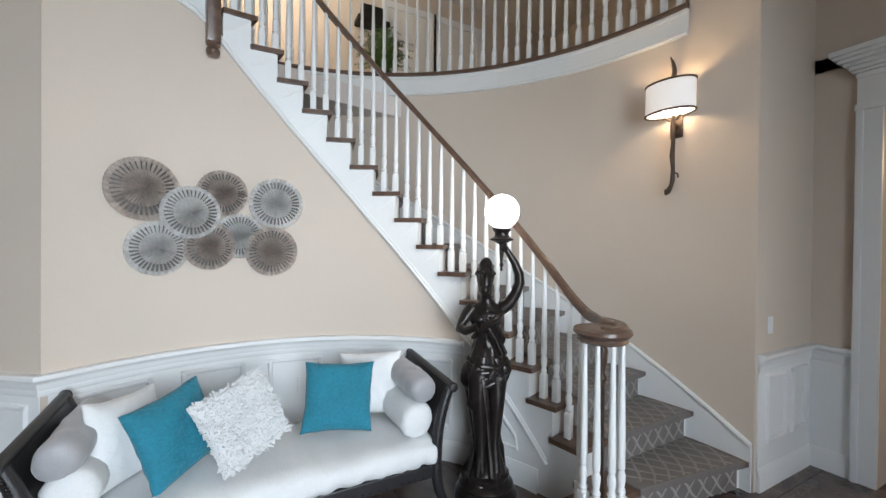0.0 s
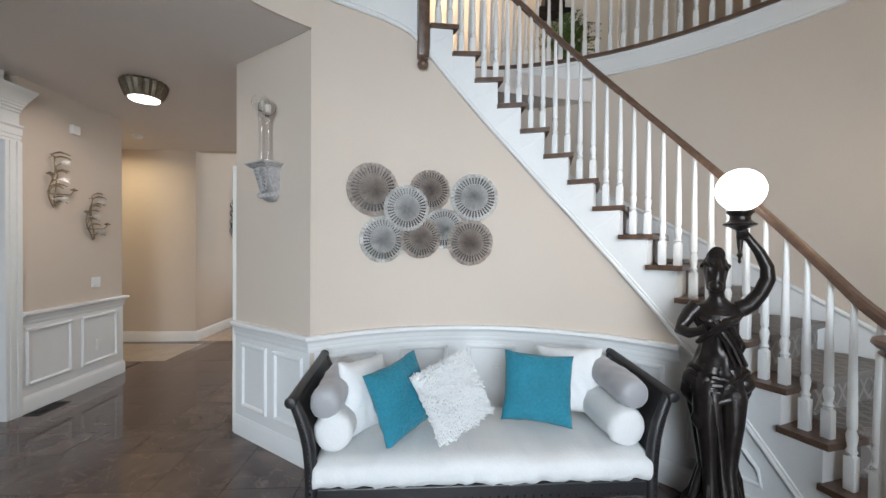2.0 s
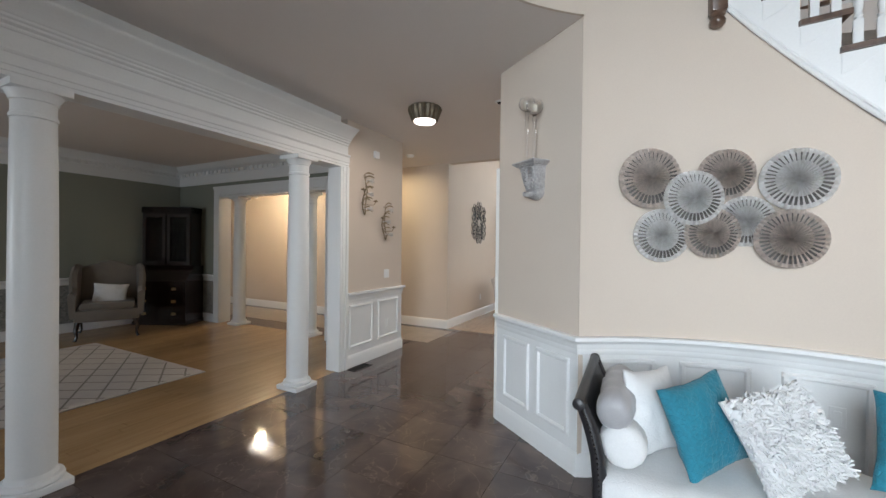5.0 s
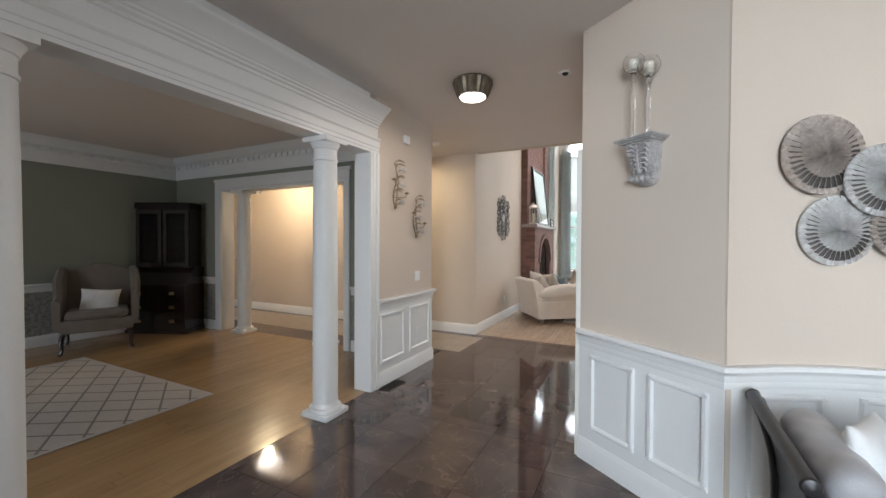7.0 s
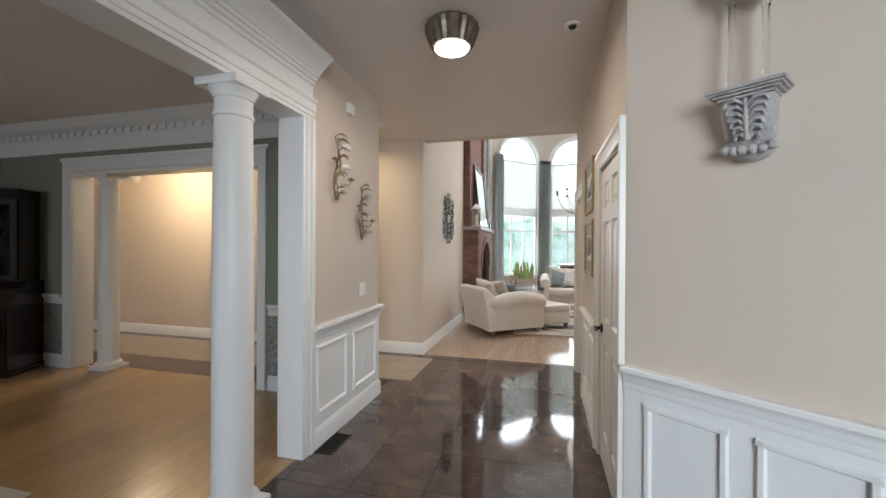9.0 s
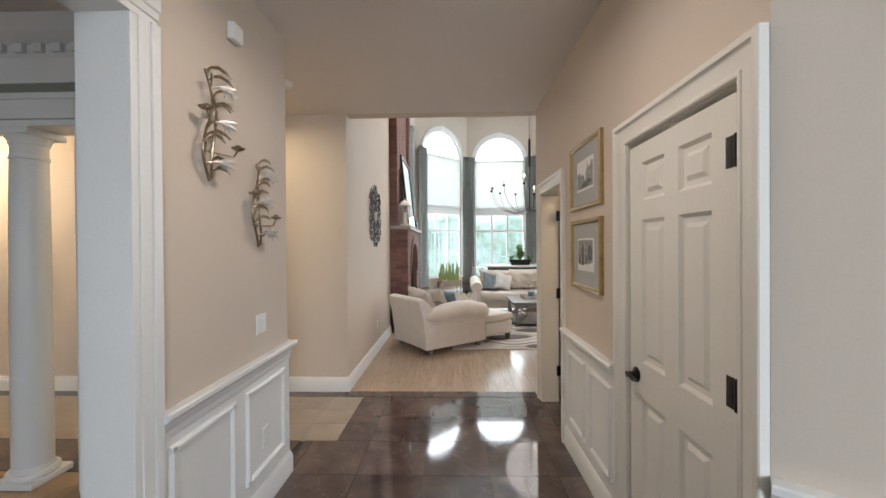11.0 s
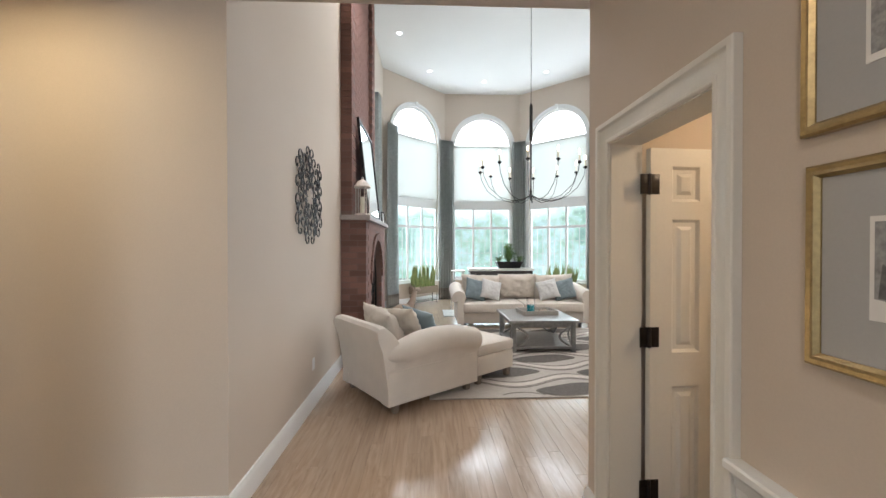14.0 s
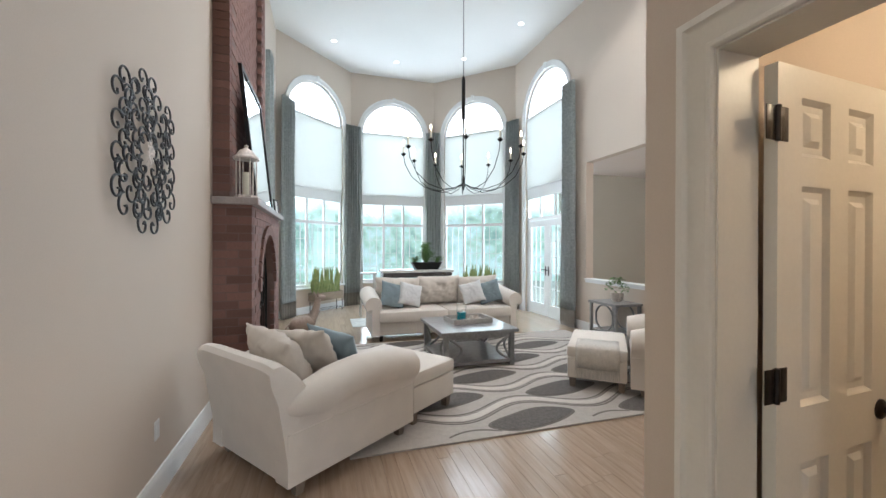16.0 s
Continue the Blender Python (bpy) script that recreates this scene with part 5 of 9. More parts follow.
for q in range(4):
    tube(bm, [(0.075, -0.035 + 0.012 * q, 1.57 + 0.012 * q), (0.095, -0.052 + 0.004 * q, 1.575 + 0.012 * q), (0.115, -0.035, 1.578 + 0.012 * q)], 0.008, 6)
bm.normal_update()
for v in bm.verts:
    if 0.12 < v.co.z < 1.2:
        v.co += v.normal * (0.007 * noise.noise(v.co * 17) + 0.005 * abs(noise.noise(Vector((v.co.x * 30, v.co.y * 30, v.co.z * 11)))))
SM = pose(2.80, 3.17, 0, 0, 0, -34)
ob = part("statue", bm, BRONZE, None, smooth=True, m=SM)
tagged(ob, "dark bronze draped statue raising a globe lamp", "statue")
lampt = thing("globe_lamp", "glowing white globe lamp held up by a bronze statue", "lamp", SM)
bm = B()
lathe(bm, [(0.0, 1.44), (0.008, 1.45), (0.006, 1.47), (0.014, 1.485), (0.007, 1.50), (0.012, 1.53), (0.016, 1.58), (0.014, 1.61), (0.032, 1.622), (0.052, 1.632), (0.073, 1.640), (0.075, 1.648), (0.058, 1.656), (0.046, 1.668), (0.044, 1.685), (0.052, 1.698), (0.06, 1.705), (0.06, 1.715), (0.0, 1.72)], 24, pose(0.084, -0.02, 0))
part("torch_stem", bm, BRONZE, lampt, "dark bronze torch and cup", True)
bm = B()
bmesh.ops.create_uvsphere(bm, u_segments=32, v_segments=20, radius=0.109, matrix=pose(0.084, -0.02, 1.822))
GLOBE = glowing("lit_opal_globe", (1, 0.96, 0.9), 7)
gl = part("globe", bm, GLOBE, lampt, "lit opal glass globe", True)
gl.visible_shadow = False

# ---------------------------------------------------------------- metal discs on the round wall
# grey of the shade inside the disc slots
SLOT_SHADE = material("disc_slot_shade", (0.13, 0.12, 0.112), 0.7, 0.1, 0.2, 14, 60, 0.05)


def disc(label, a, z, r, mat, lift, tilt=0):
    ob = thing("wall_disc", label, "wall art", Matrix.Translation(polar(R1 - 0.012 - lift, a, z)) @ Matrix.Rotation(radians(a - 90), 4, "Z") @ Matrix.Rotation(radians(90), 4, "X") @ Matrix.Rotation(radians(tilt), 4, "Z"), "metal discs on the wall")
    bm = B()
    n = 36
    r0, r1, r2 = r * 0.22, r * 0.58, r * 0.85
    prof = lambda q: 0.020 * (1 - (q / r) ** 2) + 0.004
    def v(q, k, dz=0.0):
        t = 2 * math.pi * (k + (0.06 if k % 1 else 0)) / n
        return bm.verts.new((q * math.cos(t), q * math.sin(t), prof(q) + dz))
    top = bm.verts.new((0, 0, prof(0) + 0.004))
    inner = [v(r1, k * 0.5, 0.009 if k % 2 == 0 else -0.007) for k in range(2 * n)]
    mids = [v(r0, k * 0.5, 0.009 if k % 2 == 0 else -0.007) for k in range(2 * n)]
    outer = [v(r2, k * 0.5, 0.009 if k % 2 == 0 else -0.007) for k in range(2 * n)]
    rim = [v(r * 0.92, k * 0.5, 0.006 if k % 2 == 0 else -0.005) for k in range(2 * n)]
    rim2 = [v(r * 0.985, k * 0.5, 0.005 if k % 2 == 0 else -0.003) for k in range(2 * n)]
    rim3 = [v(r, k * 0.5, -0.006) for k in range(2 * n)]
    m2 = 2 * n
    for k in range(m2):
        j = (k + 1) % m2
        bm.faces.new((top, mids[k], mids[j]))
        bm.faces.new((mids[k], inner[k], inner[j], mids[j]))
        if k % 2 == 0:
            bm.faces.new((inner[k], outer[k], outer[j], inner[j]))
        bm.faces.new((outer[k], rim[k], rim[j], outer[j]))
        bm.faces.new((rim[k], rim2[k], rim2[j], rim[j]))
        bm.faces.new((rim2[k], rim3[k], rim3[j], rim2[j]))
    bmesh.ops.solidify(bm, geom=bm.faces[:], thickness=0.003)
    part("plate", bm, mat, ob)
    # extra sheet behind the plate, its dark colour stands for shade in the slots
    bm = B()
    lathe(bm, [(0.0, 0.0065), (r * 0.5, 0.0035), (r * 0.88, -0.004), (r * 0.88, -0.006), (0.0, 0.004)], 40)
    part("slot_shade_sheet", bm, SLOT_SHADE, ob, "added dark sheet giving the slots their shade")
    bm = B()
    lathe(bm, [(0.012, -lift + 0.0), (0.012, 0.018)], 10)
    part("standoff", bm, PEWTER, ob)


for a, z, r, mat, lift, word in ((112.6, 1.93, 0.192, PEWTER, 0.03, "weathered grey"), (97.6, 1.945, 0.155, PEWTER, 0.02, "weathered grey"), (85.9, 1.893, 0.180, SILVER, 0.03, "pale silver"), (94, 1.655, 0.155, SILVER, 0.008, "pale silver"),
                                 (110, 1.566, 0.170, SILVER, 0.02, "pale silver"), (100.2, 1.582, 0.155, PEWTER, 0.035, "weathered grey"), (86.9, 1.548, 0.173, PEWTER, 0.035, "weathered grey"), (104.1, 1.80, 0.170, SILVER, 0.06, "pale silver")):
    disc(word + " pierced metal disc on the curved wall", a, z, r, mat, lift, a * 3)

# ---------------------------------------------------------------- corbel with candle glasses on the slanted wall
ux = Vector((BX - HX, BY - CORNER_Y, 0)).normalized()
ny_ = Vector((ux.y, -ux.x, 0))
def slant(s, out, z):
    p = Vector((HX, CORNER_Y, 0)) + ux * s + ny_ * out
    return Matrix(((ux.x, -ny_.x, 0, p.x), (ux.y, -ny_.y, 0, p.y), (0, 0, 1, z), (0, 0, 0, 1)))
PLASTER = material("pale_grey_plaster", (0.44, 0.42, 0.41), 0.6, 0, 0.2, 16, 60, 0.15)
cor = thing("corbel_shelf", "pale grey carved plaster corbel shelf", "shelf", slant(0.51, 0.0, 2.108))
bm = B()
for k, (w, d, za, zb) in enumerate(((0.125, 0.150, -0.014, 0.0), (0.116, 0.141, -0.022, -0.014), (0.104, 0.128, -0.031, -0.022), (0.090, 0.112, -0.042, -0.031))):
    box(bm, -w, -d, za, w, 0.0, zb, bevel=0.003)
part("shelf_board", bm, PLASTER, cor)
bm = B()
rings = []
for k in range(17):
    f = k / 16
    z = -0.040 - 0.190 * f
    dep = 0.100 - 0.040 * f + 0.010 * math.sin(f * 5.0)
    w = 0.084 - 0.012 * f
    rings.append([(-w, 0.0, z), (-w, -dep * 0.92, z), (-w * 0.8, -dep, z), (-w * 0.3, -dep * 0.95, z), (0, -dep * 0.90, z), (w * 0.3, -dep * 0.95, z), (w * 0.8, -dep, z), (w, -dep * 0.92, z), (w, 0.0, z)])
loft(bm, rings)
part("scroll_bracket", bm, PLASTER, cor, smooth=True)
for k in range(6):
    bm = B()
    bmesh.ops.create_uvsphere(bm, u_segments=14, v_segments=9, radius=0.019, matrix=pose(-0.075 + 0.030 * k, -0.078 + 0.006 * abs(k - 2.5), -0.228 - (0.010 if 0 < k < 5 else 0.0)))
    part("bead", bm, PLASTER, cor, smooth=True)
bm = B()
lathe(bm, [(0, -0.278), (0.03, -0.274), (0.055, -0.262), (0.072, -0.245), (0.078, -0.225), (0, -0.222)], 18, pose(0, -0.02, 0) @ Matrix.Diagonal((1, 0.8, 1, 1)))
part("pendant", bm, PLASTER, cor, smooth=True)
bm = B()
tube(bm, [(0, -0.106, -0.045), (0, -0.104, -0.11), (0, -0.092, -0.17), (0, -0.082, -0.20)], [0.007, 0.009, 0.007, 0.013], 8)
part("carved_stem", bm, PLASTER, cor, smooth=True)
for sx in (-1, 1):
    for q in range(6):
        bm = B()
        z0 = -0.052 - 0.026 * q
        d = 0.106 - 0.005 * q
        tip = 0.070 - 0.006 * q
        tube(bm, [(0.004 * sx, -d, z0 - 0.018), (sx * tip * 0.45, -d - 0.006, z0 + 0.004), (sx * tip * 0.85, -d - 0.002, z0 + 0.002), (sx * tip, -d + 0.004, z0 - 0.016), (sx * tip * 0.8, -d + 0.002, z0 - 0.022)], [0.006, 0.010, 0.009, 0.007, 0.003], 8, flat=0.8)
        part("carved_leaf", bm, PLASTER, cor, smooth=True)
CRYSTAL = glass("clear_glass")
WAX = material("ivory_wax", (0.78, 0.74, 0.62), 0.5)
for s, out, top in ((0.455, 0.07, 0.40), (0.565, 0.085, 0.34)):
    can = thing("candle_holder", "clear glass long-stemmed candle holder with ivory candle", "candle holder", slant(s, out, 2.1082), "candle glasses on the corbel")
    h = top
    bm = B()
    lathe(bm, [(0.034, 0), (0.034, 0.004), (0.012, 0.012), (0.010, h * 0.35), (0.012, h * 0.6), (0.010, h * 0.8), (0.018, h * 0.88), (0.010, h * 0.92), (0.016, h * 0.97), (0.012, h)], 14)
    part("stem", bm, CRYSTAL, can, smooth=True)
    bm = B()
    R = 0.060
    prof = [(R * math.sin(a), h + 0.045 - R * math.cos(a)) for a in [radians(d) for d in (12, 30, 50, 70, 90, 110, 130, 142)]]
    lathe(bm, prof + [(q * 0.96, z) for q, z in prof[::-1]], 22)
    cup = part("glass_bowl", bm, CRYSTAL, can, smooth=True)
    bm = B()
    lathe(bm, [(0.0, h + 0.004), (0.022, h + 0.004), (0.026, h + 0.02), (0.026, h + 0.06), (0.0, h + 0.062)], 16)
    part("candle", bm, WAX, can, smooth=True)

# ---------------------------------------------------------------- wall sconce on the outer stair wall
sc = thing("wall_sconce", "rustic bronze sconce with a lit white drum shade", "wall lamp", Matrix.Translation(polar(R2, 8, 0)) @ Matrix.Rotation(radians(8 - 90), 4, "Z") @ Matrix.Rotation(radians(180), 4, "Z"))
AGED = material("aged_bronze", (0.085, 0.062, 0.048), 0.5, 0.6, 0.2, 20, 60, 0.15)
SHADE = glowing("lit_linen_shade", (1.0, 0.88, 0.76), 0.36)
bm = B()
box(bm, -0.045, -0.0, 2.44, 0.045, 0.02, 2.60, bevel=0.008)
part("back_plate", bm, AGED, sc)
bm = B()
tube(bm, [(0, 0.07, 2.60), (0.003, 0.07, 2.50), (-0.004, 0.072, 2.40), (0.004, 0.07, 2.30), (-0.003, 0.068, 2.20), (0.0, 0.065, 2.12), (0.01, 0.06, 2.08), (0.035, 0.06, 2.03), (0.05, 0.06, 2.03)], [0.014, 0.018, 0.014, 0.018, 0.014, 0.017, 0.015, 0.020, 0.026], 12)
tube(bm, [(-0.01, 0.068, 2.17), (-0.035, 0.068, 2.16), (-0.04, 0.068, 2.13)], 0.007, 8)
tube(bm, [(0, 0.02, 2.52), (0, 0.07, 2.52)], 0.012, 8)
tube(bm, [(-0.06, 0.085, 2.60), (-0.03, 0.07, 2.57), (0.03, 0.07, 2.57), (0.06, 0.085, 2.60)], 0.009, 8)
part("twig_stem", bm, AGED, sc, smooth=True)
bm = B()
tube(bm, [(0, 0.07, 2.80), (0.0, 0.07, 2.87), (-0.005, 0.07, 2.94), (0.006, 0.07, 3.0), (0.025, 0.07, 3.05)], [0.016, 0.02, 0.017, 0.012, 0.004], 10)
part("horn_finial", bm, AGED, sc, smooth=True)
bm = B()
n = 32
for z0, z1 in ((2.60, 2.83),):
    rings = []
    for (sx, sy, z) in ((0.172, 0.115, z0), (0.172, 0.115, z1), (0.169, 0.112, z1), (0.169, 0.112, z0)):
        rings.append([(sx * math.cos(2 * math.pi * k / n), 0.125 + sy * math.sin(2 * math.pi * k / n), z) for k in range(n)])
    loft(bm, rings, closed=True)
shade = part("shade", bm, SHADE, sc, "white linen drum shade", True)
for z in (2.605, 2.825):
    bm = B()
    tube(bm, [(0.173 * math.cos(2 * math.pi * k / n), 0.125 + 0.116 * math.sin(2 * math.pi * k / n), z) for k in range(n)], 0.008, 8, closed=True)
    part("shade_band", bm, AGED, sc, "bronze band", True)
for sx in (-0.06, 0.06):
    bm = B()
    lathe(bm, [(0.012, 2.60), (0.012, 2.66), (0.018, 2.68), (0.016, 2.72), (0, 2.74)], 12, pose(sx, 0.085, 0))
    part("bulb", bm, GLOBE, sc, "lit bulb", True)
q = polar(R2 - 0.125, 8, 2.70)
point_lamp("sconce_bulb", q, 7, (1, 0.70, 0.38), 0.03)

# ---------------------------------------------------------------- hall ceiling lamp and small fittings
hl = thing("ceiling_lamp", "ribbed pewter flush ceiling lamp, lit", "ceiling lamp", pose(-1.28, 4.84, 0))
bm = B()
n = 40
rings = []
for r, z in ((0.165, CZ - 0.001), (0.178, CZ - 0.02), (0.172, CZ - 0.05), (0.148, CZ - 0.115), (0.132, CZ - 0.15), (0.116, CZ - 0.148)):
    rings.append([((r + (0.007 if k % 2 else -0.004)) * math.cos(2 * math.pi * k / n), (r + (0.007 if k % 2 else -0.004)) * math.sin(2 * math.pi * k / n), z) for k in range(n)])
loft(bm, rings)
part("ribbed_body", bm, material("dark_antique_brass", (0.20, 0.165, 0.115), 0.42, 0.7, 0.3, 14, 60, 0.08, tint=(0.08, 0.065, 0.05)), hl)
bm = B()
lathe(bm, [(0.118, CZ - 0.150), (0.113, CZ - 0.160), (0.08, CZ - 0.170), (0, CZ - 0.174)], 32)
DIFF = glowing("lit_frosted_glass", (1, 0.93, 0.84), 5)
part("diffuser", bm, DIFF, hl, "lit frosted glass", True).visible_shadow = False
cl = thing("corridor_lamp", "lit crystal ceiling lamp in the corridor", "ceiling lamp", pose(-6.2, 6.66, 0))
bm = B()
lathe(bm, [(0.06, CZ - 0.02), (0.06, CZ - 0.001)], 20)
tube(bm, [(0, 0, CZ - 0.02), (0, 0, 2.8)], 0.01, 8)
part("canopy", bm, PEWTER, cl)
for k in range(7):
    bm = B()
    a = 2 * math.pi * k / 6
    rr = 0.0 if k == 6 else 0.17
    bmesh.ops.create_icosphere(bm, subdivisions=2, radius=0.085, matrix=pose(rr * math.cos(a), rr * math.sin(a), 2.74))
    part("crystal", bm, DIFF, cl, "lit crystal shade").visible_shadow = False


rl = thing("recessed_light", "small lit recessed light in the corridor ceiling", "ceiling light", pose(-3.2, 6.80, CZ))
bm = B()
lathe(bm, [(0.055, -0.003), (0.08, -0.004), (0.085, 0.0)], 24)
part("trim_ring", bm, WHITE, rl, smooth=True)
bm = B()
lathe(bm, [(0.0, -0.0035), (0.054, -0.0035), (0.054, -0.001)], 20)
part("lens", bm, DIFF, rl, "lit lens")


def plate(name, label, m, gangs=1, cat="switch"):
    ob = thing(name, label, cat, m)
    w = 0.07 + 0.046 * (gangs - 1)
    bm = B()
    box(bm, -w / 2, -0.006, -0.057, w / 2, 0, 0.057, bevel=0.003)
    part("cover", bm, WHITE, ob)
    for g in range(gangs):
        bm = B()
        x = (g - (gangs - 1) / 2) * 0.046
        box(bm, x - 0.016, -0.010, -0.033, x + 0.016, -0.005, 0.033, bevel=0.002)
        part("rocker" if cat == "switch" else "socket", bm, WHITE, ob)
    return ob


mW = Matrix(((0, -1, 0, WX + 0.001), (1, 0, 0, 5.59), (0, 0, 1, 1.10), (0, 0, 0, 1)))
plate("light_switch", "white two-gang rocker switch on the stub wall", mW, 2)
plate("light_switch", "white rocker switch beside the stair foot", pose(4.55, 2.379, 1.09), 1)
plate("wall_outlet", "white outlet low on the stub wall panel", Matrix(((0, -1, 0, WX + 0.0065), (1, 0, 0, 5.62), (0, 0, 1, 0.42), (0, 0, 0, 1))), 1, "outlet")
plate("wall_outlet", "white outlet on the curved wainscot above the daybed", Matrix.Translation(polar(R1 - 0.0065, 79.5, 0.55)) @ Matrix.Rotation(radians(79.5 - 90), 4, "Z"), 1, "outlet")
plate("wall_outlet", "white outlet low on the family room wall", Matrix(((0, -1, 0, WX + 0.001), (1, 0, 0, 9.05), (0, 0, 1, 0.40), (0, 0, 0, 1))), 1, "outlet")
ch = thing("door_chime", "small white door chime box on the stub wall", "chime", Matrix(((0, -1, 0, WX), (1, 0, 0, 5.32), (0, 0, 1, 2.66), (0, 0, 0, 1))))
bm = B()
box(bm, -0.045, -0.04, -0.045, 0.045, 0, 0.045, bevel=0.008)
part("cover", bm, WHITE, ch)
sd = thing("smoke_detector", "white round smoke detector on the ceiling", "smoke detector", pose(-2.6, 6.64, CZ))
bm = B()
lathe(bm, [(0.045, -0.04), (0.055, -0.03), (0.065, -0.008), (0.065, 0.0)], 24)
part("body", bm, WHITE, sd, smooth=True)
sp = thing("ceiling_sensor", "small dark round ceiling sensor with a white ring", "sensor", pose(-0.50, 5.03, CZ))
bm = B()
lathe(bm, [(0.05, -0.008), (0.055, -0.004), (0.055, 0)], 24)
part("ring", bm, WHITE, sp, smooth=True)
bm = B()
lathe(bm, [(0, -0.022), (0.02, -0.02), (0.028, -0.008)], 18)
part("lens", bm, DARKVOID, sp, smooth=True)
ve = thing("floor_vent", "dark metal floor register by the stub wall", "vent", pose(-2.205, 4.94, 0))
bm = B()
for x0, x1, y0, y1 in ((-0.07, -0.055, -0.155, 0.155), (0.055, 0.07, -0.155, 0.155), (-0.055, 0.055, -0.155, -0.14), (-0.055, 0.055, 0.14, 0.155)):
    box(bm, x0, y0, 0, x1, y1, 0.005)
part("frame", bm, IRON, ve)
for k in range(14):
    bm = B()
    box(bm, -0.055, -0.132 + 0.02 * k, 0, 0.055, -0.122 + 0.02 * k, 0.004)
    part("slat", bm, IRON, ve)

# ---------------------------------------------------------------- silver lily sprigs on the stub wall
def sprig(label, y, z, h, seed, flip=1):
    """A bent stem with long arching leaves to one side, three lilies and two candle cups; local x along the wall, y up, z out."""
    rnd = random.Random(seed)
    ob = thing("wall_sprig", label, "wall art", Matrix(((0, 0, 1, WX + 0.006), (1, 0, 0, y), (0, 1, 0, z), (0, 0, 0, 1))), "metal lily sprigs on the wall")

    def spine(f):
        return Vector((-0.045 - 0.05 * math.sin(f * math.pi) + 0.035 * math.sin(f * 7 + seed), f * h, 0.022 + 0.03 * math.sin(f * math.pi)))
    bm = B()
    tube(bm, [spine(k / 16) for k in range(17)], [0.0072 - 0.003 * k / 16 for k in range(17)], 8)
    tube(bm, [spine(0.02) + Vector((0.015, 0, 0.004)), spine(0.15) + Vector((0.03, 0, 0.012)), spine(0.4) + Vector((0.045, 0, 0.014)), spine(0.62) + Vector((0.02, 0, 0.01)), spine(0.8) + Vector((0.004, 0, 0.0))], 0.006, 8)
    part("stem", bm, SILVERGILT, ob, smooth=True)
    for k in range(13):
        f = 0.03 + 0.95 * k / 12
        p = spine(min(f, 1.0))
        d = -1 if k % 4 == 2 else 1
        le = rnd.uniform(0.12, 0.19) if d > 0 else rnd.uniform(0.06, 0.09)
        rise = rnd.uniform(0.02, 0.05) if k < 11 else 0.03
        bm = B()
        tube(bm, [p, p + Vector((d * le * 0.10, rise * 0.8, 0.012)), p + Vector((d * le * 0.32, rise * 1.35, 0.024)), p + Vector((d * le * 0.62, rise * 1.3, 0.030)), p + Vector((d * le * 0.86, rise * 1.0, 0.028)), p + Vector((d * le, rise * rnd.uniform(0.5, 1.6), 0.022))], [0.0035, 0.006, 0.009, 0.008, 0.005, 0.001], 8, flat=0.5)
        part("leaf", bm, SILVERGILT, ob, smooth=True)
    for f, dx in ((0.14, 0.105), (0.50, 0.075), (0.84, 0.06)):
        q = spine(f)
        bm = B()
        tube(bm, [q, q + Vector((dx * 0.5, 0.012, 0.03))], [0.004, 0.006], 8)
        for p in range(6):
            a = 2 * math.pi * p / 6
            u = Vector((0.35, 0.94 * math.cos(a), 0.94 * math.sin(a)))
            tube(bm, [q + Vector((dx * 0.5, 0.012, 0.03)), q + Vector((dx * 0.5 + 0.028, 0.012, 0.036)) + u * 0.010, q + Vector((dx * 0.5 + 0.046, 0.010, 0.04)) + u * 0.024, q + Vector((dx * 0.5 + 0.050, 0.004, 0.04)) + u * 0.040], [0.006, 0.012, 0.010, 0.002], 7, flat=0.45)
        part("lily_flower", bm, PALEMETAL, ob, "pale silver lily flower", True)
    for x, f in ((0.135, 0.36), (-0.115, 0.60)):
        c = Vector((x, f * h, 0.06))
        bm = B()
        tube(bm, [spine(f - 0.12), c + Vector((-x * 0.3, -0.045, 0)), c], [0.005, 0.005, 0.004], 8)
        lathe(bm, [(0.006, -0.006), (0.026, 0.002), (0.034, 0.010), (0.030, 0.012), (0.010, 0.008), (0.013, 0.022), (0.010, 0.024), (0, 0.014)], 16, Matrix.Translation(c) @ Matrix.Rotation(radians(-90), 4, "X"))
        part("candle_cup", bm, SILVERGILT, ob, smooth=True)


SILVERGILT = material("champagne_gilt_metal", (0.37, 0.295, 0.195), 0.28, 0.9, 0.25, 18, 60, 0.06)
PALEMETAL = material("pale_pewter", (0.62, 0.60, 0.57), 0.38, 0.6, 0.15, 18, 60, 0.06)
sprig("silver-gilt metal lily sprig with candle cups", 5.12, 1.86, 0.50, 3)
sprig("silver-gilt metal lily sprig with candle cups", 5.53, 1.555, 0.47, 8)

# ---------------------------------------------------------------- framed prints on the hall wall
MAT_GREY = material("grey_picture_mount", (0.42, 0.42, 0.42), 0.9, 0, 0.02, 3, 150, 0.02)
PAPER = material("white_print_paper", (0.78, 0.77, 0.75), 0.9, 0, 0.02)
INK = material("charcoal_print_ink", (0.05, 0.05, 0.052), 0.9, 0, 0.5, 34, 90, 0.0, tint=(0.22, 0.22, 0.22))
INK_MID = material("mid_grey_print_ink", (0.13, 0.13, 0.135), 0.9, 0, 0.4, 40, 90, 0.0, tint=(0.42, 0.42, 0.42))


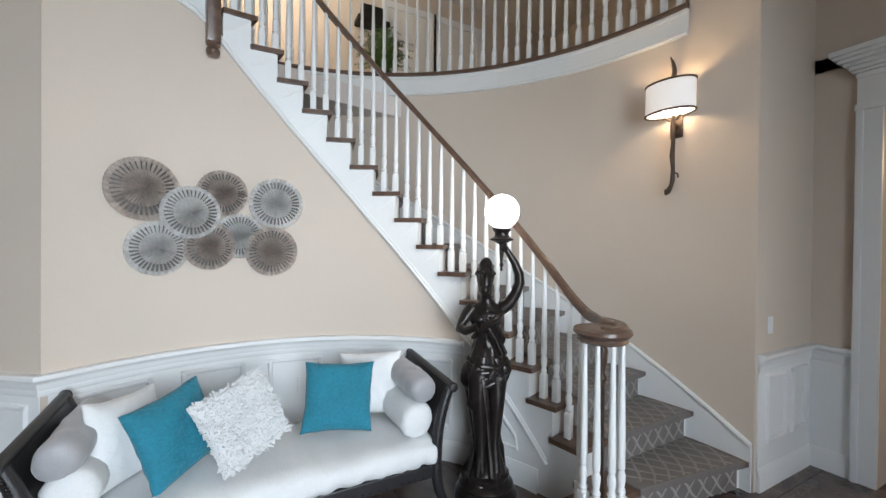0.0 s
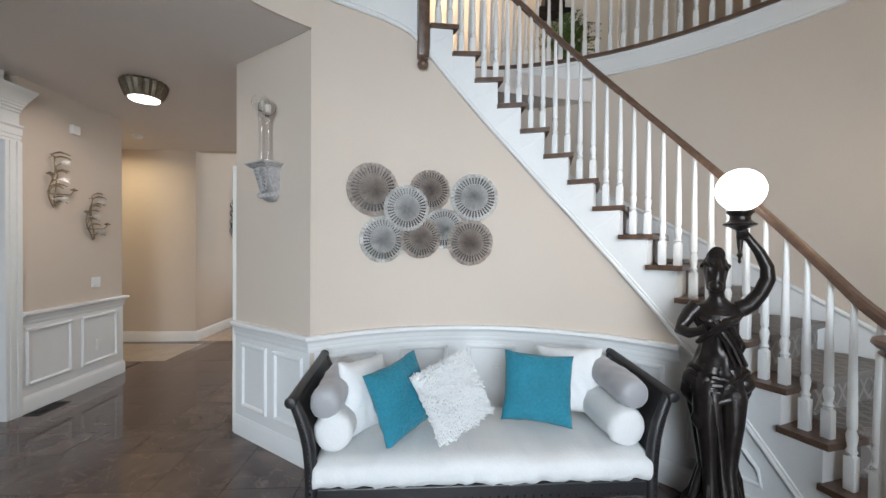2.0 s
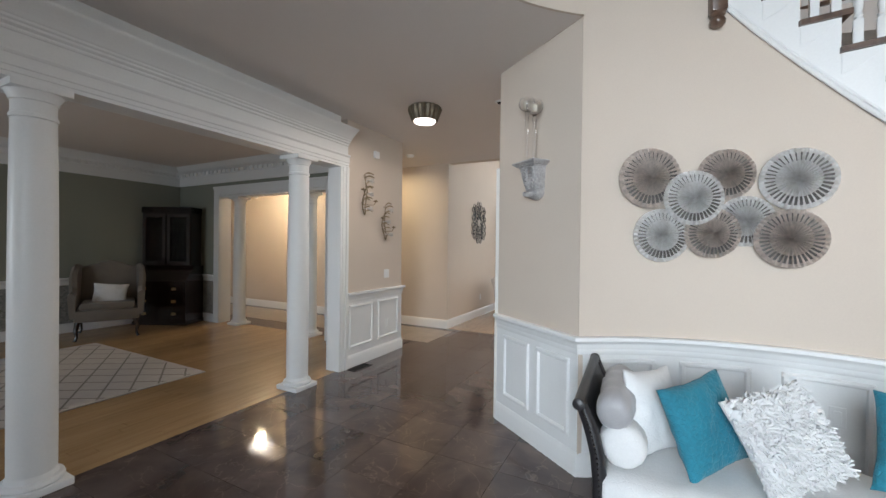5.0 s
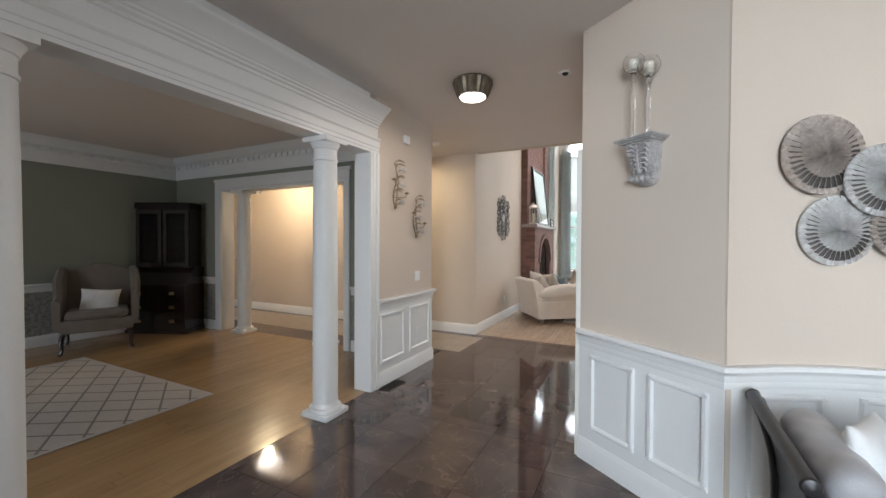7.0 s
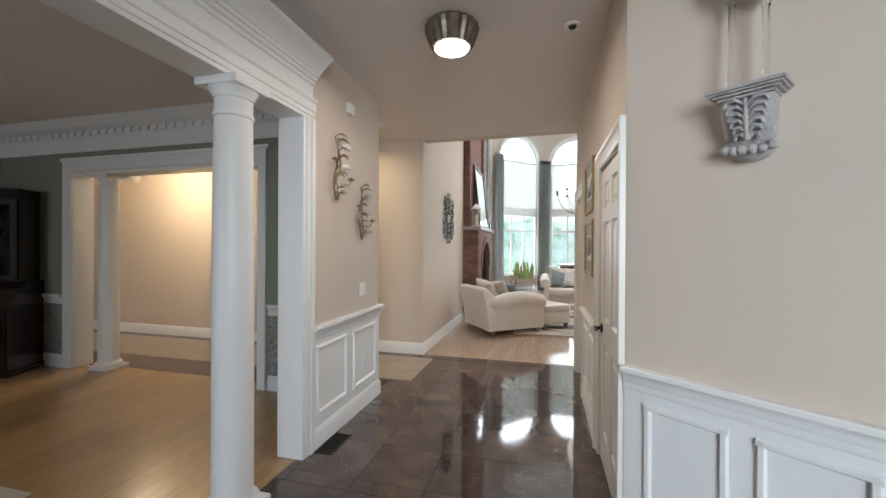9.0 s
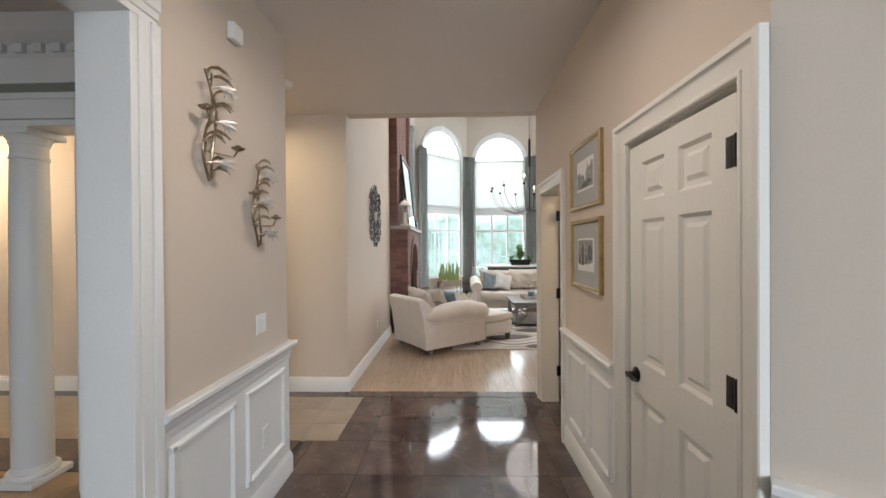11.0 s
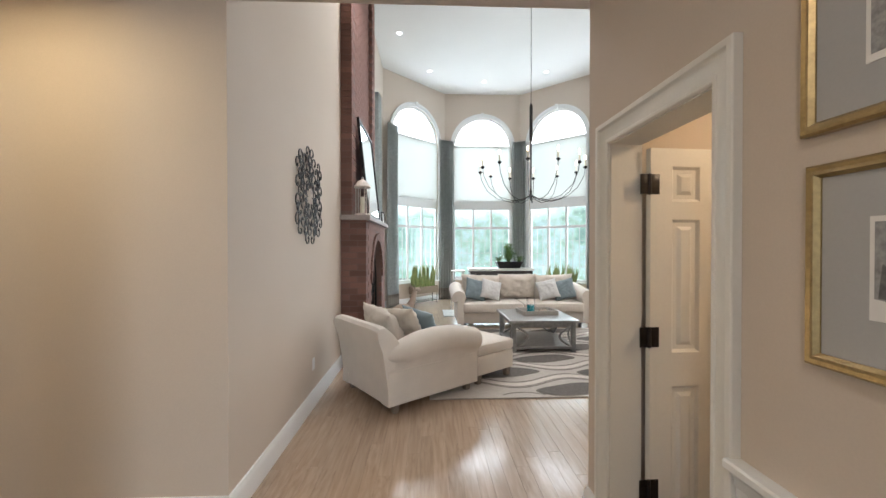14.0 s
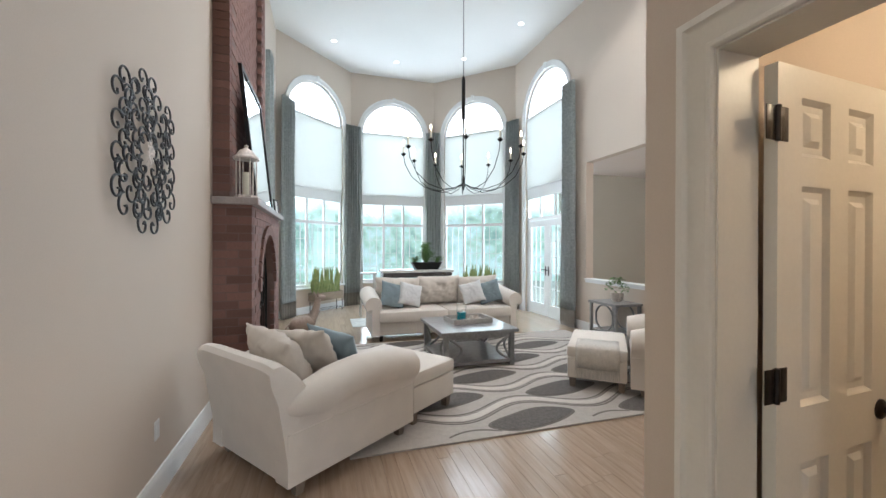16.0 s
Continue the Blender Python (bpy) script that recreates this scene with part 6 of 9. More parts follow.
def picture(label, y, z, w, h, kind):
    ob = thing("framed_print", label, "picture", Matrix(((0, 1, 0, HX - 0.001), (-1, 0, 0, y), (0, 0, 1, z), (0, 0, 0, 1))), "framed prints in the hall")
    bm = B()
    rings = []
    sec = [(0.0, 0.0), (0.0, -0.020), (0.006, -0.026), (0.014, -0.022), (0.022, -0.024), (0.03, -0.014), (0.03, 0.0)]
    for sx, sz in ((-1, -1), (1, -1), (1, 1), (-1, 1)):
        rings.append([(sx * (w / 2 - u), v, sz * (h / 2 - u)) for u, v in sec])
    loft(bm, rings, closed=True)
    part("frame", bm, GOLD, ob, "gold leaf frame", True)
    bm = B()
    box(bm, -w / 2 + 0.028, -0.010, -h / 2 + 0.028, w / 2 - 0.028, -0.002, h / 2 - 0.028)
    part("mount", bm, MAT_GREY, ob, "grey picture mount")
    pw, ph = w * 0.54, h * 0.46
    bm = B()
    box(bm, -pw / 2, -0.012, -ph / 2, pw / 2, -0.0095, ph / 2)
    part("print", bm, PAPER, ob, "white paper print")
    bm = B()
    y0 = -0.0125
    def flat(pts):
        bm.faces.new([bm.verts.new((x * pw / 2 * 0.94, y0, zz * ph / 2 * 0.94)) for x, zz in pts])
    if kind == 0:
        flat([(-1, -0.9), (-1, 0.3), (-0.8, 0.15), (-0.7, 0.35), (-0.55, 0.0), (-0.3, 0.1), (-0.05, -0.15), (0.1, -0.9)])
        flat([(0.15, -0.9), (0.1, 0.1), (0.25, 0.3), (0.3, 0.95), (0.4, 0.4), (0.7, 0.5), (0.8, 0.8), (1, 0.7), (1, -0.9)])
    else:
        flat([(-1, -0.62), (-1, 0.95), (-0.55, 0.95), (-0.55, -0.7)])
        flat([(-0.56, 0.62), (-0.56, 0.95), (-0.14, 0.95), (-0.14, 0.66)])
        flat([(-0.15, -0.62), (-0.15, 0.95), (0.3, 0.95), (0.95, 0.95), (0.95, -0.45), (0.4, -0.62)])
    part("drawing", bm, INK_MID, ob)
    bm = B()
    y0 = -0.0128
    if kind == 0:
        flat([(-0.6, -0.9), (-0.2, -0.5), (0.5, -0.35), (0.9, -0.55), (0.3, -0.9)])
    else:
        flat([(-0.52, -0.7), (-0.55, 0.4), (-0.45, 0.7), (-0.3, 0.75), (-0.18, 0.5), (-0.15, -0.7)])
        flat([(0.35, -0.35), (0.3, 0.2), (0.42, 0.55), (0.62, 0.62), (0.8, 0.5), (0.85, -0.3)])
        flat([(-0.95, -0.6), (-0.9, 0.1), (-0.72, -0.1), (-0.62, -0.65)])
        flat([(0.0, -0.6), (0.05, 0.0), (0.22, 0.05), (0.2, -0.6)])
    part("drawing_dark", bm, INK, ob)


picture("gold-framed grey engraving of an old street", 5.895, 2.012, 0.58, 0.44, 0)
picture("gold-framed grey engraving of a stone archway", 5.89, 1.488, 0.56, 0.465, 1)

# ---------------------------------------------------------------- outside the bay windows
# the sheet emits by itself; daylight on sky and trees is in its colours
def backdrop_material():
    m = bpy.data.materials.new("garden_and_sky")
    m.use_nodes = True
    n, l = m.node_tree.nodes, m.node_tree.links
    n.remove(n["Principled BSDF"])
    em = n.new("ShaderNodeEmission")
    l.new(em.outputs[0], n["Material Output"].inputs["Surface"])
    geo = n.new("ShaderNodeNewGeometry")
    sep = n.new("ShaderNodeSeparateXYZ")
    l.new(geo.outputs["Position"], sep.inputs[0])
    big = n.new("ShaderNodeTexNoise")
    big.inputs["Scale"].default_value, big.inputs["Detail"].default_value = 0.35, 5
    small = n.new("ShaderNodeTexNoise")
    small.inputs["Scale"].default_value, small.inputs["Detail"].default_value = 2.2, 6
    for q in (big, small):
        l.new(geo.outputs["Position"], q.inputs["Vector"])
    ramp = n.new("ShaderNodeValToRGB")
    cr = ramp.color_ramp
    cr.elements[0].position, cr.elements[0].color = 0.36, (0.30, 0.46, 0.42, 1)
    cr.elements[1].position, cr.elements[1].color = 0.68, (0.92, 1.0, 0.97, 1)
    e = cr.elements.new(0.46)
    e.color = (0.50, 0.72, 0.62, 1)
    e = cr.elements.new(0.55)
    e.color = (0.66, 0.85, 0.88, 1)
    add = n.new("ShaderNodeMath")
    add.operation = "MULTIPLY_ADD"
    l.new(small.outputs["Fac"], add.inputs[0])
    add.inputs[1].default_value = 0.5
    half = n.new("ShaderNodeMath")
    half.operation = "MULTIPLY"
    half.inputs[1].default_value = 0.5
    l.new(big.outputs["Fac"], half.inputs[0])
    l.new(half.outputs[0], add.inputs[2])
    l.new(add.outputs[0], ramp.inputs["Fac"])
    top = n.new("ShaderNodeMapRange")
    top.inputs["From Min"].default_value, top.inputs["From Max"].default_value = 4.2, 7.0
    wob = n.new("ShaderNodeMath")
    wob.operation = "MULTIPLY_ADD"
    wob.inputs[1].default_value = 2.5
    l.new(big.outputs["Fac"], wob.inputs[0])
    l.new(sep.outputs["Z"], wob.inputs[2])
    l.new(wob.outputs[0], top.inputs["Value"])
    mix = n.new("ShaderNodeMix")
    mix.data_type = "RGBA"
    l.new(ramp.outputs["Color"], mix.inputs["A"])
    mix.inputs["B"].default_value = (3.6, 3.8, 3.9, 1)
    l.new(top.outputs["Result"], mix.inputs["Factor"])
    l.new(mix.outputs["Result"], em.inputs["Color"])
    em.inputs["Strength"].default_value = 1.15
    return m


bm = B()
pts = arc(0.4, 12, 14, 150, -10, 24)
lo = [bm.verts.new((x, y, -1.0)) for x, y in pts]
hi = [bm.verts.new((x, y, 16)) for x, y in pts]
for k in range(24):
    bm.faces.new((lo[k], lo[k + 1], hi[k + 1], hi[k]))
structure("backdrop", bm, backdrop_material(), "glowing backdrop of bright overcast sky over blurred green garden trees", "garden")
bm = B()
prism(bm, [(-14, 16.75), (3.4, 16.75), (3.4, 10), (16, 10), (16, 27), (-14, 27)], -0.3, -0.16)
structure("ground", bm, material("pale_terrace_stone", (0.42, 0.43, 0.40), 0.8, 0, 0.15, 1.5, 30, 0.1), "pale terrace ground outside the windows", "ground")

# ---------------------------------------------------------------- bay windows
PANE = pane_glass("window_glass")
BLIND = bpy.data.materials.new("white_roller_shade")
BLIND.use_nodes = True
_n, _l = BLIND.node_tree.nodes, BLIND.node_tree.links
_d, _t, _m = _n.new("ShaderNodeBsdfDiffuse"), _n.new("ShaderNodeBsdfTranslucent"), _n.new("ShaderNodeMixShader")
_w = _n.new("ShaderNodeTexWave")
_w.inputs["Scale"].default_value = 60
_r = _n.new("ShaderNodeMapRange")
_r.inputs["To Min"].default_value, _r.inputs["To Max"].default_value = 0.55, 0.65
_l.new(_w.outputs["Fac"], _r.inputs["Value"])
_d.inputs["Color"].default_value = (0.86, 0.84, 0.81, 1)
_t.inputs["Color"].default_value = (0.50, 0.515, 0.495, 1)
_l.new(_r.outputs["Result"], _m.inputs["Fac"])
_l.new(_d.outputs[0], _m.inputs[1])
_l.new(_t.outputs[0], _m.inputs[2])
_l.new(_m.outputs[0], _n["Material Output"].inputs["Surface"])

for k, (m, mid, r, door) in enumerate(BAYS):
    ob = tagged(new("window_%d" % (k + 2)), "tall white arched window with a roller shade" if not door else "white arched window over glazed terrace doors", "window", kind="structure")
    ob.matrix_basis = m
    x0, x1 = mid - r, mid + r
    # casing with keystone
    bm = B()
    cw = 0.10
    path = [(x0, 0.0 if door else SILL)] + [(mid - r * math.cos(math.pi * q / 28), SPRING + r * math.sin(math.pi * q / 28)) for q in range(29)] + [(x1, 0.0 if door else SILL)]
    rings = []
    for q, (x, z) in enumerate(path):
        if z <= SPRING + 1e-6 and q in (0, len(path) - 1):
            ox, oz = (-1, 0) if q == 0 else (1, 0)
        else:
            ox, oz = (x - mid) / r, (z - SPRING) / r
        rings.append([(x + ox * u, v, z + oz * u) for u, v in ((-0.012, 0.0), (-0.012, -0.016), (0.02, -0.022), (cw - 0.025, -0.022), (cw - 0.02, -0.036), (cw, -0.036), (cw, 0.0))])
    loft(bm, rings)
    box(bm, mid - 0.04, -0.045, SPRING + r - 0.01, mid + 0.04, 0, SPRING + r + 0.13, bevel=0.006)
    part("casing", bm, WHITE, ob, smooth=True)
    # frame bars
    bm = B()
    fy0, fy1 = 0.05, 0.10
    lowz = 0.0 if door else SILL
    for x in (x0, x1 - 0.05):
        box(bm, x, fy0, lowz, x + 0.05, fy1, SPRING)
    for z0, z1 in ((2.58, 2.86), (SPRING - 0.03, SPRING + 0.03)) + (() if door else ((SILL, SILL + 0.07),)):
        box(bm, x0 + 0.05, fy0 - 0.003, z0, x1 - 0.05, fy1 + 0.003, z1)
    for q in range(24):
        a, b = math.pi * q / 24, math.pi * (q + 1) / 24
        vs = []
        for ang, rr in ((a, r), (b, r), (b, r - 0.05), (a, r - 0.05)):
            vs.append((mid - rr * math.cos(ang), SPRING + rr * math.sin(ang)))
        lo = [bm.verts.new((x, fy0, z)) for x, z in vs]
        hi = [bm.verts.new((x, fy1, z)) for x, z in vs]
        bm.faces.new(lo)
        bm.faces.new(hi[::-1])
        for e in range(4):
            bm.faces.new((lo[e], hi[e], hi[(e + 1) % 4], lo[(e + 1) % 4]))
    part("window_frame", bm, WHITE, ob)
    cols = [x0 + 0.05 + (2 * r - 0.10) * q / 3 for q in range(4)]
    if not door:
        bm = B()
        for x in cols[1:3]:
            box(bm, x - 0.028, fy0 + 0.002, SILL + 0.07, x + 0.028, fy1 - 0.002, 2.58)
        box(bm, x0 + 0.05, fy0 + 0.004, 2.02, x1 - 0.05, fy1 - 0.004, 2.09)
        part("mullion", bm, WHITE, ob)
        bm = B()
        for a, b in zip(cols, cols[1:]):
            for f in (1 / 3, 2 / 3):
                x = a + (b - a) * f
                box(bm, x - 0.004, 0.068, SILL + 0.07, x + 0.004, 0.082, 2.02)
            for z in (0.98, 1.32, 1.67):
                box(bm, a + 0.03, 0.0685, z - 0.004, b - 0.03, 0.0815, z + 0.004)
        part("muntin", bm, WHITE, ob)
        bm = B()
        box(bm, x0 - 0.06, -0.05, SILL - 0.03, x1 + 0.06, 0.05, SILL + 0.004, bevel=0.006)
        part("window_sill", bm, WHITE, ob)
        for a, b in zip(cols, cols[1:]):
            for z0, z1 in ((SILL + 0.07, 2.02), (2.09, 2.58)):
                bm = B()
                box(bm, a + 0.02, 0.073, z0, b - 0.02, 0.077, z1)
                part("pane", bm, PANE, ob).visible_shadow = False
    else:
        bm = B()
        for x in (mid - 0.28, mid + 0.28):
            box(bm, x - 0.025, fy0 + 0.002, 2.14, x + 0.025, fy1 - 0.002, 2.58)
        box(bm, x0 + 0.05, fy0, 2.08, x1 - 0.05, fy1, 2.15)
        part("mullion", bm, WHITE, ob)
        bm = B()
        box(bm, x0 + 0.05, 0.073, 2.15, x1 - 0.05, 0.077, 2.58)
        part("pane", bm, PANE, ob).visible_shadow = False
    # roller shade with its head rail, below the arch
    bm = B()
    box(bm, x0 + 0.02, 0.02, 2.84, x1 - 0.02, 0.024, SPRING + 0.0)
    part("roller_shade", bm, BLIND, ob, "white roller shade drawn half down")
    bm = B()
    box(bm, x0 + 0.02, 0.014, 2.81, x1 - 0.02, 0.03, 2.845, bevel=0.004)
    part("shade_bar", bm, WHITE, ob)
    bm = B()
    box(bm, x0 + 0.015, 0.006, SPRING - 0.015, x1 - 0.015, 0.045, SPRING + 0.02, bevel=0.005)
    part("shade_rail", bm, WHITE, ob)

# terrace doors in the fourth bay
m, mid, r, _ = BAYS[3]
for side in (-1, 1):
    ob = thing("terrace_door", "white glazed terrace door with bronze lever", "door", m @ pose(mid, 0.075, 0), "terrace doors")
    w = r - 0.06
    s0, s1 = (0.004, w) if side > 0 else (-w, -0.004)
    bm = B()
    for x0, x1 in ((s0, s0 + 0.11), (s1 - 0.11, s1)):
        box(bm, x0, -0.022, 0.01, x1, 0.022, 2.07)
    box(bm, s0 + 0.11, -0.022, 0.01, s1 - 0.11, 0.022, 0.26)
    box(bm, s0 + 0.11, -0.022, 1.94, s1 - 0.11, 0.022, 2.07)
    part("stile_frame", bm, WHITE, ob)
    bm = B()
    for q in (1, 2):
        x = s0 + 0.11 + (s1 - s0 - 0.22) * q / 3
        box(bm, x - 0.008, -0.012, 0.26, x + 0.008, 0.012, 1.94)
    for q in range(1, 5):
        z = 0.26 + 1.68 * q / 5
        box(bm, s0 + 0.11, -0.0115, z - 0.008, s1 - 0.11, 0.0115, z + 0.008)
    part("muntin", bm, WHITE, ob)
    bm = B()
    box(bm, s0 + 0.11, -0.003, 0.26, s1 - 0.11, 0.003, 1.94)
    part("pane", bm, PANE, ob).visible_shadow = False
    bm = B()
    hx = s0 + 0.05 if side > 0 else s1 - 0.05
    box(bm, hx - 0.02, -0.03, 0.88, hx + 0.02, -0.022, 1.08, bevel=0.004)
    tube(bm, [(hx, -0.03, 1.0), (hx, -0.07, 1.0), (hx + side * 0.05, -0.075, 1.005), (hx + side * 0.10, -0.07, 0.995)], 0.009, 8)
    part("lever", bm, BRONZE, ob, "dark bronze lever", True)

# ---------------------------------------------------------------- curtains
def curtain(label, m, w, z1, seed):
    ob = thing("curtain", label, "curtain", m, "tall bay curtains")
    rnd = random.Random(seed)
    n = 64
    ph = [rnd.uniform(0, 6.28) for _ in range(4)]

    def xy(f, z):
        g = 0.80 + 0.20 * (1 - z / z1)
        x = (f - 0.5) * w * g
        y = 0.036 * math.sin(f * 2 * math.pi * 6.5 + ph[0] + 0.25 * math.sin(z * 1.1)) + 0.012 * math.sin(f * 2 * math.pi * 14 + ph[1] + z * 0.6)
        return x, y - 0.02
    for name, za, zb, mat in (("hem_band", 0.012, 0.33, CURTAIN_HEM), ("drape", 0.33, z1, CURTAIN)):
        bm = B()
        grid = []
        steps = 3 if name == "hem_band" else 22
        for j in range(steps + 1):
            z = za + (zb - za) * j / steps
            grid.append([bm.verts.new((*xy(i / n, z), z)) for i in range(n + 1)])
        for j in range(steps):
            for i in range(n):
                bm.faces.new((grid[j][i], grid[j][i + 1], grid[j + 1][i + 1], grid[j + 1][i]))
        bmesh.ops.solidify(bm, geom=bm.faces[:], thickness=0.006)
        part(name, bm, mat, ob, "oatmeal hem band" if name == "hem_band" else "", "all")
    return ob


def at_corner(p, q0, q1, inset=0.11):
    p, a, b = Vector(p), Vector(q0), Vector(q1)
    d = ((a - p).normalized() + (b - p).normalized()).normalized()
    q = p + d * inset
    return q, math.degrees(math.atan2(d.y, d.x)) + 90


for p, a, b, w, sd in ((PC, PD, PB, 0.52, 1), (PB, PC, PA, 0.50, 2), (PA, PB, (PA[0], 12.3), 0.50, 3)):
    q, rz = at_corner(p, a, b)
    curtain("grey-teal velvet curtain with an oatmeal hem", pose(q.x, q.y, 0, 0, 0, rz), w, 4.55, sd)
curtain("grey-teal velvet curtain with an oatmeal hem", pose(PD[0] + 0.22, PD[1] + 0.02, 0, 0, 0, 60), 0.50, 4.55, 5)
curtain("grey-teal velvet curtain with an oatmeal hem", pose(PD[0] + 0.10, 13.15, 0, 0, 0, 90), 0.55, 4.55, 6)
curtain("grey-teal velvet curtain with an oatmeal hem", pose(PA[0] - 0.10, 12.62, 0, 0, 0, -90), 0.44, 4.55, 7)

# recessed ceiling lights
for x, y in ((-1.15, 15.1), (0.31, 15.66), (1.8, 15.02), (2.39, 13.33), (-1.78, 13.37), (-1.78, 10.8), (2.39, 10.8)):
    ob = thing("recessed_light", "small lit recessed ceiling light", "ceiling light", pose(x, y, LZ), "recessed ceiling lights")
    bm = B()
    lathe(bm, [(0.055, -0.003), (0.08, -0.004), (0.085, 0.0)], 24)
    part("trim_ring", bm, WHITE, ob, smooth=True)
    bm = B()
    lathe(bm, [(0.0, -0.0035), (0.054, -0.0035), (0.054, -0.001)], 20)
    part("lens", bm, DIFF, ob, "lit lens")

# ---------------------------------------------------------------- chandelier
chn = thing("chandelier", "black iron twelve-arm chandelier with candle bulbs", "chandelier", pose(0.345, 11.04, 0))
bm = B()
lathe(bm, [(0.0, 2.20), (0.012, 2.22), (0.022, 2.27), (0.012, 2.31), (0.016, 2.34), (0.009, 2.40), (0.011, 3.1), (0.024, 3.12), (0.024, 3.62), (0.014, 3.65), (0.006, 3.67)], 14)
part("stem", bm, IRON, chn, smooth=True)
bm = B()
lathe(bm, [(0.07, LZ - 0.03), (0.075, LZ - 0.001)], 20)
part("canopy", bm, IRON, chn)
bm = B()
for k in range(72):
    z = 3.67 + 0.031 * k
    a = 90 * (k % 2)
    tube(bm, [Vector((0.0075 * math.cos(t), 0, 0.02 * math.sin(t))) for t in [2 * math.pi * q / 8 for q in range(8)]], 0.0022, 5, closed=True)
    vs = bm.verts[-40:]
    bmesh.ops.transform(bm, matrix=pose(0, 0, z + 0.025, 0, 0, a), verts=vs)
part("chain", bm, IRON, chn)
bm = B()
tube(bm, [(0.0, 0, 2.30), (0.12, 0, 2.235), (0.30, 0, 2.20), (0.50, 0, 2.25), (0.66, 0, 2.38), (0.745, 0, 2.54), (0.765, 0, 2.66)], 0.0046, 7)
arm_mesh = mesh_of(bm, "arm", IRON, True)
bm = B()
lathe(bm, [(0, 2.645), (0.012, 2.65), (0.034, 2.672), (0.032, 2.676), (0.012, 2.672), (0.014, 2.69), (0.0, 2.692)], 14, pose(0.765, 0, 0))
cup_mesh = mesh_of(bm, "candle_cup", IRON, True)
bm = B()
lathe(bm, [(0.011, 2.685), (0.011, 2.775), (0.0, 2.778)], 12, pose(0.765, 0, 0))
sleeve_mesh = mesh_of(bm, "candle_sleeve", WAX, True)
bm = B()
lathe(bm, [(0.006, 2.778), (0.012, 2.80), (0.009, 2.83), (0.0, 2.85)], 10, pose(0.765, 0, 0))
bulb_mesh = mesh_of(bm, "bulb", glowing("lit_candle_bulb", (1, 0.80, 0.55), 9), True)
for k in range(12):
    m = pose(0, 0, 0, 0, 0, 12 + 30 * k)
    arm = piece("arm", arm_mesh, chn, m)
    piece("candle_cup", cup_mesh, arm)
    piece("candle_sleeve", sleeve_mesh, arm)
    piece("bulb", bulb_mesh, arm)

# ---------------------------------------------------------------- brick fireplace
FA, FB, FXF, FXU = 10.25, 12.42, -1.98, -2.16
fp = thing("fireplace", "tall red-brown brick chimney breast with an arched hearth", "fireplace", pose(0, 0, 0))
AY, AR, ASP = (FA + FB) / 2, 0.60, 1.02
bm = B()
box(bm, WX, FA + 0.006, 0, FXF - 0.006, AY - AR, 1.86)
box(bm, WX, AY + AR, 0, FXF - 0.006, FB - 0.006, 1.86)
top = [(AY - AR * math.cos(math.pi * q / 16), ASP + AR * math.sin(math.pi * q / 16)) for q in range(17)]
for (ya, za), (yb, zb) in zip(top, top[1:]):
    vs = [bm.verts.new(c) for c in ((FXF - 0.006, ya, za), (FXF - 0.006, yb, zb), (FXF - 0.006, yb, 1.86), (FXF - 0.006, ya, 1.86), (WX, ya, za), (WX, yb, zb), (WX, yb, 1.86), (WX, ya, 1.86))]
    for f in ((0, 1, 2, 3), (0, 4, 5, 1), (3, 2, 6, 7)):
        bm.faces.new([vs[q] for q in f])
box(bm, WX, FA + 0.01, 1.86, FXU - 0.006, FA + 0.28, LZ - 0.004)
box(bm, WX, FB - 0.28, 1.86, FXU - 0.006, FB - 0.01, LZ - 0.004)
box(bm, WX, FA + 0.28, 1.86, FXU - 0.07, FB - 0.28, LZ - 0.004)
part("mortar_core", bm, MORTAR, fp)
# flat sheet; the dark depth of the firebox is put into its colour
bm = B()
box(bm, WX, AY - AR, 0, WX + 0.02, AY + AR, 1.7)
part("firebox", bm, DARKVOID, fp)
bm = B()
for q in range(14):
    a0, a1 = math.pi * q / 14 + 0.012, math.pi * (q + 1) / 14 - 0.012
    vs = []
    for x in (FXF - 0.02, FXF + 0.022):
        for a, rr in ((a0, AR), (a1, AR), (a1, AR + 0.11), (a0, AR + 0.11)):
            vs.append(bm.verts.new((x, AY - rr * math.cos(a), ASP + rr * math.sin(a))))
    for f in ((3, 2, 1, 0), (4, 5, 6, 7), (0, 1, 5, 4), (1, 2, 6, 5), (2, 3, 7, 6), (3, 0, 4, 7)):
        bm.faces.new([vs[e] for e in f])
part("brick_arch", bm, BRICK, fp, "soldier course of bricks round the arch")
bm = B()
box(bm, WX, FA - 0.05, 1.86, FXF + 0.06, FB + 0.05, 1.925, bevel=0.008)
part("mantel_shelf", bm, material("grey_stone_shelf", (0.38, 0.33, 0.31), 0.6, 0, 0.12, 9, 60, 0.1), fp, "grey stone mantel shelf")
bm = B()
rings = []
for k in range(17):
    t = math.pi * k / 16
    rings.append((AY - AR * math.cos(t), ASP + AR * math.sin(t)))
scr = [(AY - AR, 0.02)] + rings + [(AY + AR, 0.02)]
tube(bm, [(FXF - 0.10, y * 0.96 + AY * 0.04, z * 0.97) for y, z in scr], 0.014, 8)
for k in range(7):
    y = AY - AR * 0.8 + AR * 1.6 * k / 6
    tube(bm, [(FXF - 0.10, y, 0.02), (FXF - 0.10, y, ASP + 0.4 * AR)], 0.006, 6)
for k in range(4):
    c = (AY - 0.3 + 0.2 * k, 0.9)
    tube(bm, [(FXF - 0.10, c[0] + 0.09 * math.cos(2 * math.pi * q / 14), c[1] + 0.14 * math.sin(2 * math.pi * q / 14)) for q in range(14)], 0.006, 6, closed=True)
part("fire_screen", bm, IRON, fp, "black iron fire screen", True)
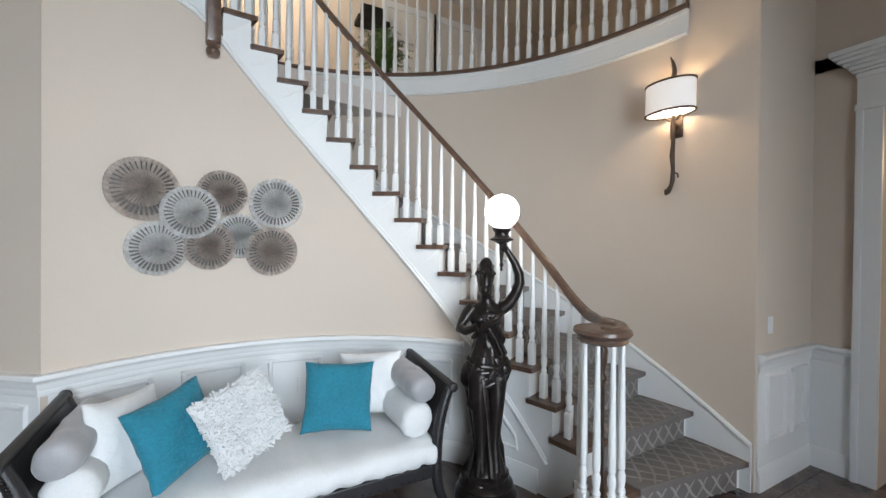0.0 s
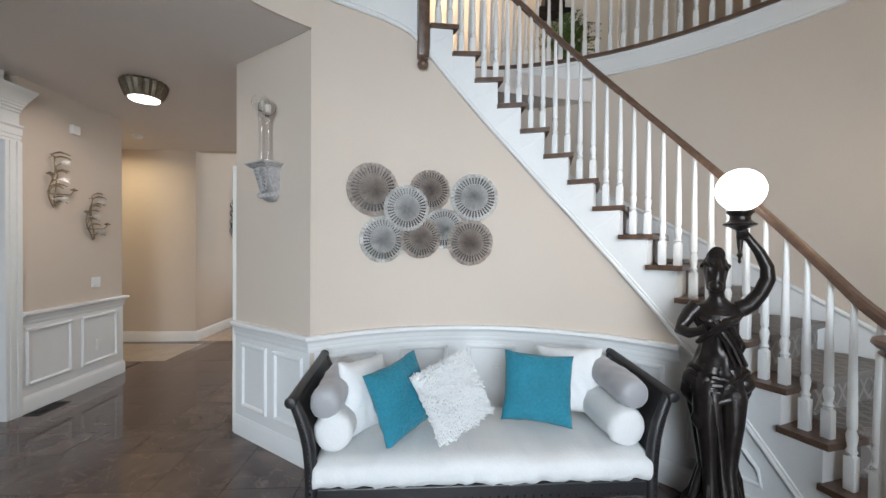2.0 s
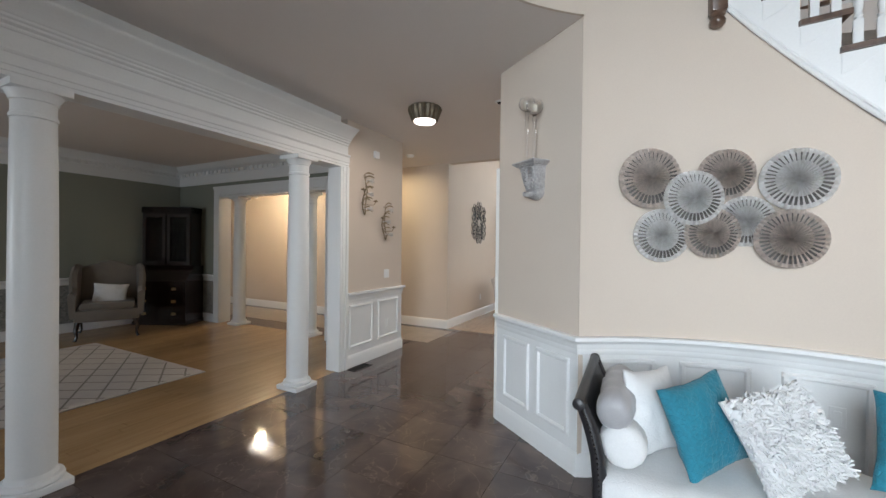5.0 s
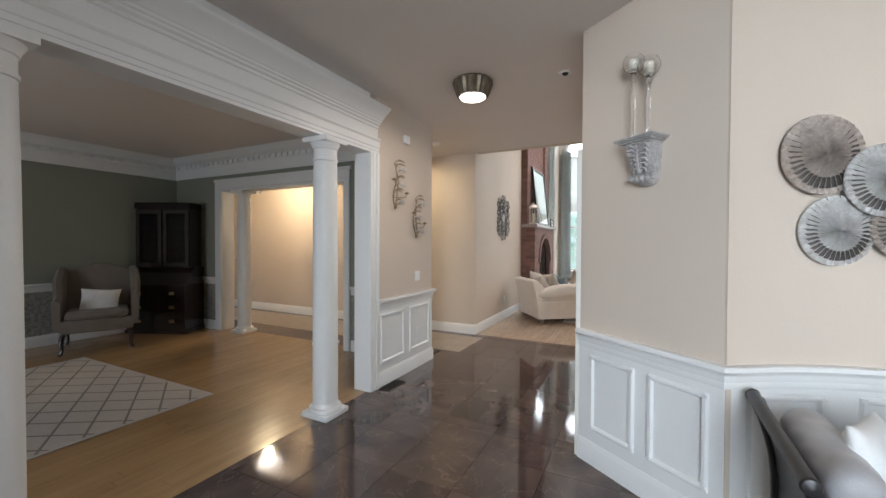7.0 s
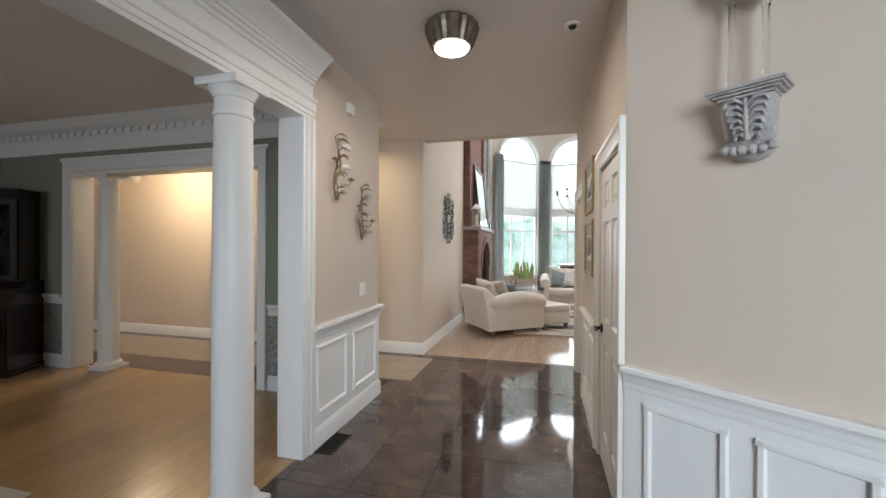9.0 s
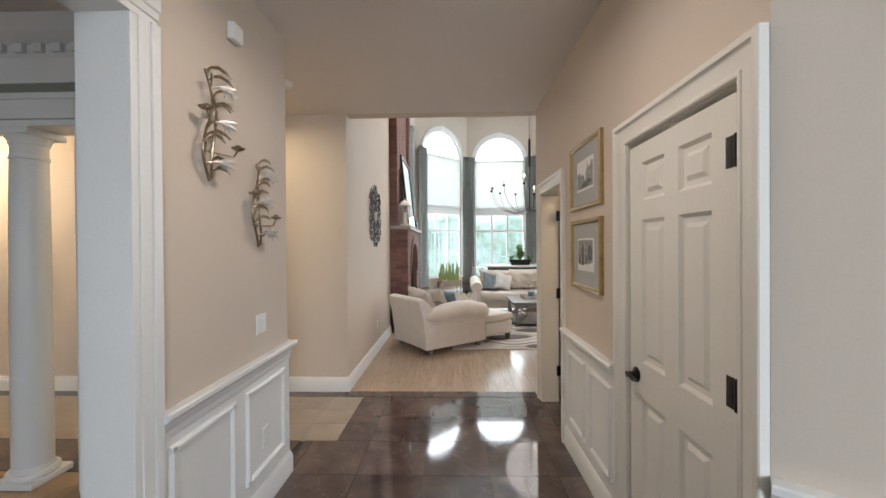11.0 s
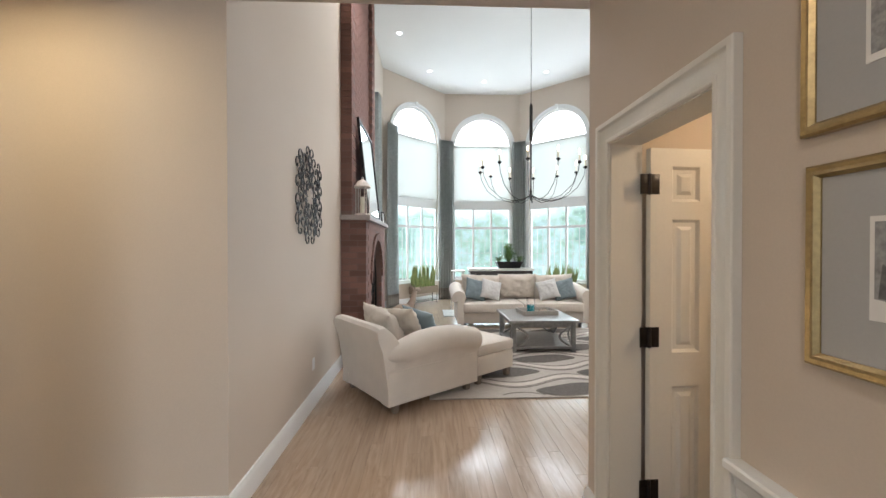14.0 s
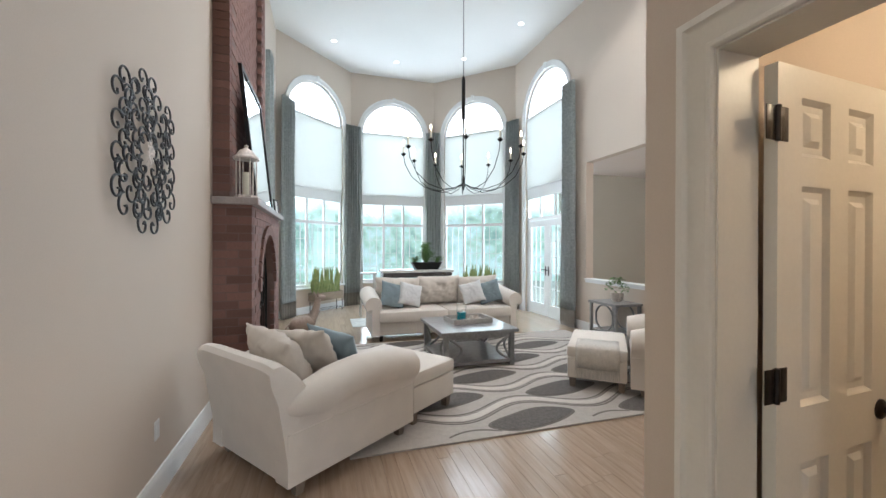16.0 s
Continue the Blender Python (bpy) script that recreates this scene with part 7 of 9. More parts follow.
# bricks: a side and the front edges as single bricks, the far front joined
bm = B()
box(bm, -0.5, -0.5, -0.5, 0.5, 0.5, 0.5)
brick_mesh = mesh_of(bm, "brick", BRICK)
CH = 0.0762
far = B()
count = 0
for row in range(77):
    z = 0.004 + CH * row
    up = z > 1.85
    if up:
        z += 0.065
    if z + CH > LZ - 0.01:
        break
    fx = FXU if up else FXF
    # side face
    xs = [WX + 0.004, fx]
    cut = WX + (0.12 if up else (0.11 if row % 2 else 0.21))
    spans = [(WX + 0.004, min(cut, fx) - 0.004), (cut + 0.004, fx)] if cut < fx - 0.03 else [(WX + 0.004, fx)]
    for a, b in spans:
        if count < 290:
            piece("brick", brick_mesh, fp, Matrix.Translation(((a + b) / 2, FA + 0.05 + 0.0, z + CH / 2)) @ Matrix.Diagonal((b - a, 0.1, CH - 0.009, 1)))
            count += 1
    # front face
    y = FA + 0.105 + (0.10 if row % 2 else 0.0)
    first = True
    while y < FB - 0.02:
        y1 = min(FB, y + 0.205)
        zc = z + CH / 2
        ym = (y + y1) / 2
        inside = abs(ym - AY) < AR + 0.02 and zc < ASP or math.hypot(ym - AY, zc - ASP) < AR + 0.13 and zc >= ASP
        if up:
            rec = FA + 0.28 < ym < FB - 0.28
            box(far, fx - (0.10 if rec else 0.05), y + 0.004, z + 0.004, fx - (0.062 if rec else 0.0), y1 - 0.004, z + CH - 0.004)
        elif not inside:
            box(far, fx - 0.05, y + 0.004, z + 0.004, fx, y1 - 0.004, z + CH - 0.004)
        y = y1
ob = part("brick_front", far, BRICK, fp)
tagged(ob, "rows of red-brown bricks", kind="stuff")

mir = thing("mirror", "large dark-framed mirror leaning over the mantel", "mirror", Matrix.Translation((FXF + 0.0, 11.18, 1.928)) @ Matrix.Rotation(radians(-6), 4, "Y"))
bm = B()
for y0, y1, z0, z1 in ((-0.62, 0.62, 0, 0.05), (-0.62, 0.62, 1.30, 1.35), (-0.62, -0.57, 0.05, 1.30), (0.57, 0.62, 0.05, 1.30)):
    box(bm, -0.035, y0, z0, 0.0, y1, z1)
part("frame", bm, IRON, mir, "thin black frame")
bm = B()
box(bm, -0.03, -0.57, 0.05, -0.012, 0.57, 1.30)
MIRROR = bpy.data.materials.new("mirror_glass")
MIRROR.use_nodes = True
_b = MIRROR.node_tree.nodes["Principled BSDF"]
_b.inputs["Metallic"].default_value, _b.inputs["Roughness"].default_value, _b.inputs["Base Color"].default_value = 1.0, 0.02, (0.9, 0.92, 0.92, 1)
part("mirror_glass", bm, MIRROR, mir, "mirror glass")
lan = thing("lantern", "tall pewter glass lantern with a white candle", "lantern", pose(FXF - 0.06, 10.34, 1.926))
for k in range(6):
    a = math.pi / 3 * k
    bm = B()
    tube(bm, [(0.085 * math.cos(a), 0.085 * math.sin(a), 0.02), (0.085 * math.cos(a), 0.085 * math.sin(a), 0.36)], 0.007, 6)
    part("post", bm, PEWTER, lan)
bm = B()
lathe(bm, [(0.105, 0), (0.105, 0.02), (0.09, 0.028), (0, 0.03)], 6)
part("base", bm, PEWTER, lan)
bm = B()
lathe(bm, [(0.11, 0.36), (0.11, 0.375), (0.085, 0.40), (0.06, 0.44), (0.03, 0.455), (0.012, 0.47), (0.02, 0.485), (0, 0.50)], 18)
part("cap", bm, PEWTER, lan, smooth=True)
bm = B()
lathe(bm, [(0.035, 0.03), (0.035, 0.24), (0, 0.245)], 16)
part("candle", bm, WAX, lan, smooth=True)
fr = thing("photo_frame", "small dark picture frame on the mantel", "picture frame", pose(FXF + 0.0, 12.2, 1.926, -6, 0, 80))
bm = B()
for x0, x1, z0, z1 in ((-0.08, 0.08, 0, 0.02), (-0.08, 0.08, 0.19, 0.21), (-0.08, -0.06, 0.02, 0.19), (0.06, 0.08, 0.02, 0.19)):
    box(bm, x0, -0.01, z0, x1, 0.01, z1)
part("frame", bm, IRON, fr)
bm = B()
box(bm, -0.06, -0.002, 0.02, 0.06, 0.004, 0.19)
part("photo", bm, PAPER, fr)

# wrought-iron scroll medallion on the family room wall
med = thing("wall_medallion", "oval wrought-iron scroll medallion on the wall", "wall art", Matrix(((0, 0, 1, WX + 0.022), (1, 0, 0, 8.89), (0, 1, 0, 1.99), (0, 0, 0, 1))))
def scroll(cx, cy, r0, a0, turn, seg=16):
    return [(cx + r0 * (1 - 0.62 * k / seg) * math.cos(a0 + turn * k / seg), cy + r0 * (1 - 0.62 * k / seg) * math.sin(a0 + turn * k / seg), 0.0) for k in range(seg + 1)]
for j in range(-5, 6):
    for i in range(-3, 4):
        cx, cy = 0.135 * (i + (0.5 if j % 2 else 0.0)), 0.078 * j
        if (cx / 0.40) ** 2 + (cy / 0.45) ** 2 > 1 or math.hypot(cx, cy) < 0.03:
            continue
        sgn = 1 if (i + j) % 2 else -1
        a0 = math.atan2(cy, cx) + 2.4 * sgn
        bm = B()
        tube(bm, [(cx + 0.004, cy, 0)] + [p for p in scroll(cx, cy, 0.066, a0, -4.9 * sgn)][::-1] + [p for p in scroll(cx + 0.118 * math.cos(a0), cy + 0.118 * math.sin(a0), 0.052, a0 + math.pi, 4.2 * sgn)], 0.0055, 6)
        part("scroll", bm, IRON, med, smooth=True)
bm = B()
for k in range(8):
    a = math.pi / 4 * k
    tube(bm, [(0, 0, 0.004), (0.035 * math.cos(a), 0.05 * math.sin(a), 0.014), (0.055 * math.cos(a), 0.08 * math.sin(a), 0.006)], [0.006, 0.013, 0.002], 6, flat=0.4)
part("centre_flower", bm, PEWTER, med, "grey metal flower", True)

# ---------------------------------------------------------------- family room furniture
def legs(parent, pts, h, mat, r=0.03):
    for x, y in pts:
        bm = B()
        lathe(bm, [(r * 0.72, 0), (r * 0.85, 0.02), (r, h * 0.8), (r * 1.1, h)], 4, pose(x, y, 0, 0, 0, 45))
        part("leg", bm, mat, parent, "tapered wooden leg")


FOOT = wood("greyed_oak", (0.24, 0.19, 0.15), (0.16, 0.12, 0.095), 0.5, (9, 9, 3))


def rolled_arm(bm, x0, x1, ya, yb, h_back, h_front, z0, out, roll=0.105):
    """An arm from the back (x0) to the front (x1): slab with a roll that leans outwards; out is +1 or -1 in y."""
    rings = []
    n = 16
    for k in range(13):
        f = k / 12
        x = x0 + (x1 - x0) * f
        ease = f * f * (3 - 2 * f)
        h = h_back + (h_front - h_back) * ease
        r = roll * (1 if f < 0.95 else 0.93)
        ring = [(x, ya, z0), (x, yb, z0), (x, yb, h - 0.16)]
        for q in range(n + 1):
            a = -0.75 + (math.pi + 1.35) * q / n
            ring.append((x, (ya + yb) / 2 + out * 0.035 + out * r * math.cos(a), h - 0.10 + r * math.sin(a)))
        ring.append((x, ya, h - 0.17))
        rings.append(ring)
    return loft(bm, rings)


def big_arm(bm, x0, x1, ya, yb, z0, out):
    """Full rolled arm with a humped top, tucked in along a welt; out is +1 or -1 in y."""
    rings = []
    top = ((0.0, 0.60), (0.12, 0.655), (0.3, 0.715), (0.5, 0.735), (0.7, 0.725), (0.88, 0.69), (1.0, 0.655))
    n = 18
    for k in range(19):
        f = k / 18
        for (fa, ha), (fb, hb) in zip(top, top[1:]):
            if fa <= f <= fb:
                h = ha + (hb - ha) * (f - fa) / (fb - fa)
        r = 0.128 * (1 if f < 0.93 else (0.97 if f < 0.98 else 0.88))
        x = x0 + (x1 - x0) * f
        grow = min(1.0, 0.5 + f * 2.6)
        r *= grow
        cy, cz = (ya + yb) / 2 + out * 0.025 * (2 * grow - 1), h - r
        ring = [(x, ya, z0), (x, yb, z0), (x, yb, 0.395)]
        for q in range(n + 1):
            a = -0.95 + (math.pi + 1.15) * q / n
            ring.append((x, cy + out * r * math.cos(a), cz + r * math.sin(a)))
        ring.append((x, ya, 0.40))
        rings.append(ring)
    return loft(bm, rings)


def chaise(m, label, group, throw=False):
    """Arm chair facing +x, with its own ottoman in front; local origin at the middle of the back, on the floor."""
    ob = thing("chaise_chair", label, "armchair", m, group)
    w = 0.47
    bm = B()
    box(bm, 0.02, -w + 0.02, 0.088, 1.0, w - 0.02, 0.30, bevel=0.015)
    part("base", bm, CREAM, ob, smooth=True)
    bm = B()
    rings = []
    for y, wing in ((-0.466, 0.03), (-0.455, 0.05), (-0.42, 0.05), (-0.38, 0.025), (-0.34, 0.0), (-0.17, 0.0), (0.0, 0.0), (0.17, 0.0), (0.34, 0.0), (0.38, 0.025), (0.42, 0.05), (0.455, 0.05), (0.466, 0.03)):
        arch = 0.815 - 0.25 * max(0.0, abs(y) - 0.36) ** 1.2 - (0.02 if abs(y) > 0.46 else 0)
        rings.append([(-0.03, y, 0.085), (-0.055, y, 0.30), (-0.10, y, 0.58), (-0.145, y, arch - 0.08), (-0.150, y, arch - 0.035), (-0.125, y, arch - 0.006), (-0.085, y, arch), (-0.045, y, arch - 0.015), (wing * 0.35, y, arch - 0.07), (0.07 + wing, y, 0.60), (0.17 + wing, y, 0.45), (0.17 + wing, y, 0.085)])
    loft(bm, rings)
    part("backrest", bm, CREAM, ob, smooth=True)
    for out in (-1, 1):
        bm = B()
        big_arm(bm, -0.045, 1.06, out * (w - 0.13), out * (w + 0.0), 0.085, out)
        part("arm", bm, CREAM, ob, smooth=True)
        bm = B()
        tube(bm, [(-0.04, out * (w + 0.004), 0.394), (0.3, out * (w + 0.004), 0.396), (0.7, out * (w + 0.004), 0.394), (1.05, out * (w + 0.004), 0.394)], 0.004, 6)
        part("welt", bm, CREAM, ob)
    bm = B()
    box(bm, 0.16, -w + 0.14, 0.30, 1.04, w - 0.14, 0.44, bevel=0.035)
    part("seat_cushion", bm, CREAM, ob, smooth=True)
    legs(ob, ((0.05, -w + 0.05), (0.05, w - 0.05), (0.94, -w + 0.05), (0.94, w - 0.05)), 0.09, FOOT, 0.045)
    ot = thing("ottoman", "cream linen ottoman pushed up to its armchair", "ottoman", m @ pose(1.36, 0, 0), group)
    bm = B()
    box(bm, -0.27, -w + 0.02, 0.12, 0.30, w - 0.02, 0.33, bevel=0.012)
    part("base", bm, CREAM, ot, smooth=True)
    bm = B()
    box(bm, -0.28, -w + 0.01, 0.332, 0.31, w - 0.01, 0.455, bevel=0.035)
    part("cushion", bm, CREAM, ot, smooth=True)
    legs(ot, ((-0.22, -w + 0.08), (-0.22, w - 0.08), (0.25, -w + 0.08), (0.25, w - 0.08)), 0.125, FOOT, 0.045)
    return ob


fwd = math.degrees(math.atan2(0.60, 0.80))
ca, sa = math.cos(radians(fwd)), math.sin(radians(fwd))
oc = Vector((-1.52 - sa * 0.42 - ca * 0.03, 8.84 + ca * 0.42 - sa * 0.03, 0))
CM = Matrix.Translation(oc) @ Matrix.Rotation(radians(fwd), 4, "Z")
chaise(CM, "cream linen armchair with rolled arms seen from behind", "matching armchairs")
TAUPE = material("taupe_linen", (0.56, 0.50, 0.43), 0.9, 0, 0.06, 8, 180, 0.15, sheen=0.2)
CG = "pillows on the armchair"
pillow("sand-coloured linen pillow on the armchair", 0.60, 0.50, 0.22, TAUPE, CM @ pose(0.20, 0.02, 0.675, 26, 6, -94), 21, CG, lumps=0.032)
pillow("sand-coloured linen pillow on the armchair", 0.54, 0.47, 0.18, TAUPE, CM @ pose(0.42, -0.02, 0.67, 24, -5, -86), 22, CG, lumps=0.028)
pillow("slate blue pillow on the armchair", 0.46, 0.44, 0.16, SLATE, CM @ pose(0.60, -0.08, 0.665, 24, 6, -82), 23, CG)
CM2 = Matrix.Translation((2.65, 9.16, 0)) @ Matrix.Rotation(radians(140), 4, "Z")
chaise(CM2, "cream linen armchair with rolled arms", "matching armchairs")
# knitted throw over the second ottoman
th = thing("throw_blanket", "pale knitted throw with fringe over the ottoman", "blanket", CM2 @ pose(1.36, 0, 0))
KNIT = material("pale_grey_knit", (0.60, 0.56, 0.50), 0.95, 0, 0.10, 30, 90, 0.4, sheen=0.3)
bm = B()
rings = []
for k in range(11):
    x = -0.20 + 0.42 * k / 10
    wv = 0.004 * math.sin(k * 1.9)
    rings.append([(x, 0.1, 0.463 + wv), (x, 0.36, 0.463 + wv), (x, 0.45, 0.459), (x, 0.478, 0.44), (x, 0.480 + wv, 0.34), (x, 0.482 - wv, 0.24), (x, 0.472, 0.24), (x, 0.468, 0.43), (x, 0.445, 0.4535), (x, 0.1, 0.4565)])
loft(bm, rings)
part("blanket", bm, KNIT, th, smooth="all")
bm = B()
for k in range(34):
    x = -0.198 + 0.0126 * k
    tube(bm, [(x, 0.478, 0.242), (x + 0.003 * math.sin(k), 0.482, 0.20), (x + 0.006 * math.sin(k * 2.1), 0.48, 0.145)], 0.0035, 5)
tagged(part("fringe", bm, KNIT, th), kind="stuff")

# sofa
sf = thing("sofa", "cream linen sofa with rolled arms and loose cushions", "sofa", pose(0.58, 13.27, 0, 0, 0, -90))
hw = 1.13
bm = B()
box(bm, 0.05, -hw + 0.02, 0.103, 0.87, hw - 0.02, 0.30, bevel=0.015)
part("base", bm, CREAM, sf, smooth=True)
bm = B()
rings = []
for k in range(15):
    f = k / 14
    y = -hw + 2 * hw * f
    hgt = 0.74 + 0.03 * math.sin(f * math.pi)
    rings.append([(0.0, y, 0.10), (-0.03, y, 0.5), (-0.03, y, hgt - 0.04), (0.03, y, hgt), (0.10, y, hgt - 0.02), (0.18, y, 0.5), (0.22, y, 0.28), (0.22, y, 0.10)])
loft(bm, rings)
part("backrest", bm, CREAM, sf, smooth=True)
for out in (-1, 1):
    bm = B()
    rolled_arm(bm, 0.0, 0.90, out * (hw - 0.02), out * (hw + 0.10), 0.76, 0.68, 0.10, out, 0.135)
    part("arm", bm, CREAM, sf, smooth=True)
for y0 in (-hw + 0.0, 0.004):
    bm = B()
    box(bm, 0.2, y0, 0.30, 0.92, y0 + hw - 0.004, 0.475, bevel=0.04)
    part("seat_cushion", bm, CREAM, sf, smooth=True)
for k in range(3):
    y = -0.73 + 0.73 * k
    part("back_cushion", pillow_bm(0.77, 0.50, 0.25, 40 + k, pinch=0.05, lumps=0.04), CREAM, sf, smooth="all", m=pose(0.27, y, 0.72 + 0.015 * (k % 2), 14, 2 - 2 * k, 90))
legs(sf, ((0.10, -hw + 0.05), (0.10, hw - 0.05), (0.80, -hw + 0.05), (0.80, hw - 0.05)), 0.105, BLACKWOOD, 0.04)
SG = "pillows on the sofa"
for x, lab, mat, w, rz, s in ((-0.27, "slate blue pillow on the sofa", SLATE, 0.44, 14, 31), (0.02, "white cotton pillow on the sofa", WHITECLOTH, 0.40, 6, 32), (1.13, "white cotton pillow on the sofa", WHITECLOTH, 0.40, -8, 33), (1.45, "slate blue pillow on the sofa", SLATE, 0.42, -14, 34)):
    pillow(lab, w, w * 0.95, 0.14, mat, pose(x, 12.73, 0.69, -18, 14 if rz > 0 else -14, rz), s, SG)

# coffee table
GREYWOOD = wood("grey_washed_wood", (0.30, 0.295, 0.29), (0.21, 0.205, 0.205), 0.28, (9, 9, 9), coat=0.25)
TC = (0.46, 11.23)
tb = thing("coffee_table", "grey-washed wooden coffee table with curved braces", "table", pose(TC[0], TC[1], 0.0))
bm = B()
box(bm, -0.50, -0.53, 0.435, 0.50, 0.53, 0.475, bevel=0.006)
part("tabletop", bm, GREYWOOD, tb)
bm = B()
box(bm, -0.43, -0.46, 0.365, 0.43, 0.46, 0.435)
part("apron", bm, GREYWOOD, tb)
bm = B()
box(bm, -0.46, -0.49, 0.06, 0.46, 0.49, 0.10, bevel=0.004)
part("shelf", bm, GREYWOOD, tb)
for sx in (-1, 1):
    for sy in (-1, 1):
        bm = B()
        box(bm, sx * 0.46, sy * 0.49, 0.012, sx * 0.40, sy * 0.43, 0.435, bevel=0.004)
        part("leg", bm, GREYWOOD, tb)
for face in range(4):
    for s in (-1, 1):
        bm = B()
        pts = []
        half = 0.40 if face % 2 == 0 else 0.43
        off = (0.46 if face % 2 == 0 else 0.43)
        for k in range(9):
            a = math.pi * k / 8
            u = s * (half - 0.02 - 0.15 * math.sin(a))
            z = 0.10 + 0.27 * k / 8
            pts.append((u, -off, z) if face == 0 else (off, u, z) if face == 1 else (u, off, z) if face == 2 else (-off, u, z))
        tube(bm, pts, 0.016, 8)
        part("curved_brace", bm, GREYWOOD, tb, smooth=True)
tr = thing("serving_tray", "whitewashed rectangular wooden tray on the coffee table", "tray", pose(TC[0] + 0.05, TC[1] + 0.08, 0.4755, 0, 0, 4))
TRAYW = wood("whitewashed_wood", (0.52, 0.50, 0.47), (0.42, 0.40, 0.37), 0.6)
bm = B()
box(bm, -0.28, -0.19, 0, 0.28, 0.19, 0.012)
part("base", bm, TRAYW, tr)
for x0, x1, y0, y1 in ((-0.28, 0.28, -0.19, -0.175), (-0.28, 0.28, 0.175, 0.19), (-0.28, -0.265, -0.175, 0.175), (0.265, 0.28, -0.175, 0.175)):
    bm = B()
    box(bm, x0, y0, 0.012, x1, y1, 0.065, bevel=0.003)
    part("side", bm, TRAYW, tr)
TEALGLASS = material("teal_candle_wax", (0.02, 0.30, 0.36), 0.2, 0, 0.05, coat=0.5)
jar = thing("candle_jar", "glass jar with a teal candle on the tray", "candle", pose(TC[0] - 0.05, TC[1] + 0.05, 0.488) @ Matrix.Scale(1.4, 4))
bm = B()
lathe(bm, [(0.0, 0), (0.046, 0), (0.046, 0.17), (0.043, 0.17), (0.043, 0.004), (0, 0.004)], 20)
part("glass_jar", bm, CRYSTAL, jar, smooth=True).visible_shadow = False
bm = B()
lathe(bm, [(0.0, 0.005), (0.042, 0.005), (0.042, 0.09), (0, 0.092)], 20)
part("wax", bm, TEALGLASS, jar, "teal candle wax", True)
SHELL = material("pale_shell", (0.62, 0.55, 0.48), 0.6, 0, 0.2, 20)
for k, (x, y, r) in enumerate(((0.08, 0.02, 0.045), (0.17, 0.09, 0.04), (0.15, -0.02, 0.035))):
    sh = thing("sea_shell", "pale sea shell on the tray", "shell", pose(TC[0] + x, TC[1] + y, 0.488, 0, 0, 50 * k), "shells on the tray")
    bm = B()
    rings = []
    for q in range(12):
        f = q / 11
        rr = r * (1 - f) + 0.003
        c = Vector((r * 1.2 * f, 0.3 * r * math.sin(f * 9), r * 0.95 * (1 - f * 0.6)))
        rings.append([(c.x + 0.2 * rr * math.sin(a), c.y + rr * math.cos(a), max(0.0, c.z + rr * 0.9 * math.sin(a))) for a in [2 * math.pi * e / 12 for e in range(12)]])
    loft(bm, rings)
    part("shell", bm, SHELL, sh, smooth=True)

# big rug with leaf-shaped ovals between wavy bands
RUG = material("ivory_wool_rug", (0.50, 0.455, 0.41), 0.95, 0, 0.10, 24, 140, 0.5, sheen=0.3)
RUG_D = material("charcoal_wool", (0.075, 0.068, 0.063), 0.95, 0, 0.15, 40, 120, 0.6, tint=(0.19, 0.17, 0.155))
RUG_M = material("taupe_wool", (0.19, 0.17, 0.15), 0.95, 0, 0.10, 20, 160, 0.35)
IVORY = material("ivory_wool_bands", (0.70, 0.655, 0.60), 0.95, 0, 0.08, 24, 120, 0.5)
rug = thing("area_rug", "ivory rug with grey leaf ovals and wavy bands", "rug", pose(0, 0, 0))
RX0, RX1, RY0, RY1 = -1.18, 2.75, 9.13, 12.35
bm = B()
box(bm, RX0, RY0, 0.001, RX1, RY1, 0.014, bevel=0.004)
part("rug_field", bm, RUG, rug)
PX, PY = 1.30, 0.56
rows = int((RY1 - RY0) / PY) + 1
line = B()
for j in range(rows):
    cy = RY0 + 0.20 + PY * j
    for i in range(5):
        cx = RX0 + PX * (i + (0.5 if j % 2 else 0.0)) + 0.25
        if not (RX0 + 0.46 < cx < RX1 - 0.46 and RY0 + 0.15 < cy < RY1 - 0.18):
            continue
        for name, mat, sx, sy, z in (("oval_border", RUG_M, 0.435, 0.168, 0.0166), ("leaf_oval", RUG_D, 0.405, 0.148, 0.0186)):
            bm = B()
            n = 40
            ring = []
            for k in range(n):
                t = 2 * math.pi * k / n
                u = math.cos(t)
                wob = 0.006 * math.sin(5 * t + i + j)
                ring.append((cx + u * sx, cy + math.sin(t) * (sy + wob) * (1 - 0.25 * abs(u) ** 3) + 0.045 * math.sin(u * 2.2)))
            lo = [bm.verts.new((x, y, 0.0135)) for x, y in ring]
            hi = [bm.verts.new((x, y, z)) for x, y in ring]
            bm.faces.new(hi)
            for k in range(n):
                bm.faces.new((lo[k], lo[(k + 1) % n], hi[(k + 1) % n], hi[k]))
            part(name, bm, mat, rug)
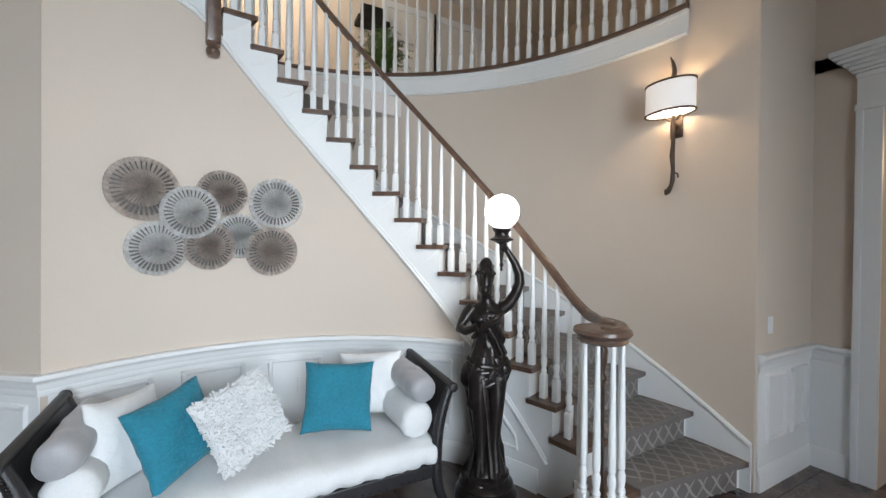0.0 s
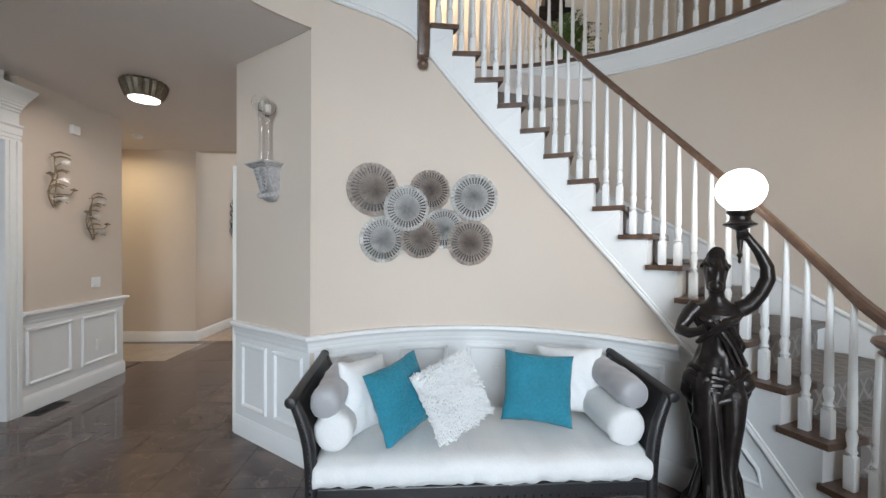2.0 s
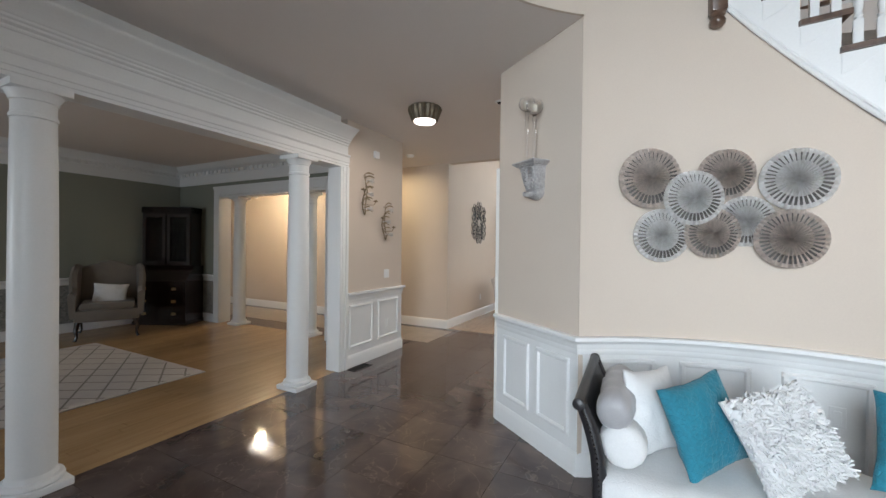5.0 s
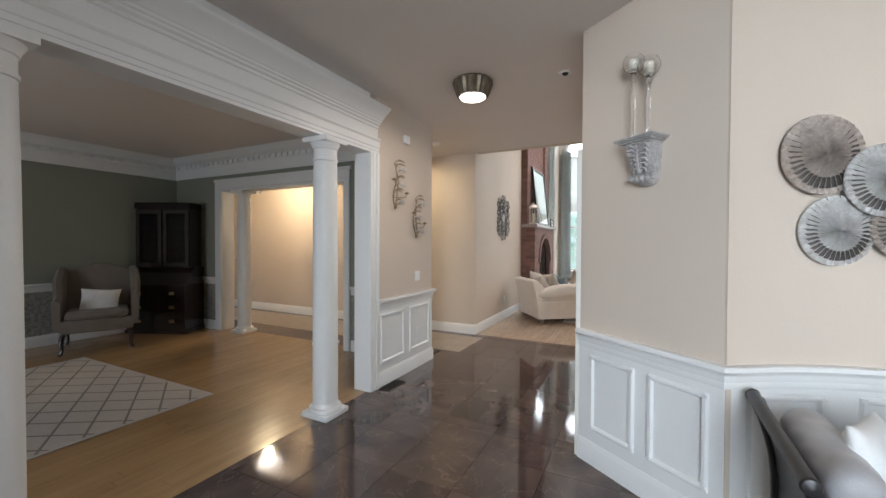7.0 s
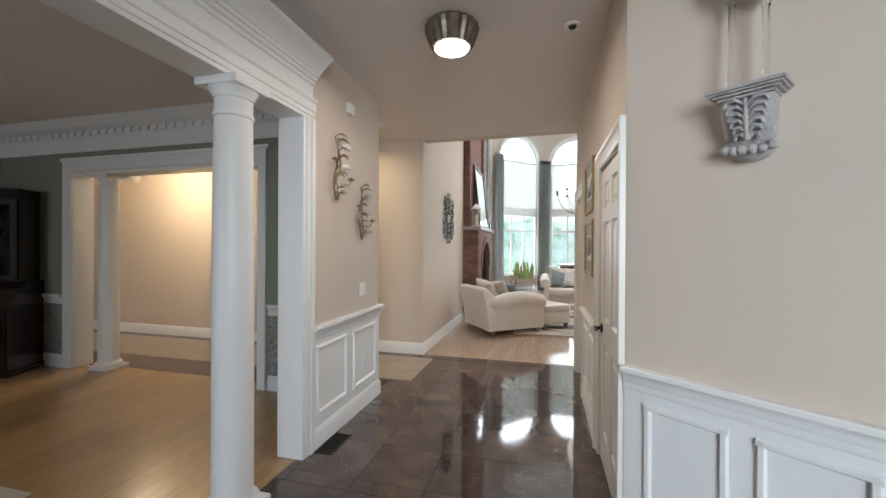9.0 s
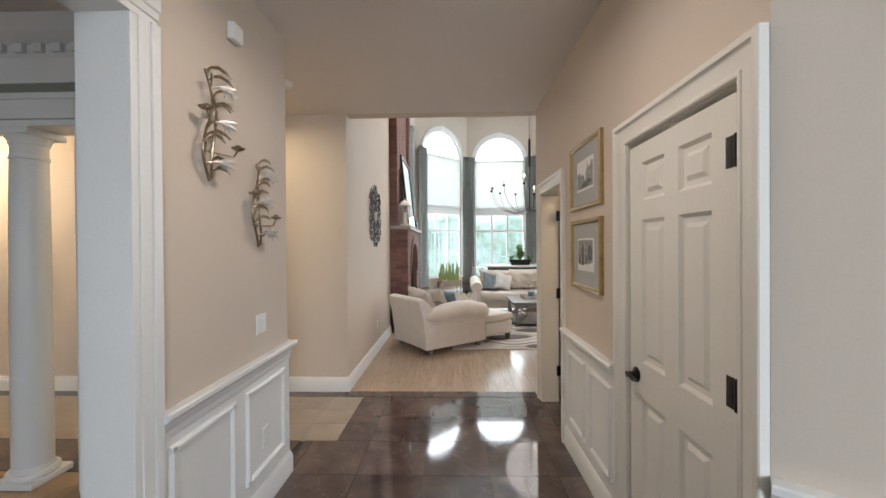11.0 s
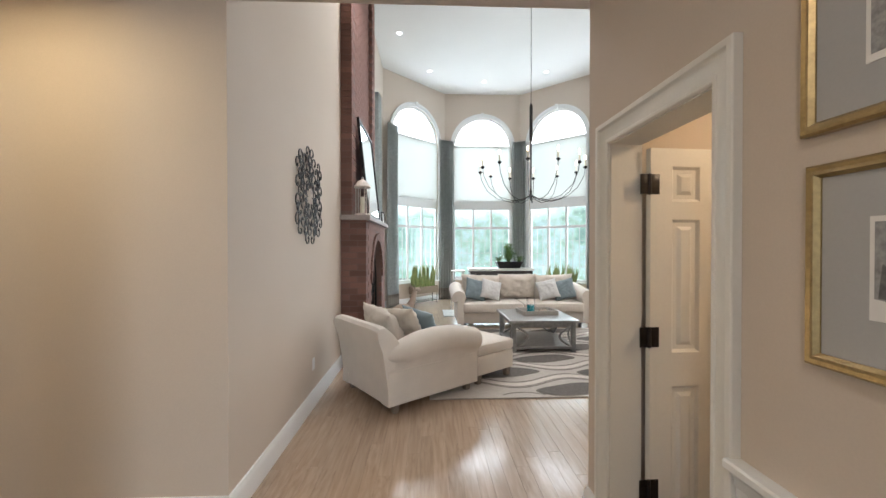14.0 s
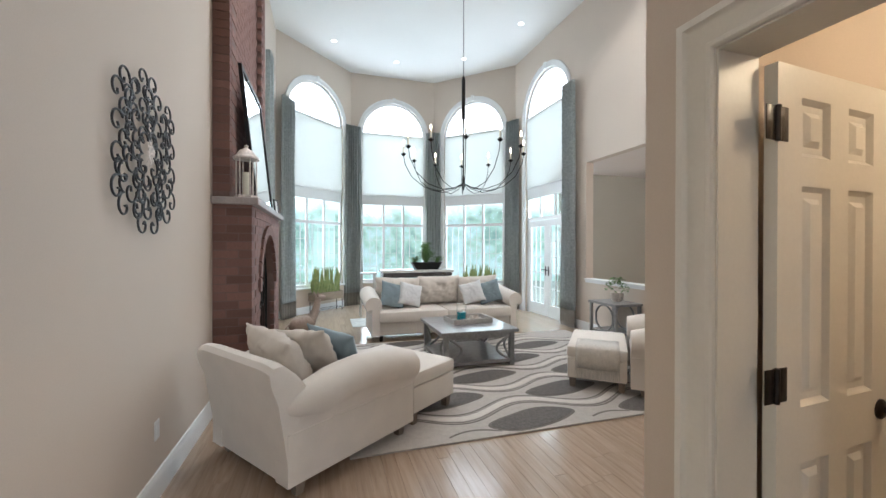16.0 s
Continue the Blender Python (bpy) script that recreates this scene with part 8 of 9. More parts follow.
for j in range(-1, rows + 1):
    band = B()
    for off, w, bmx, z in ((0.0, 0.050, band, 0.0205), (-0.085, 0.012, line, 0.0152), (0.085, 0.012, line, 0.0152), (0.0, 0.064, line, 0.0158)):
        prev = None
        for k in range(81):
            x = RX0 + 0.02 + (RX1 - RX0 - 0.04) * k / 80
            ph = (x - RX0 - 0.25) / PX * 2 * math.pi + (math.pi if j % 2 else 0)
            y = RY0 + 0.20 + PY * (j + 0.5) + off + 0.125 * math.cos(ph) + 0.035 * math.sin(ph)
            if RY0 + 0.06 < y < RY1 - 0.06:
                row = [bmx.verts.new(c) for c in ((x, y - w, 0.0138), (x, y - w * 0.8, z), (x, y + w * 0.8, z), (x, y + w, 0.0138))]
                if prev:
                    for e in range(3):
                        bmx.faces.new((prev[e], row[e], row[e + 1], prev[e + 1]))
                prev = row
            else:
                prev = None
    if band.faces:
        part("wavy_band", band, IVORY, rug, "ivory wavy band")
tagged(part("contour_line", line, RUG_M, rug), kind="stuff")
mat_ = thing("door_mat", "small pale patterned rug by the windows", "rug", pose(-0.55, 14.1, 0))
bm = B()
box(bm, -0.30, -0.42, 0.001, 0.30, 0.42, 0.012, bevel=0.003)
part("rug_field", bm, material("pale_blue_grey_wool", (0.50, 0.50, 0.48), 0.95, 0, 0.2, 8, 120, 0.3), mat_)

# ---------------------------------------------------------------- plants
LEAF = material("snake_plant_leaf", (0.11, 0.19, 0.06), 0.4, 0, 0.3, 26, 34, 0.05, tint=(0.40, 0.42, 0.16))
FERN = material("fern_leaf", (0.12, 0.22, 0.06), 0.5, 0, 0.3, 20, 30, 0.05)
BOXWOOD = wood("weathered_box_wood", (0.30, 0.235, 0.175), (0.22, 0.165, 0.12), 0.7)


def blade(bm, base, tip, w, bend):
    base, tip = Vector(base), Vector(tip)
    d = tip - base
    side = d.cross(Vector((0.3, 1, 0.1))).normalized()
    nrm = side.cross(d).normalized()
    prev = None
    for k in range(6):
        f = k / 5
        c = base.lerp(tip, f) + nrm * bend * math.sin(f * 2.2)
        ww = w * (0.55 + 0.75 * f) * (1 - f ** 4) + 0.001
        row = [bm.verts.new(c - side * ww), bm.verts.new(c + nrm * ww * 0.35), bm.verts.new(c + side * ww)]
        if prev:
            bm.faces.new((prev[0], row[0], row[1], prev[1]))
            bm.faces.new((prev[1], row[1], row[2], prev[2]))
        prev = row


def planter(label, m, w, seed):
    rnd = random.Random(seed)
    ob = thing("planter", label, "plant", m, "planters by the windows")
    bm = B()
    for x0, x1, y0, y1 in ((-w / 2, w / 2, -0.11, -0.09), (-w / 2, w / 2, 0.09, 0.11), (-w / 2, -w / 2 + 0.02, -0.09, 0.09), (w / 2 - 0.02, w / 2, -0.09, 0.09)):
        box(bm, x0, y0, 0.28, x1, y1, 0.46)
    box(bm, -w / 2 + 0.02, -0.09, 0.28, w / 2 - 0.02, 0.09, 0.43)
    part("wooden_box", bm, BOXWOOD, ob, "weathered wooden trough")
    bm = B()
    for sx in (-1, 1):
        for sy in (-1, 1):
            tube(bm, [(sx * (w / 2 - 0.03), sy * 0.09, 0.28), (sx * (w / 2 - 0.03), sy * 0.09, 0)], 0.008, 6)
        tube(bm, [(sx * (w / 2 - 0.03), -0.09, 0.08), (sx * (w / 2 - 0.03), 0.09, 0.08)], 0.006, 6)
    for sy in (-1, 1):
        tube(bm, [(-w / 2 + 0.03, sy * 0.09, 0.08), (w / 2 - 0.03, sy * 0.09, 0.08)], 0.006, 6)
    part("iron_stand", bm, IRON, ob, "black iron stand")
    bm = B()
    for k in range(64):
        x = rnd.uniform(-w / 2 + 0.05, w / 2 - 0.05)
        h = rnd.uniform(0.30, 0.64)
        y = rnd.uniform(-0.06, 0.06)
        blade(bm, (x, y, 0.42), (x + rnd.uniform(-0.13, 0.13), y + rnd.uniform(-0.08, 0.08), 0.44 + h), rnd.uniform(0.018, 0.032), rnd.uniform(-0.02, 0.02))
    tagged(part("snake_plant_leaves", bm, LEAF, ob, "upright striped green leaves", True), kind="stuff")


planter("snake plants in a weathered wooden trough on a stand", pose(-1.30, 15.66, 0, 0, 0, 42), 0.85, 1)
planter("snake plants in a weathered wooden trough on a stand", pose(2.28, 15.28, 0, 0, 0, -45), 0.85, 2)


def fern(bm, c, r, h, n, seed):
    rnd = random.Random(seed)
    for k in range(n):
        a = rnd.uniform(0, 6.28)
        le = r * rnd.uniform(0.5, 1.0)
        up = h * rnd.uniform(0.3, 1.0)
        pts = [Vector(c) + Vector((le * f * math.cos(a), le * f * math.sin(a), up * math.sin(f * 2.0))) for f in (0, 0.25, 0.5, 0.75, 1.0)]
        for p, q in zip(pts, pts[1:]):
            d = (q - p)
            s = d.cross(Vector((0, 0, 1))).normalized()
            for e in range(3):
                b = p + d * (e / 3)
                for sg in (-1, 1):
                    t = b + s * sg * rnd.uniform(0.02, 0.04) + d * 0.3 + Vector((0, 0, 0.008))
                    bm.faces.new([bm.verts.new(x) for x in (b, b + d * 0.22, t)])


# console table behind the sofa
con = thing("console_table", "black console table with a pale top by the window", "table", pose(0.50, 14.35, 0) @ Matrix.Diagonal((1, 1, 1.3, 1)))
bm = B()
box(bm, -0.75, -0.25, 0.74, 0.75, 0.25, 0.78, bevel=0.005)
part("tabletop", bm, material("pale_stone_top", (0.60, 0.59, 0.56), 0.25), con, "pale stone top")
bm = B()
box(bm, -0.72, -0.22, 0.66, 0.72, 0.22, 0.74)
part("apron", bm, BLACKWOOD, con)
for sx in (-0.69, 0.69):
    for sy in (-0.19, 0.19):
        bm = B()
        box(bm, sx - 0.03, sy - 0.03, 0, sx + 0.03, sy + 0.03, 0.66, bevel=0.004)
        part("leg", bm, BLACKWOOD, con)
chb = thing("metal_stool", "small silver metal stool beside the console table", "stool", pose(-0.46, 14.75, 0) @ Matrix.Diagonal((1, 1, 1.3, 1)))
bm = B()
box(bm, -0.16, -0.16, 0.70, 0.16, 0.16, 0.72, bevel=0.004)
part("seat", bm, PALEMETAL, chb)
for sx in (-0.13, 0.13):
    for sy in (-0.13, 0.13):
        bm = B()
        tube(bm, [(sx, sy, 0.70), (sx * 1.25, sy * 1.25, 0)], 0.014, 6)
        part("leg", bm, PALEMETAL, chb)
pot = thing("potted_fern", "feathery ferns in a dark trough on the console table", "plant", pose(0.70, 14.30, 1.0145))
bm = B()
loft(bm, [[(sx * w, sy * d, z) for sx, sy in ((-1, -1), (1, -1), (1, 1), (-1, 1))] for w, d, z in ((0.24, 0.08, 0.0), (0.30, 0.11, 0.13), (0.31, 0.12, 0.13), (0.31, 0.12, 0.15), (0.28, 0.095, 0.15), (0.27, 0.09, 0.12))])
part("trough", bm, IRON, pot, "dark metal trough")
bm = B()
fern(bm, (0, 0, 0.13), 0.24, 0.26, 100, 4)
fern(bm, (-0.24, 0, 0.13), 0.20, 0.16, 36, 6)
fern(bm, (0.24, 0, 0.13), 0.20, 0.16, 36, 7)
fern(bm, (0, 0, 0.13), 0.18, 0.46, 80, 5)
tagged(part("fronds", bm, FERN, pot, "feathery green fronds"), kind="stuff")

# end table with a potted plant by the half wall
et = thing("end_table", "dark grey wooden end table with ring braces", "table", pose(2.86, 11.24, 0))
bm = B()
box(bm, -0.245, -0.30, 0.625, 0.245, 0.30, 0.66, bevel=0.005)
part("tabletop", bm, GREYWOOD, et)
bm = B()
box(bm, -0.215, -0.27, 0.20, 0.215, 0.27, 0.23, bevel=0.004)
part("shelf", bm, GREYWOOD, et)
for sx in (-0.21, 0.21):
    for sy in (-0.265, 0.265):
        bm = B()
        box(bm, sx - 0.02, sy - 0.02, 0, sx + 0.02, sy + 0.02, 0.625, bevel=0.003)
        part("leg", bm, GREYWOOD, et)
for s, x in ((0, -0.19), (1, 0.19)):
    bm = B()
    tube(bm, [(x, 0.19 * math.cos(2 * math.pi * k / 20), 0.427 + 0.19 * math.sin(2 * math.pi * k / 20)) for k in range(20)], 0.014, 8, closed=True)
    part("ring_brace", bm, GREYWOOD, et, smooth=True)
ep = thing("potted_plant", "leafy green plant in a grey pot on the end table", "plant", pose(2.90, 11.24, 0.6605))
bm = B()
lathe(bm, [(0.06, 0), (0.09, 0.05), (0.10, 0.14), (0.09, 0.138), (0, 0.12)], 18)
part("pot", bm, PEWTER, ep, "grey pot", True)
bm = B()
rnd = random.Random(5)
for k in range(110):
    a, e = rnd.uniform(0, 6.28), rnd.uniform(0.1, 1.4)
    p = Vector((0.17 * math.cos(a) * math.cos(e), 0.17 * math.sin(a) * math.cos(e), 0.14 + 0.26 * math.sin(e) * rnd.uniform(0.5, 1)))
    d = Vector((rnd.uniform(-1, 1), rnd.uniform(-1, 1), rnd.uniform(-0.4, 0.8))).normalized() * 0.032
    s = d.cross(Vector((0.2, 0.3, 1))).normalized() * 0.018
    bm.faces.new([bm.verts.new(c) for c in (p - d, p + s, p + d, p - s)])
tagged(part("leaves", bm, FERN, ep, "small round green leaves"), kind="stuff")

# carved animal figure by the hearth
bm = B()
def ellipsoid(c, rx, ry, rz):
    bmesh.ops.create_uvsphere(bm, u_segments=16, v_segments=10, radius=1, matrix=Matrix.Translation(c) @ Matrix.Diagonal((rx, ry, rz, 1)))
ellipsoid((0, 0, 0.34), 0.22, 0.10, 0.12)
tube(bm, [(0.14, 0, 0.38), (0.22, 0, 0.50), (0.25, 0, 0.62), (0.27, 0, 0.68)], [0.08, 0.06, 0.05, 0.045], 12)
ellipsoid((0.31, 0, 0.70), 0.09, 0.045, 0.045)
tube(bm, [(0.25, 0.03, 0.72), (0.22, 0.06, 0.80)], [0.02, 0.006], 8)
tube(bm, [(0.25, -0.03, 0.72), (0.22, -0.06, 0.80)], [0.02, 0.006], 8)
for sx, sy in ((-0.14, 0.05), (-0.14, -0.05), (0.13, 0.05), (0.13, -0.05)):
    tube(bm, [(sx, sy, 0.30), (sx + 0.01, sy, 0.15), (sx, sy, 0.0)], [0.04, 0.026, 0.024], 10)
tube(bm, [(-0.2, 0, 0.36), (-0.26, 0, 0.32), (-0.27, 0, 0.24)], [0.02, 0.015, 0.01], 8)
ob = part("animal_statue", bm, wood("bleached_driftwood", (0.42, 0.33, 0.27), (0.30, 0.23, 0.19), 0.8), None, smooth=True, m=pose(-1.66, 12.5, 0, 0, 0, 35))
tagged(ob, "bleached wood animal statue near the hearth", "statue")

# ---------------------------------------------------------------- sitting room
GREYCLOTH = material("grey_linen", (0.17, 0.145, 0.12), 0.9, 0, 0.08, 9, 180, 0.15, sheen=0.2)
wc = thing("wing_chair", "grey linen wing chair with a white pillow", "armchair", pose(-6.80, 4.30, 0, 0, 0, 66) @ Matrix.Scale(1.13, 4))
bm = B()
box(bm, -0.34, -0.34, 0.24, 0.34, 0.32, 0.40, bevel=0.03)
part("seat", bm, GREYCLOTH, wc, smooth=True)
bm = B()
box(bm, -0.29, -0.36, 0.40, 0.29, 0.20, 0.49, bevel=0.035)
part("seat_cushion", bm, GREYCLOTH, wc, smooth=True)
bm = B()
rings = []
for k in range(11):
    f = k / 10
    x = -0.34 + 0.68 * f
    h = 1.0 + 0.05 * math.cos((f - 0.5) * 2 * math.pi)
    rings.append([(x, 0.20, 0.40), (x, 0.26, 0.75), (x, 0.30, h - 0.02), (x, 0.34, h), (x, 0.38, h - 0.03), (x, 0.34, 0.6), (x, 0.30, 0.26)])
loft(bm, rings)
part("backrest", bm, GREYCLOTH, wc, smooth=True)
for sx in (-1, 1):
    bm = B()
    rings = []
    for y, z0, z1, xo in ((0.32, 0.30, 1.0, 0.35), (0.18, 0.30, 0.99, 0.37), (0.06, 0.30, 0.86, 0.39), (-0.02, 0.30, 0.70, 0.38), (-0.12, 0.30, 0.65, 0.37), (-0.34, 0.30, 0.64, 0.37)):
        rings.append([(sx * (xo - 0.05), y, z0), (sx * (xo + 0.01), y, z0), (sx * (xo + 0.03), y, z1 - 0.04), (sx * xo, y, z1), (sx * (xo - 0.05), y, z1 - 0.03)])
    loft(bm, rings)
    part("wing_arm", bm, GREYCLOTH, wc, smooth=True)
    for y in (-0.30, 0.30):
        bm = B()
        tube(bm, [(sx * 0.30, y, 0.25), (sx * 0.32, y * 1.04, 0.14), (sx * 0.31, y * 1.03, 0.05), (sx * 0.33, y * 1.08, 0.0)], [0.03, 0.024, 0.016, 0.02], 8)
        part("leg", bm, BLACKWOOD, wc, "dark cabriole leg", True)
pillow("fluffy white pillow on the wing chair", 0.44, 0.34, 0.13, WHITECLOTH, pose(-6.78, 4.29, 0, 0, 0, 66) @ pose(0.02, -0.02, 0.655, -22, 6, 0), 51)

CABGLASS = pane_glass("old_cabinet_glass")
CABGLASS.node_tree.nodes["Mix Shader"].inputs["Fac"].default_value = 0.018
cab = thing("secretary_cabinet", "black-brown mahogany secretary with glazed doors", "cabinet", pose(-7.0, 5.30, 0, 0, 0, 26) @ Matrix.Scale(1.04, 4))
bm = B()
box(bm, -0.46, -0.24, 0.05, 0.46, 0.24, 0.76, bevel=0.006)
box(bm, -0.48, -0.25, 0.0, 0.48, 0.25, 0.06, bevel=0.006)
part("chest", bm, BLACKWOOD, cab)
for k in range(3):
    dr = None
    bm = B()
    box(bm, -0.43, -0.252, 0.10 + 0.215 * k, 0.43, -0.238, 0.295 + 0.215 * k, bevel=0.004)
    dr = part("drawer", bm, BLACKWOOD, cab)
    for sx in (-0.26, 0.26):
        bm = B()
        z = 0.20 + 0.215 * k
        box(bm, sx - 0.04, -0.258, z - 0.02, sx + 0.04, -0.252, z + 0.025, bevel=0.003)
        tube(bm, [(sx - 0.03, -0.26, z), (sx - 0.02, -0.272, z - 0.018), (sx + 0.02, -0.272, z - 0.018), (sx + 0.03, -0.26, z)], 0.004, 6)
        part("brass_pull", bm, GOLD, dr, "dull brass pull")
bm = B()
prismp = [(-0.24, 0.76), (0.24, 0.76), (0.24, 1.02), (0.0, 1.02), (-0.02, 1.0)]
for sgn in (0,):
    lo = [bm.verts.new((-0.46, y, z)) for y, z in prismp]
    hi = [bm.verts.new((0.46, y, z)) for y, z in prismp]
    bm.faces.new(lo[::-1])
    bm.faces.new(hi)
    for k in range(5):
        bm.faces.new((lo[k], lo[(k + 1) % 5], hi[(k + 1) % 5], hi[k]))
part("slant_front", bm, BLACKWOOD, cab)
bm = B()
box(bm, -0.43, 0.20, 1.02, 0.43, 0.22, 1.96)
part("back_panel", bm, BLACKWOOD, cab)
for x0, x1 in ((-0.43, -0.41), (0.41, 0.43), (-0.012, 0.012)):
    bm = B()
    box(bm, x0, -0.06, 1.02, x1, 0.20, 1.96)
    part("side_panel", bm, BLACKWOOD, cab)
for z in (1.02, 1.34, 1.64, 1.93):
    bm = B()
    box(bm, -0.41, -0.04, z, 0.41, 0.20, z + 0.025)
    part("shelf", bm, BLACKWOOD, cab)
bm = B()
profile_run(bm, [(-0.44, 0.22, 1.96), (-0.44, -0.09, 1.96), (0.44, -0.09, 1.96), (0.44, 0.22, 1.96)][::-1], [(0, 0), (0.01, 0), (0.02, 0.04), (0.05, 0.07), (0.06, 0.10), (0, 0.10)])
box(bm, -0.44, -0.09, 1.955, 0.44, 0.22, 2.05)
part("cornice", bm, BLACKWOOD, cab)
for sx in (-1, 1):
    x0, x1 = (0.012, 0.42) if sx > 0 else (-0.42, -0.012)
    bm = B()
    for a, b, c, d in ((x0, x0 + 0.055, 1.04, 1.94), (x1 - 0.055, x1, 1.04, 1.94), (x0 + 0.055, x1 - 0.055, 1.04, 1.10), (x0 + 0.055, x1 - 0.055, 1.88, 1.94)):
        box(bm, a, -0.09, c, b, -0.062, d)
    mx, mw, mh = (x0 + x1) / 2, (x1 - x0) / 2 - 0.055, 0.39
    for pts in (((-1, -1), (0, -0.4), (1, -1)), ((-1, 1), (0, 0.4), (1, 1)), ((-1, -0.5), (0, 0.4), (1, -0.5)), ((-1, 0.5), (0, -0.4), (1, 0.5))):
        tube(bm, [(mx + u * mw, -0.078, 1.49 + v * mh) for u, v in pts], 0.006, 6)
    dr = part("glazed_door", bm, BLACKWOOD, cab)
    bm = B()
    box(bm, x0 + 0.05, -0.072, 1.09, x1 - 0.05, -0.068, 1.89)
    part("pane", bm, CABGLASS, dr, "old glass pane")
fr_rug = thing("trellis_rug", "pale grey rug with a dark trellis pattern", "rug", pose(0, 0, 0))
bm = B()
box(bm, -6.25, 0.6, 0.001, -3.62, 3.93, 0.012, bevel=0.004)
part("rug_field", bm, material("pale_grey_wool", (0.50, 0.46, 0.43), 0.95, 0, 0.06, 14, 140, 0.3), fr_rug)
bm = B()
for k in range(-20, 30):
    for s in (1, -1):
        c = 0.26 * k
        pts = []
        for q in range(41):
            x = -6.22 + 2.57 * q / 40
            y = 0.63 + c + s * (x + 6.22) * 0.62
            if 0.63 < y < 3.90:
                pts.append((x, y))
        for (xa, ya), (xb, yb) in zip(pts, pts[1:]):
            bm.faces.new([bm.verts.new(p) for p in ((xa, ya - 0.011, 0.0128), (xb, yb - 0.011, 0.0128), (xb, yb + 0.011, 0.0128), (xa, ya + 0.011, 0.0128))])
tagged(part("trellis", bm, GREYCLOTH, fr_rug, "dark grey trellis lines"), kind="stuff")

# upstairs, seen through the balusters: fern on a stand under a dark lantern
uf = thing("gallery_fern", "leafy fern in a dark pot on the upper gallery", "plant", pose(3.05, 6.05, FLOOR2))
bm = B()
lathe(bm, [(0.14, 0), (0.17, 0.2), (0.19, 0.42), (0.17, 0.415), (0, 0.40)], 20)
part("pot", bm, BRONZE, uf, smooth=True)
bm = B()
fern(bm, (0, 0, 0.4), 0.42, 0.55, 150, 9)
fern(bm, (0, 0, 0.4), 0.28, 0.62, 90, 10)
tagged(part("fronds", bm, FERN, uf, "green fern fronds"), kind="stuff")
wsr = thing("wall_siren", "small round white alarm sounder high on the corridor wall", "alarm", Matrix(((1, 0, 0, -7.45), (0, 0, -1, END_Y), (0, 1, 0, 2.655), (0, 0, 0, 1))))
bm = B()
lathe(bm, [(0.085, 0.0), (0.085, 0.02), (0.075, 0.034), (0.05, 0.04), (0, 0.042)], 24)
part("cover", bm, WHITE, wsr, smooth=True)
ul = thing("gallery_lantern", "dark metal lantern box hanging on the gallery wall", "wall lamp", pose(3.25, 7.2, 5.1))
bm = B()
box(bm, -0.26, -0.16, 0, 0.26, 0.1, 0.08, bevel=0.01)
box(bm, -0.16, -0.1, 0.08, 0.16, 0.1, 0.3, bevel=0.01)
part("body", bm, IRON, ul)
for x in (3.95, 4.9):
    bm = B()
    for a, b, c, d in ((-0.5, -0.4, 0, 2.15), (0.4, 0.5, 0, 2.15), (-0.5, 0.5, 2.15, 2.26)):
        box(bm, x + a, END_Y - 0.19, FLOOR2 + c, x + b, END_Y - 0.151, FLOOR2 + d)
    structure("trim_gallery_door", bm, WHITE, "white casing of an upstairs doorway", "door casing")
    bm = B()
    box(bm, x - 0.4, END_Y - 0.165, FLOOR2, x + 0.4, END_Y - 0.152, FLOOR2 + 2.15)
    structure("door_gallery", bm, DOORPAINT, "plain closed cream upstairs door", "door")

# ---------------------------------------------------------------- floor pieces
bm = B()
box(bm, -0.5, -0.5, -1.0, 0.5, 0.5, 0.0)
tile_mesh = mesh_of(bm, "tile", MARBLE)
bm = B()
box(bm, -0.5, -0.5, -1.0, 0.5, 0.5, 0.0)
stone_mesh = mesh_of(bm, "tile", TILE)
floor_ob = bpy.data.objects["floor"]
TS = 0.457


def lay(mesh, x0, x1, y0, y1, px, py, step, keep=None):
    i0, i1 = math.floor((x0 - px) / step), math.ceil((x1 - px) / step)
    j0, j1 = math.floor((y0 - py) / step), math.ceil((y1 - py) / step)
    for i in range(i0, i1):
        for j in range(j0, j1):
            a, b = max(x0, px + i * step), min(x1, px + (i + 1) * step)
            c, d = max(y0, py + j * step), min(y1, py + (j + 1) * step)
            if b - a < 0.02 or d - c < 0.02:
                continue
            if keep and not keep((a + b) / 2, (c + d) / 2):
                continue
            piece("tile", mesh, floor_ob, Matrix.Translation(((a + b) / 2, (c + d) / 2, 0)) @ Matrix.Diagonal((b - a - 0.003, d - c - 0.003, 0.0115, 1)))


def in_foyer(x, y):
    return (math.hypot(x - CX, y - CY) < R1 + 0.45 or y < 2.75 or x < 0.3) and not (x > 4.0 and y > 2.75)


lay(tile_mesh, WX - 0.045, HX, 4.45, 6.40, -1.83, 0.0, TS)
lay(tile_mesh, -2.10, HX, 6.40, 7.30, -1.83, 0.0, TS)
lay(tile_mesh, WX, HX, 7.30, END_Y, -1.83, 0.0, TS)
lay(tile_mesh, WX - 0.045, 5.3, -0.75, 4.45, -1.83, 0.0, TS, in_foyer)
lay(stone_mesh, -4.2, -2.10, 6.40, 7.30, -2.10, 6.40, 0.30)
rest = B()
box(rest, WX - 0.045, SOUTH, -0.0115, 5.3, -0.75, 0.0)
box(rest, -9.0, 5.95, -0.0115, WX - 0.10, 6.40, 0.0)
box(rest, -9.0, 7.30, -0.0115, WX, END_Y, 0.0)
box(rest, EAST, -0.6, -0.0105, 9.4, 2.6, 0.001)
box(rest, HX + 0.0, 5.9, -0.0105, 1.7, END_Y, 0.0005)
tagged(part("tile_rest", rest, MARBLE, floor_ob), kind="stuff")
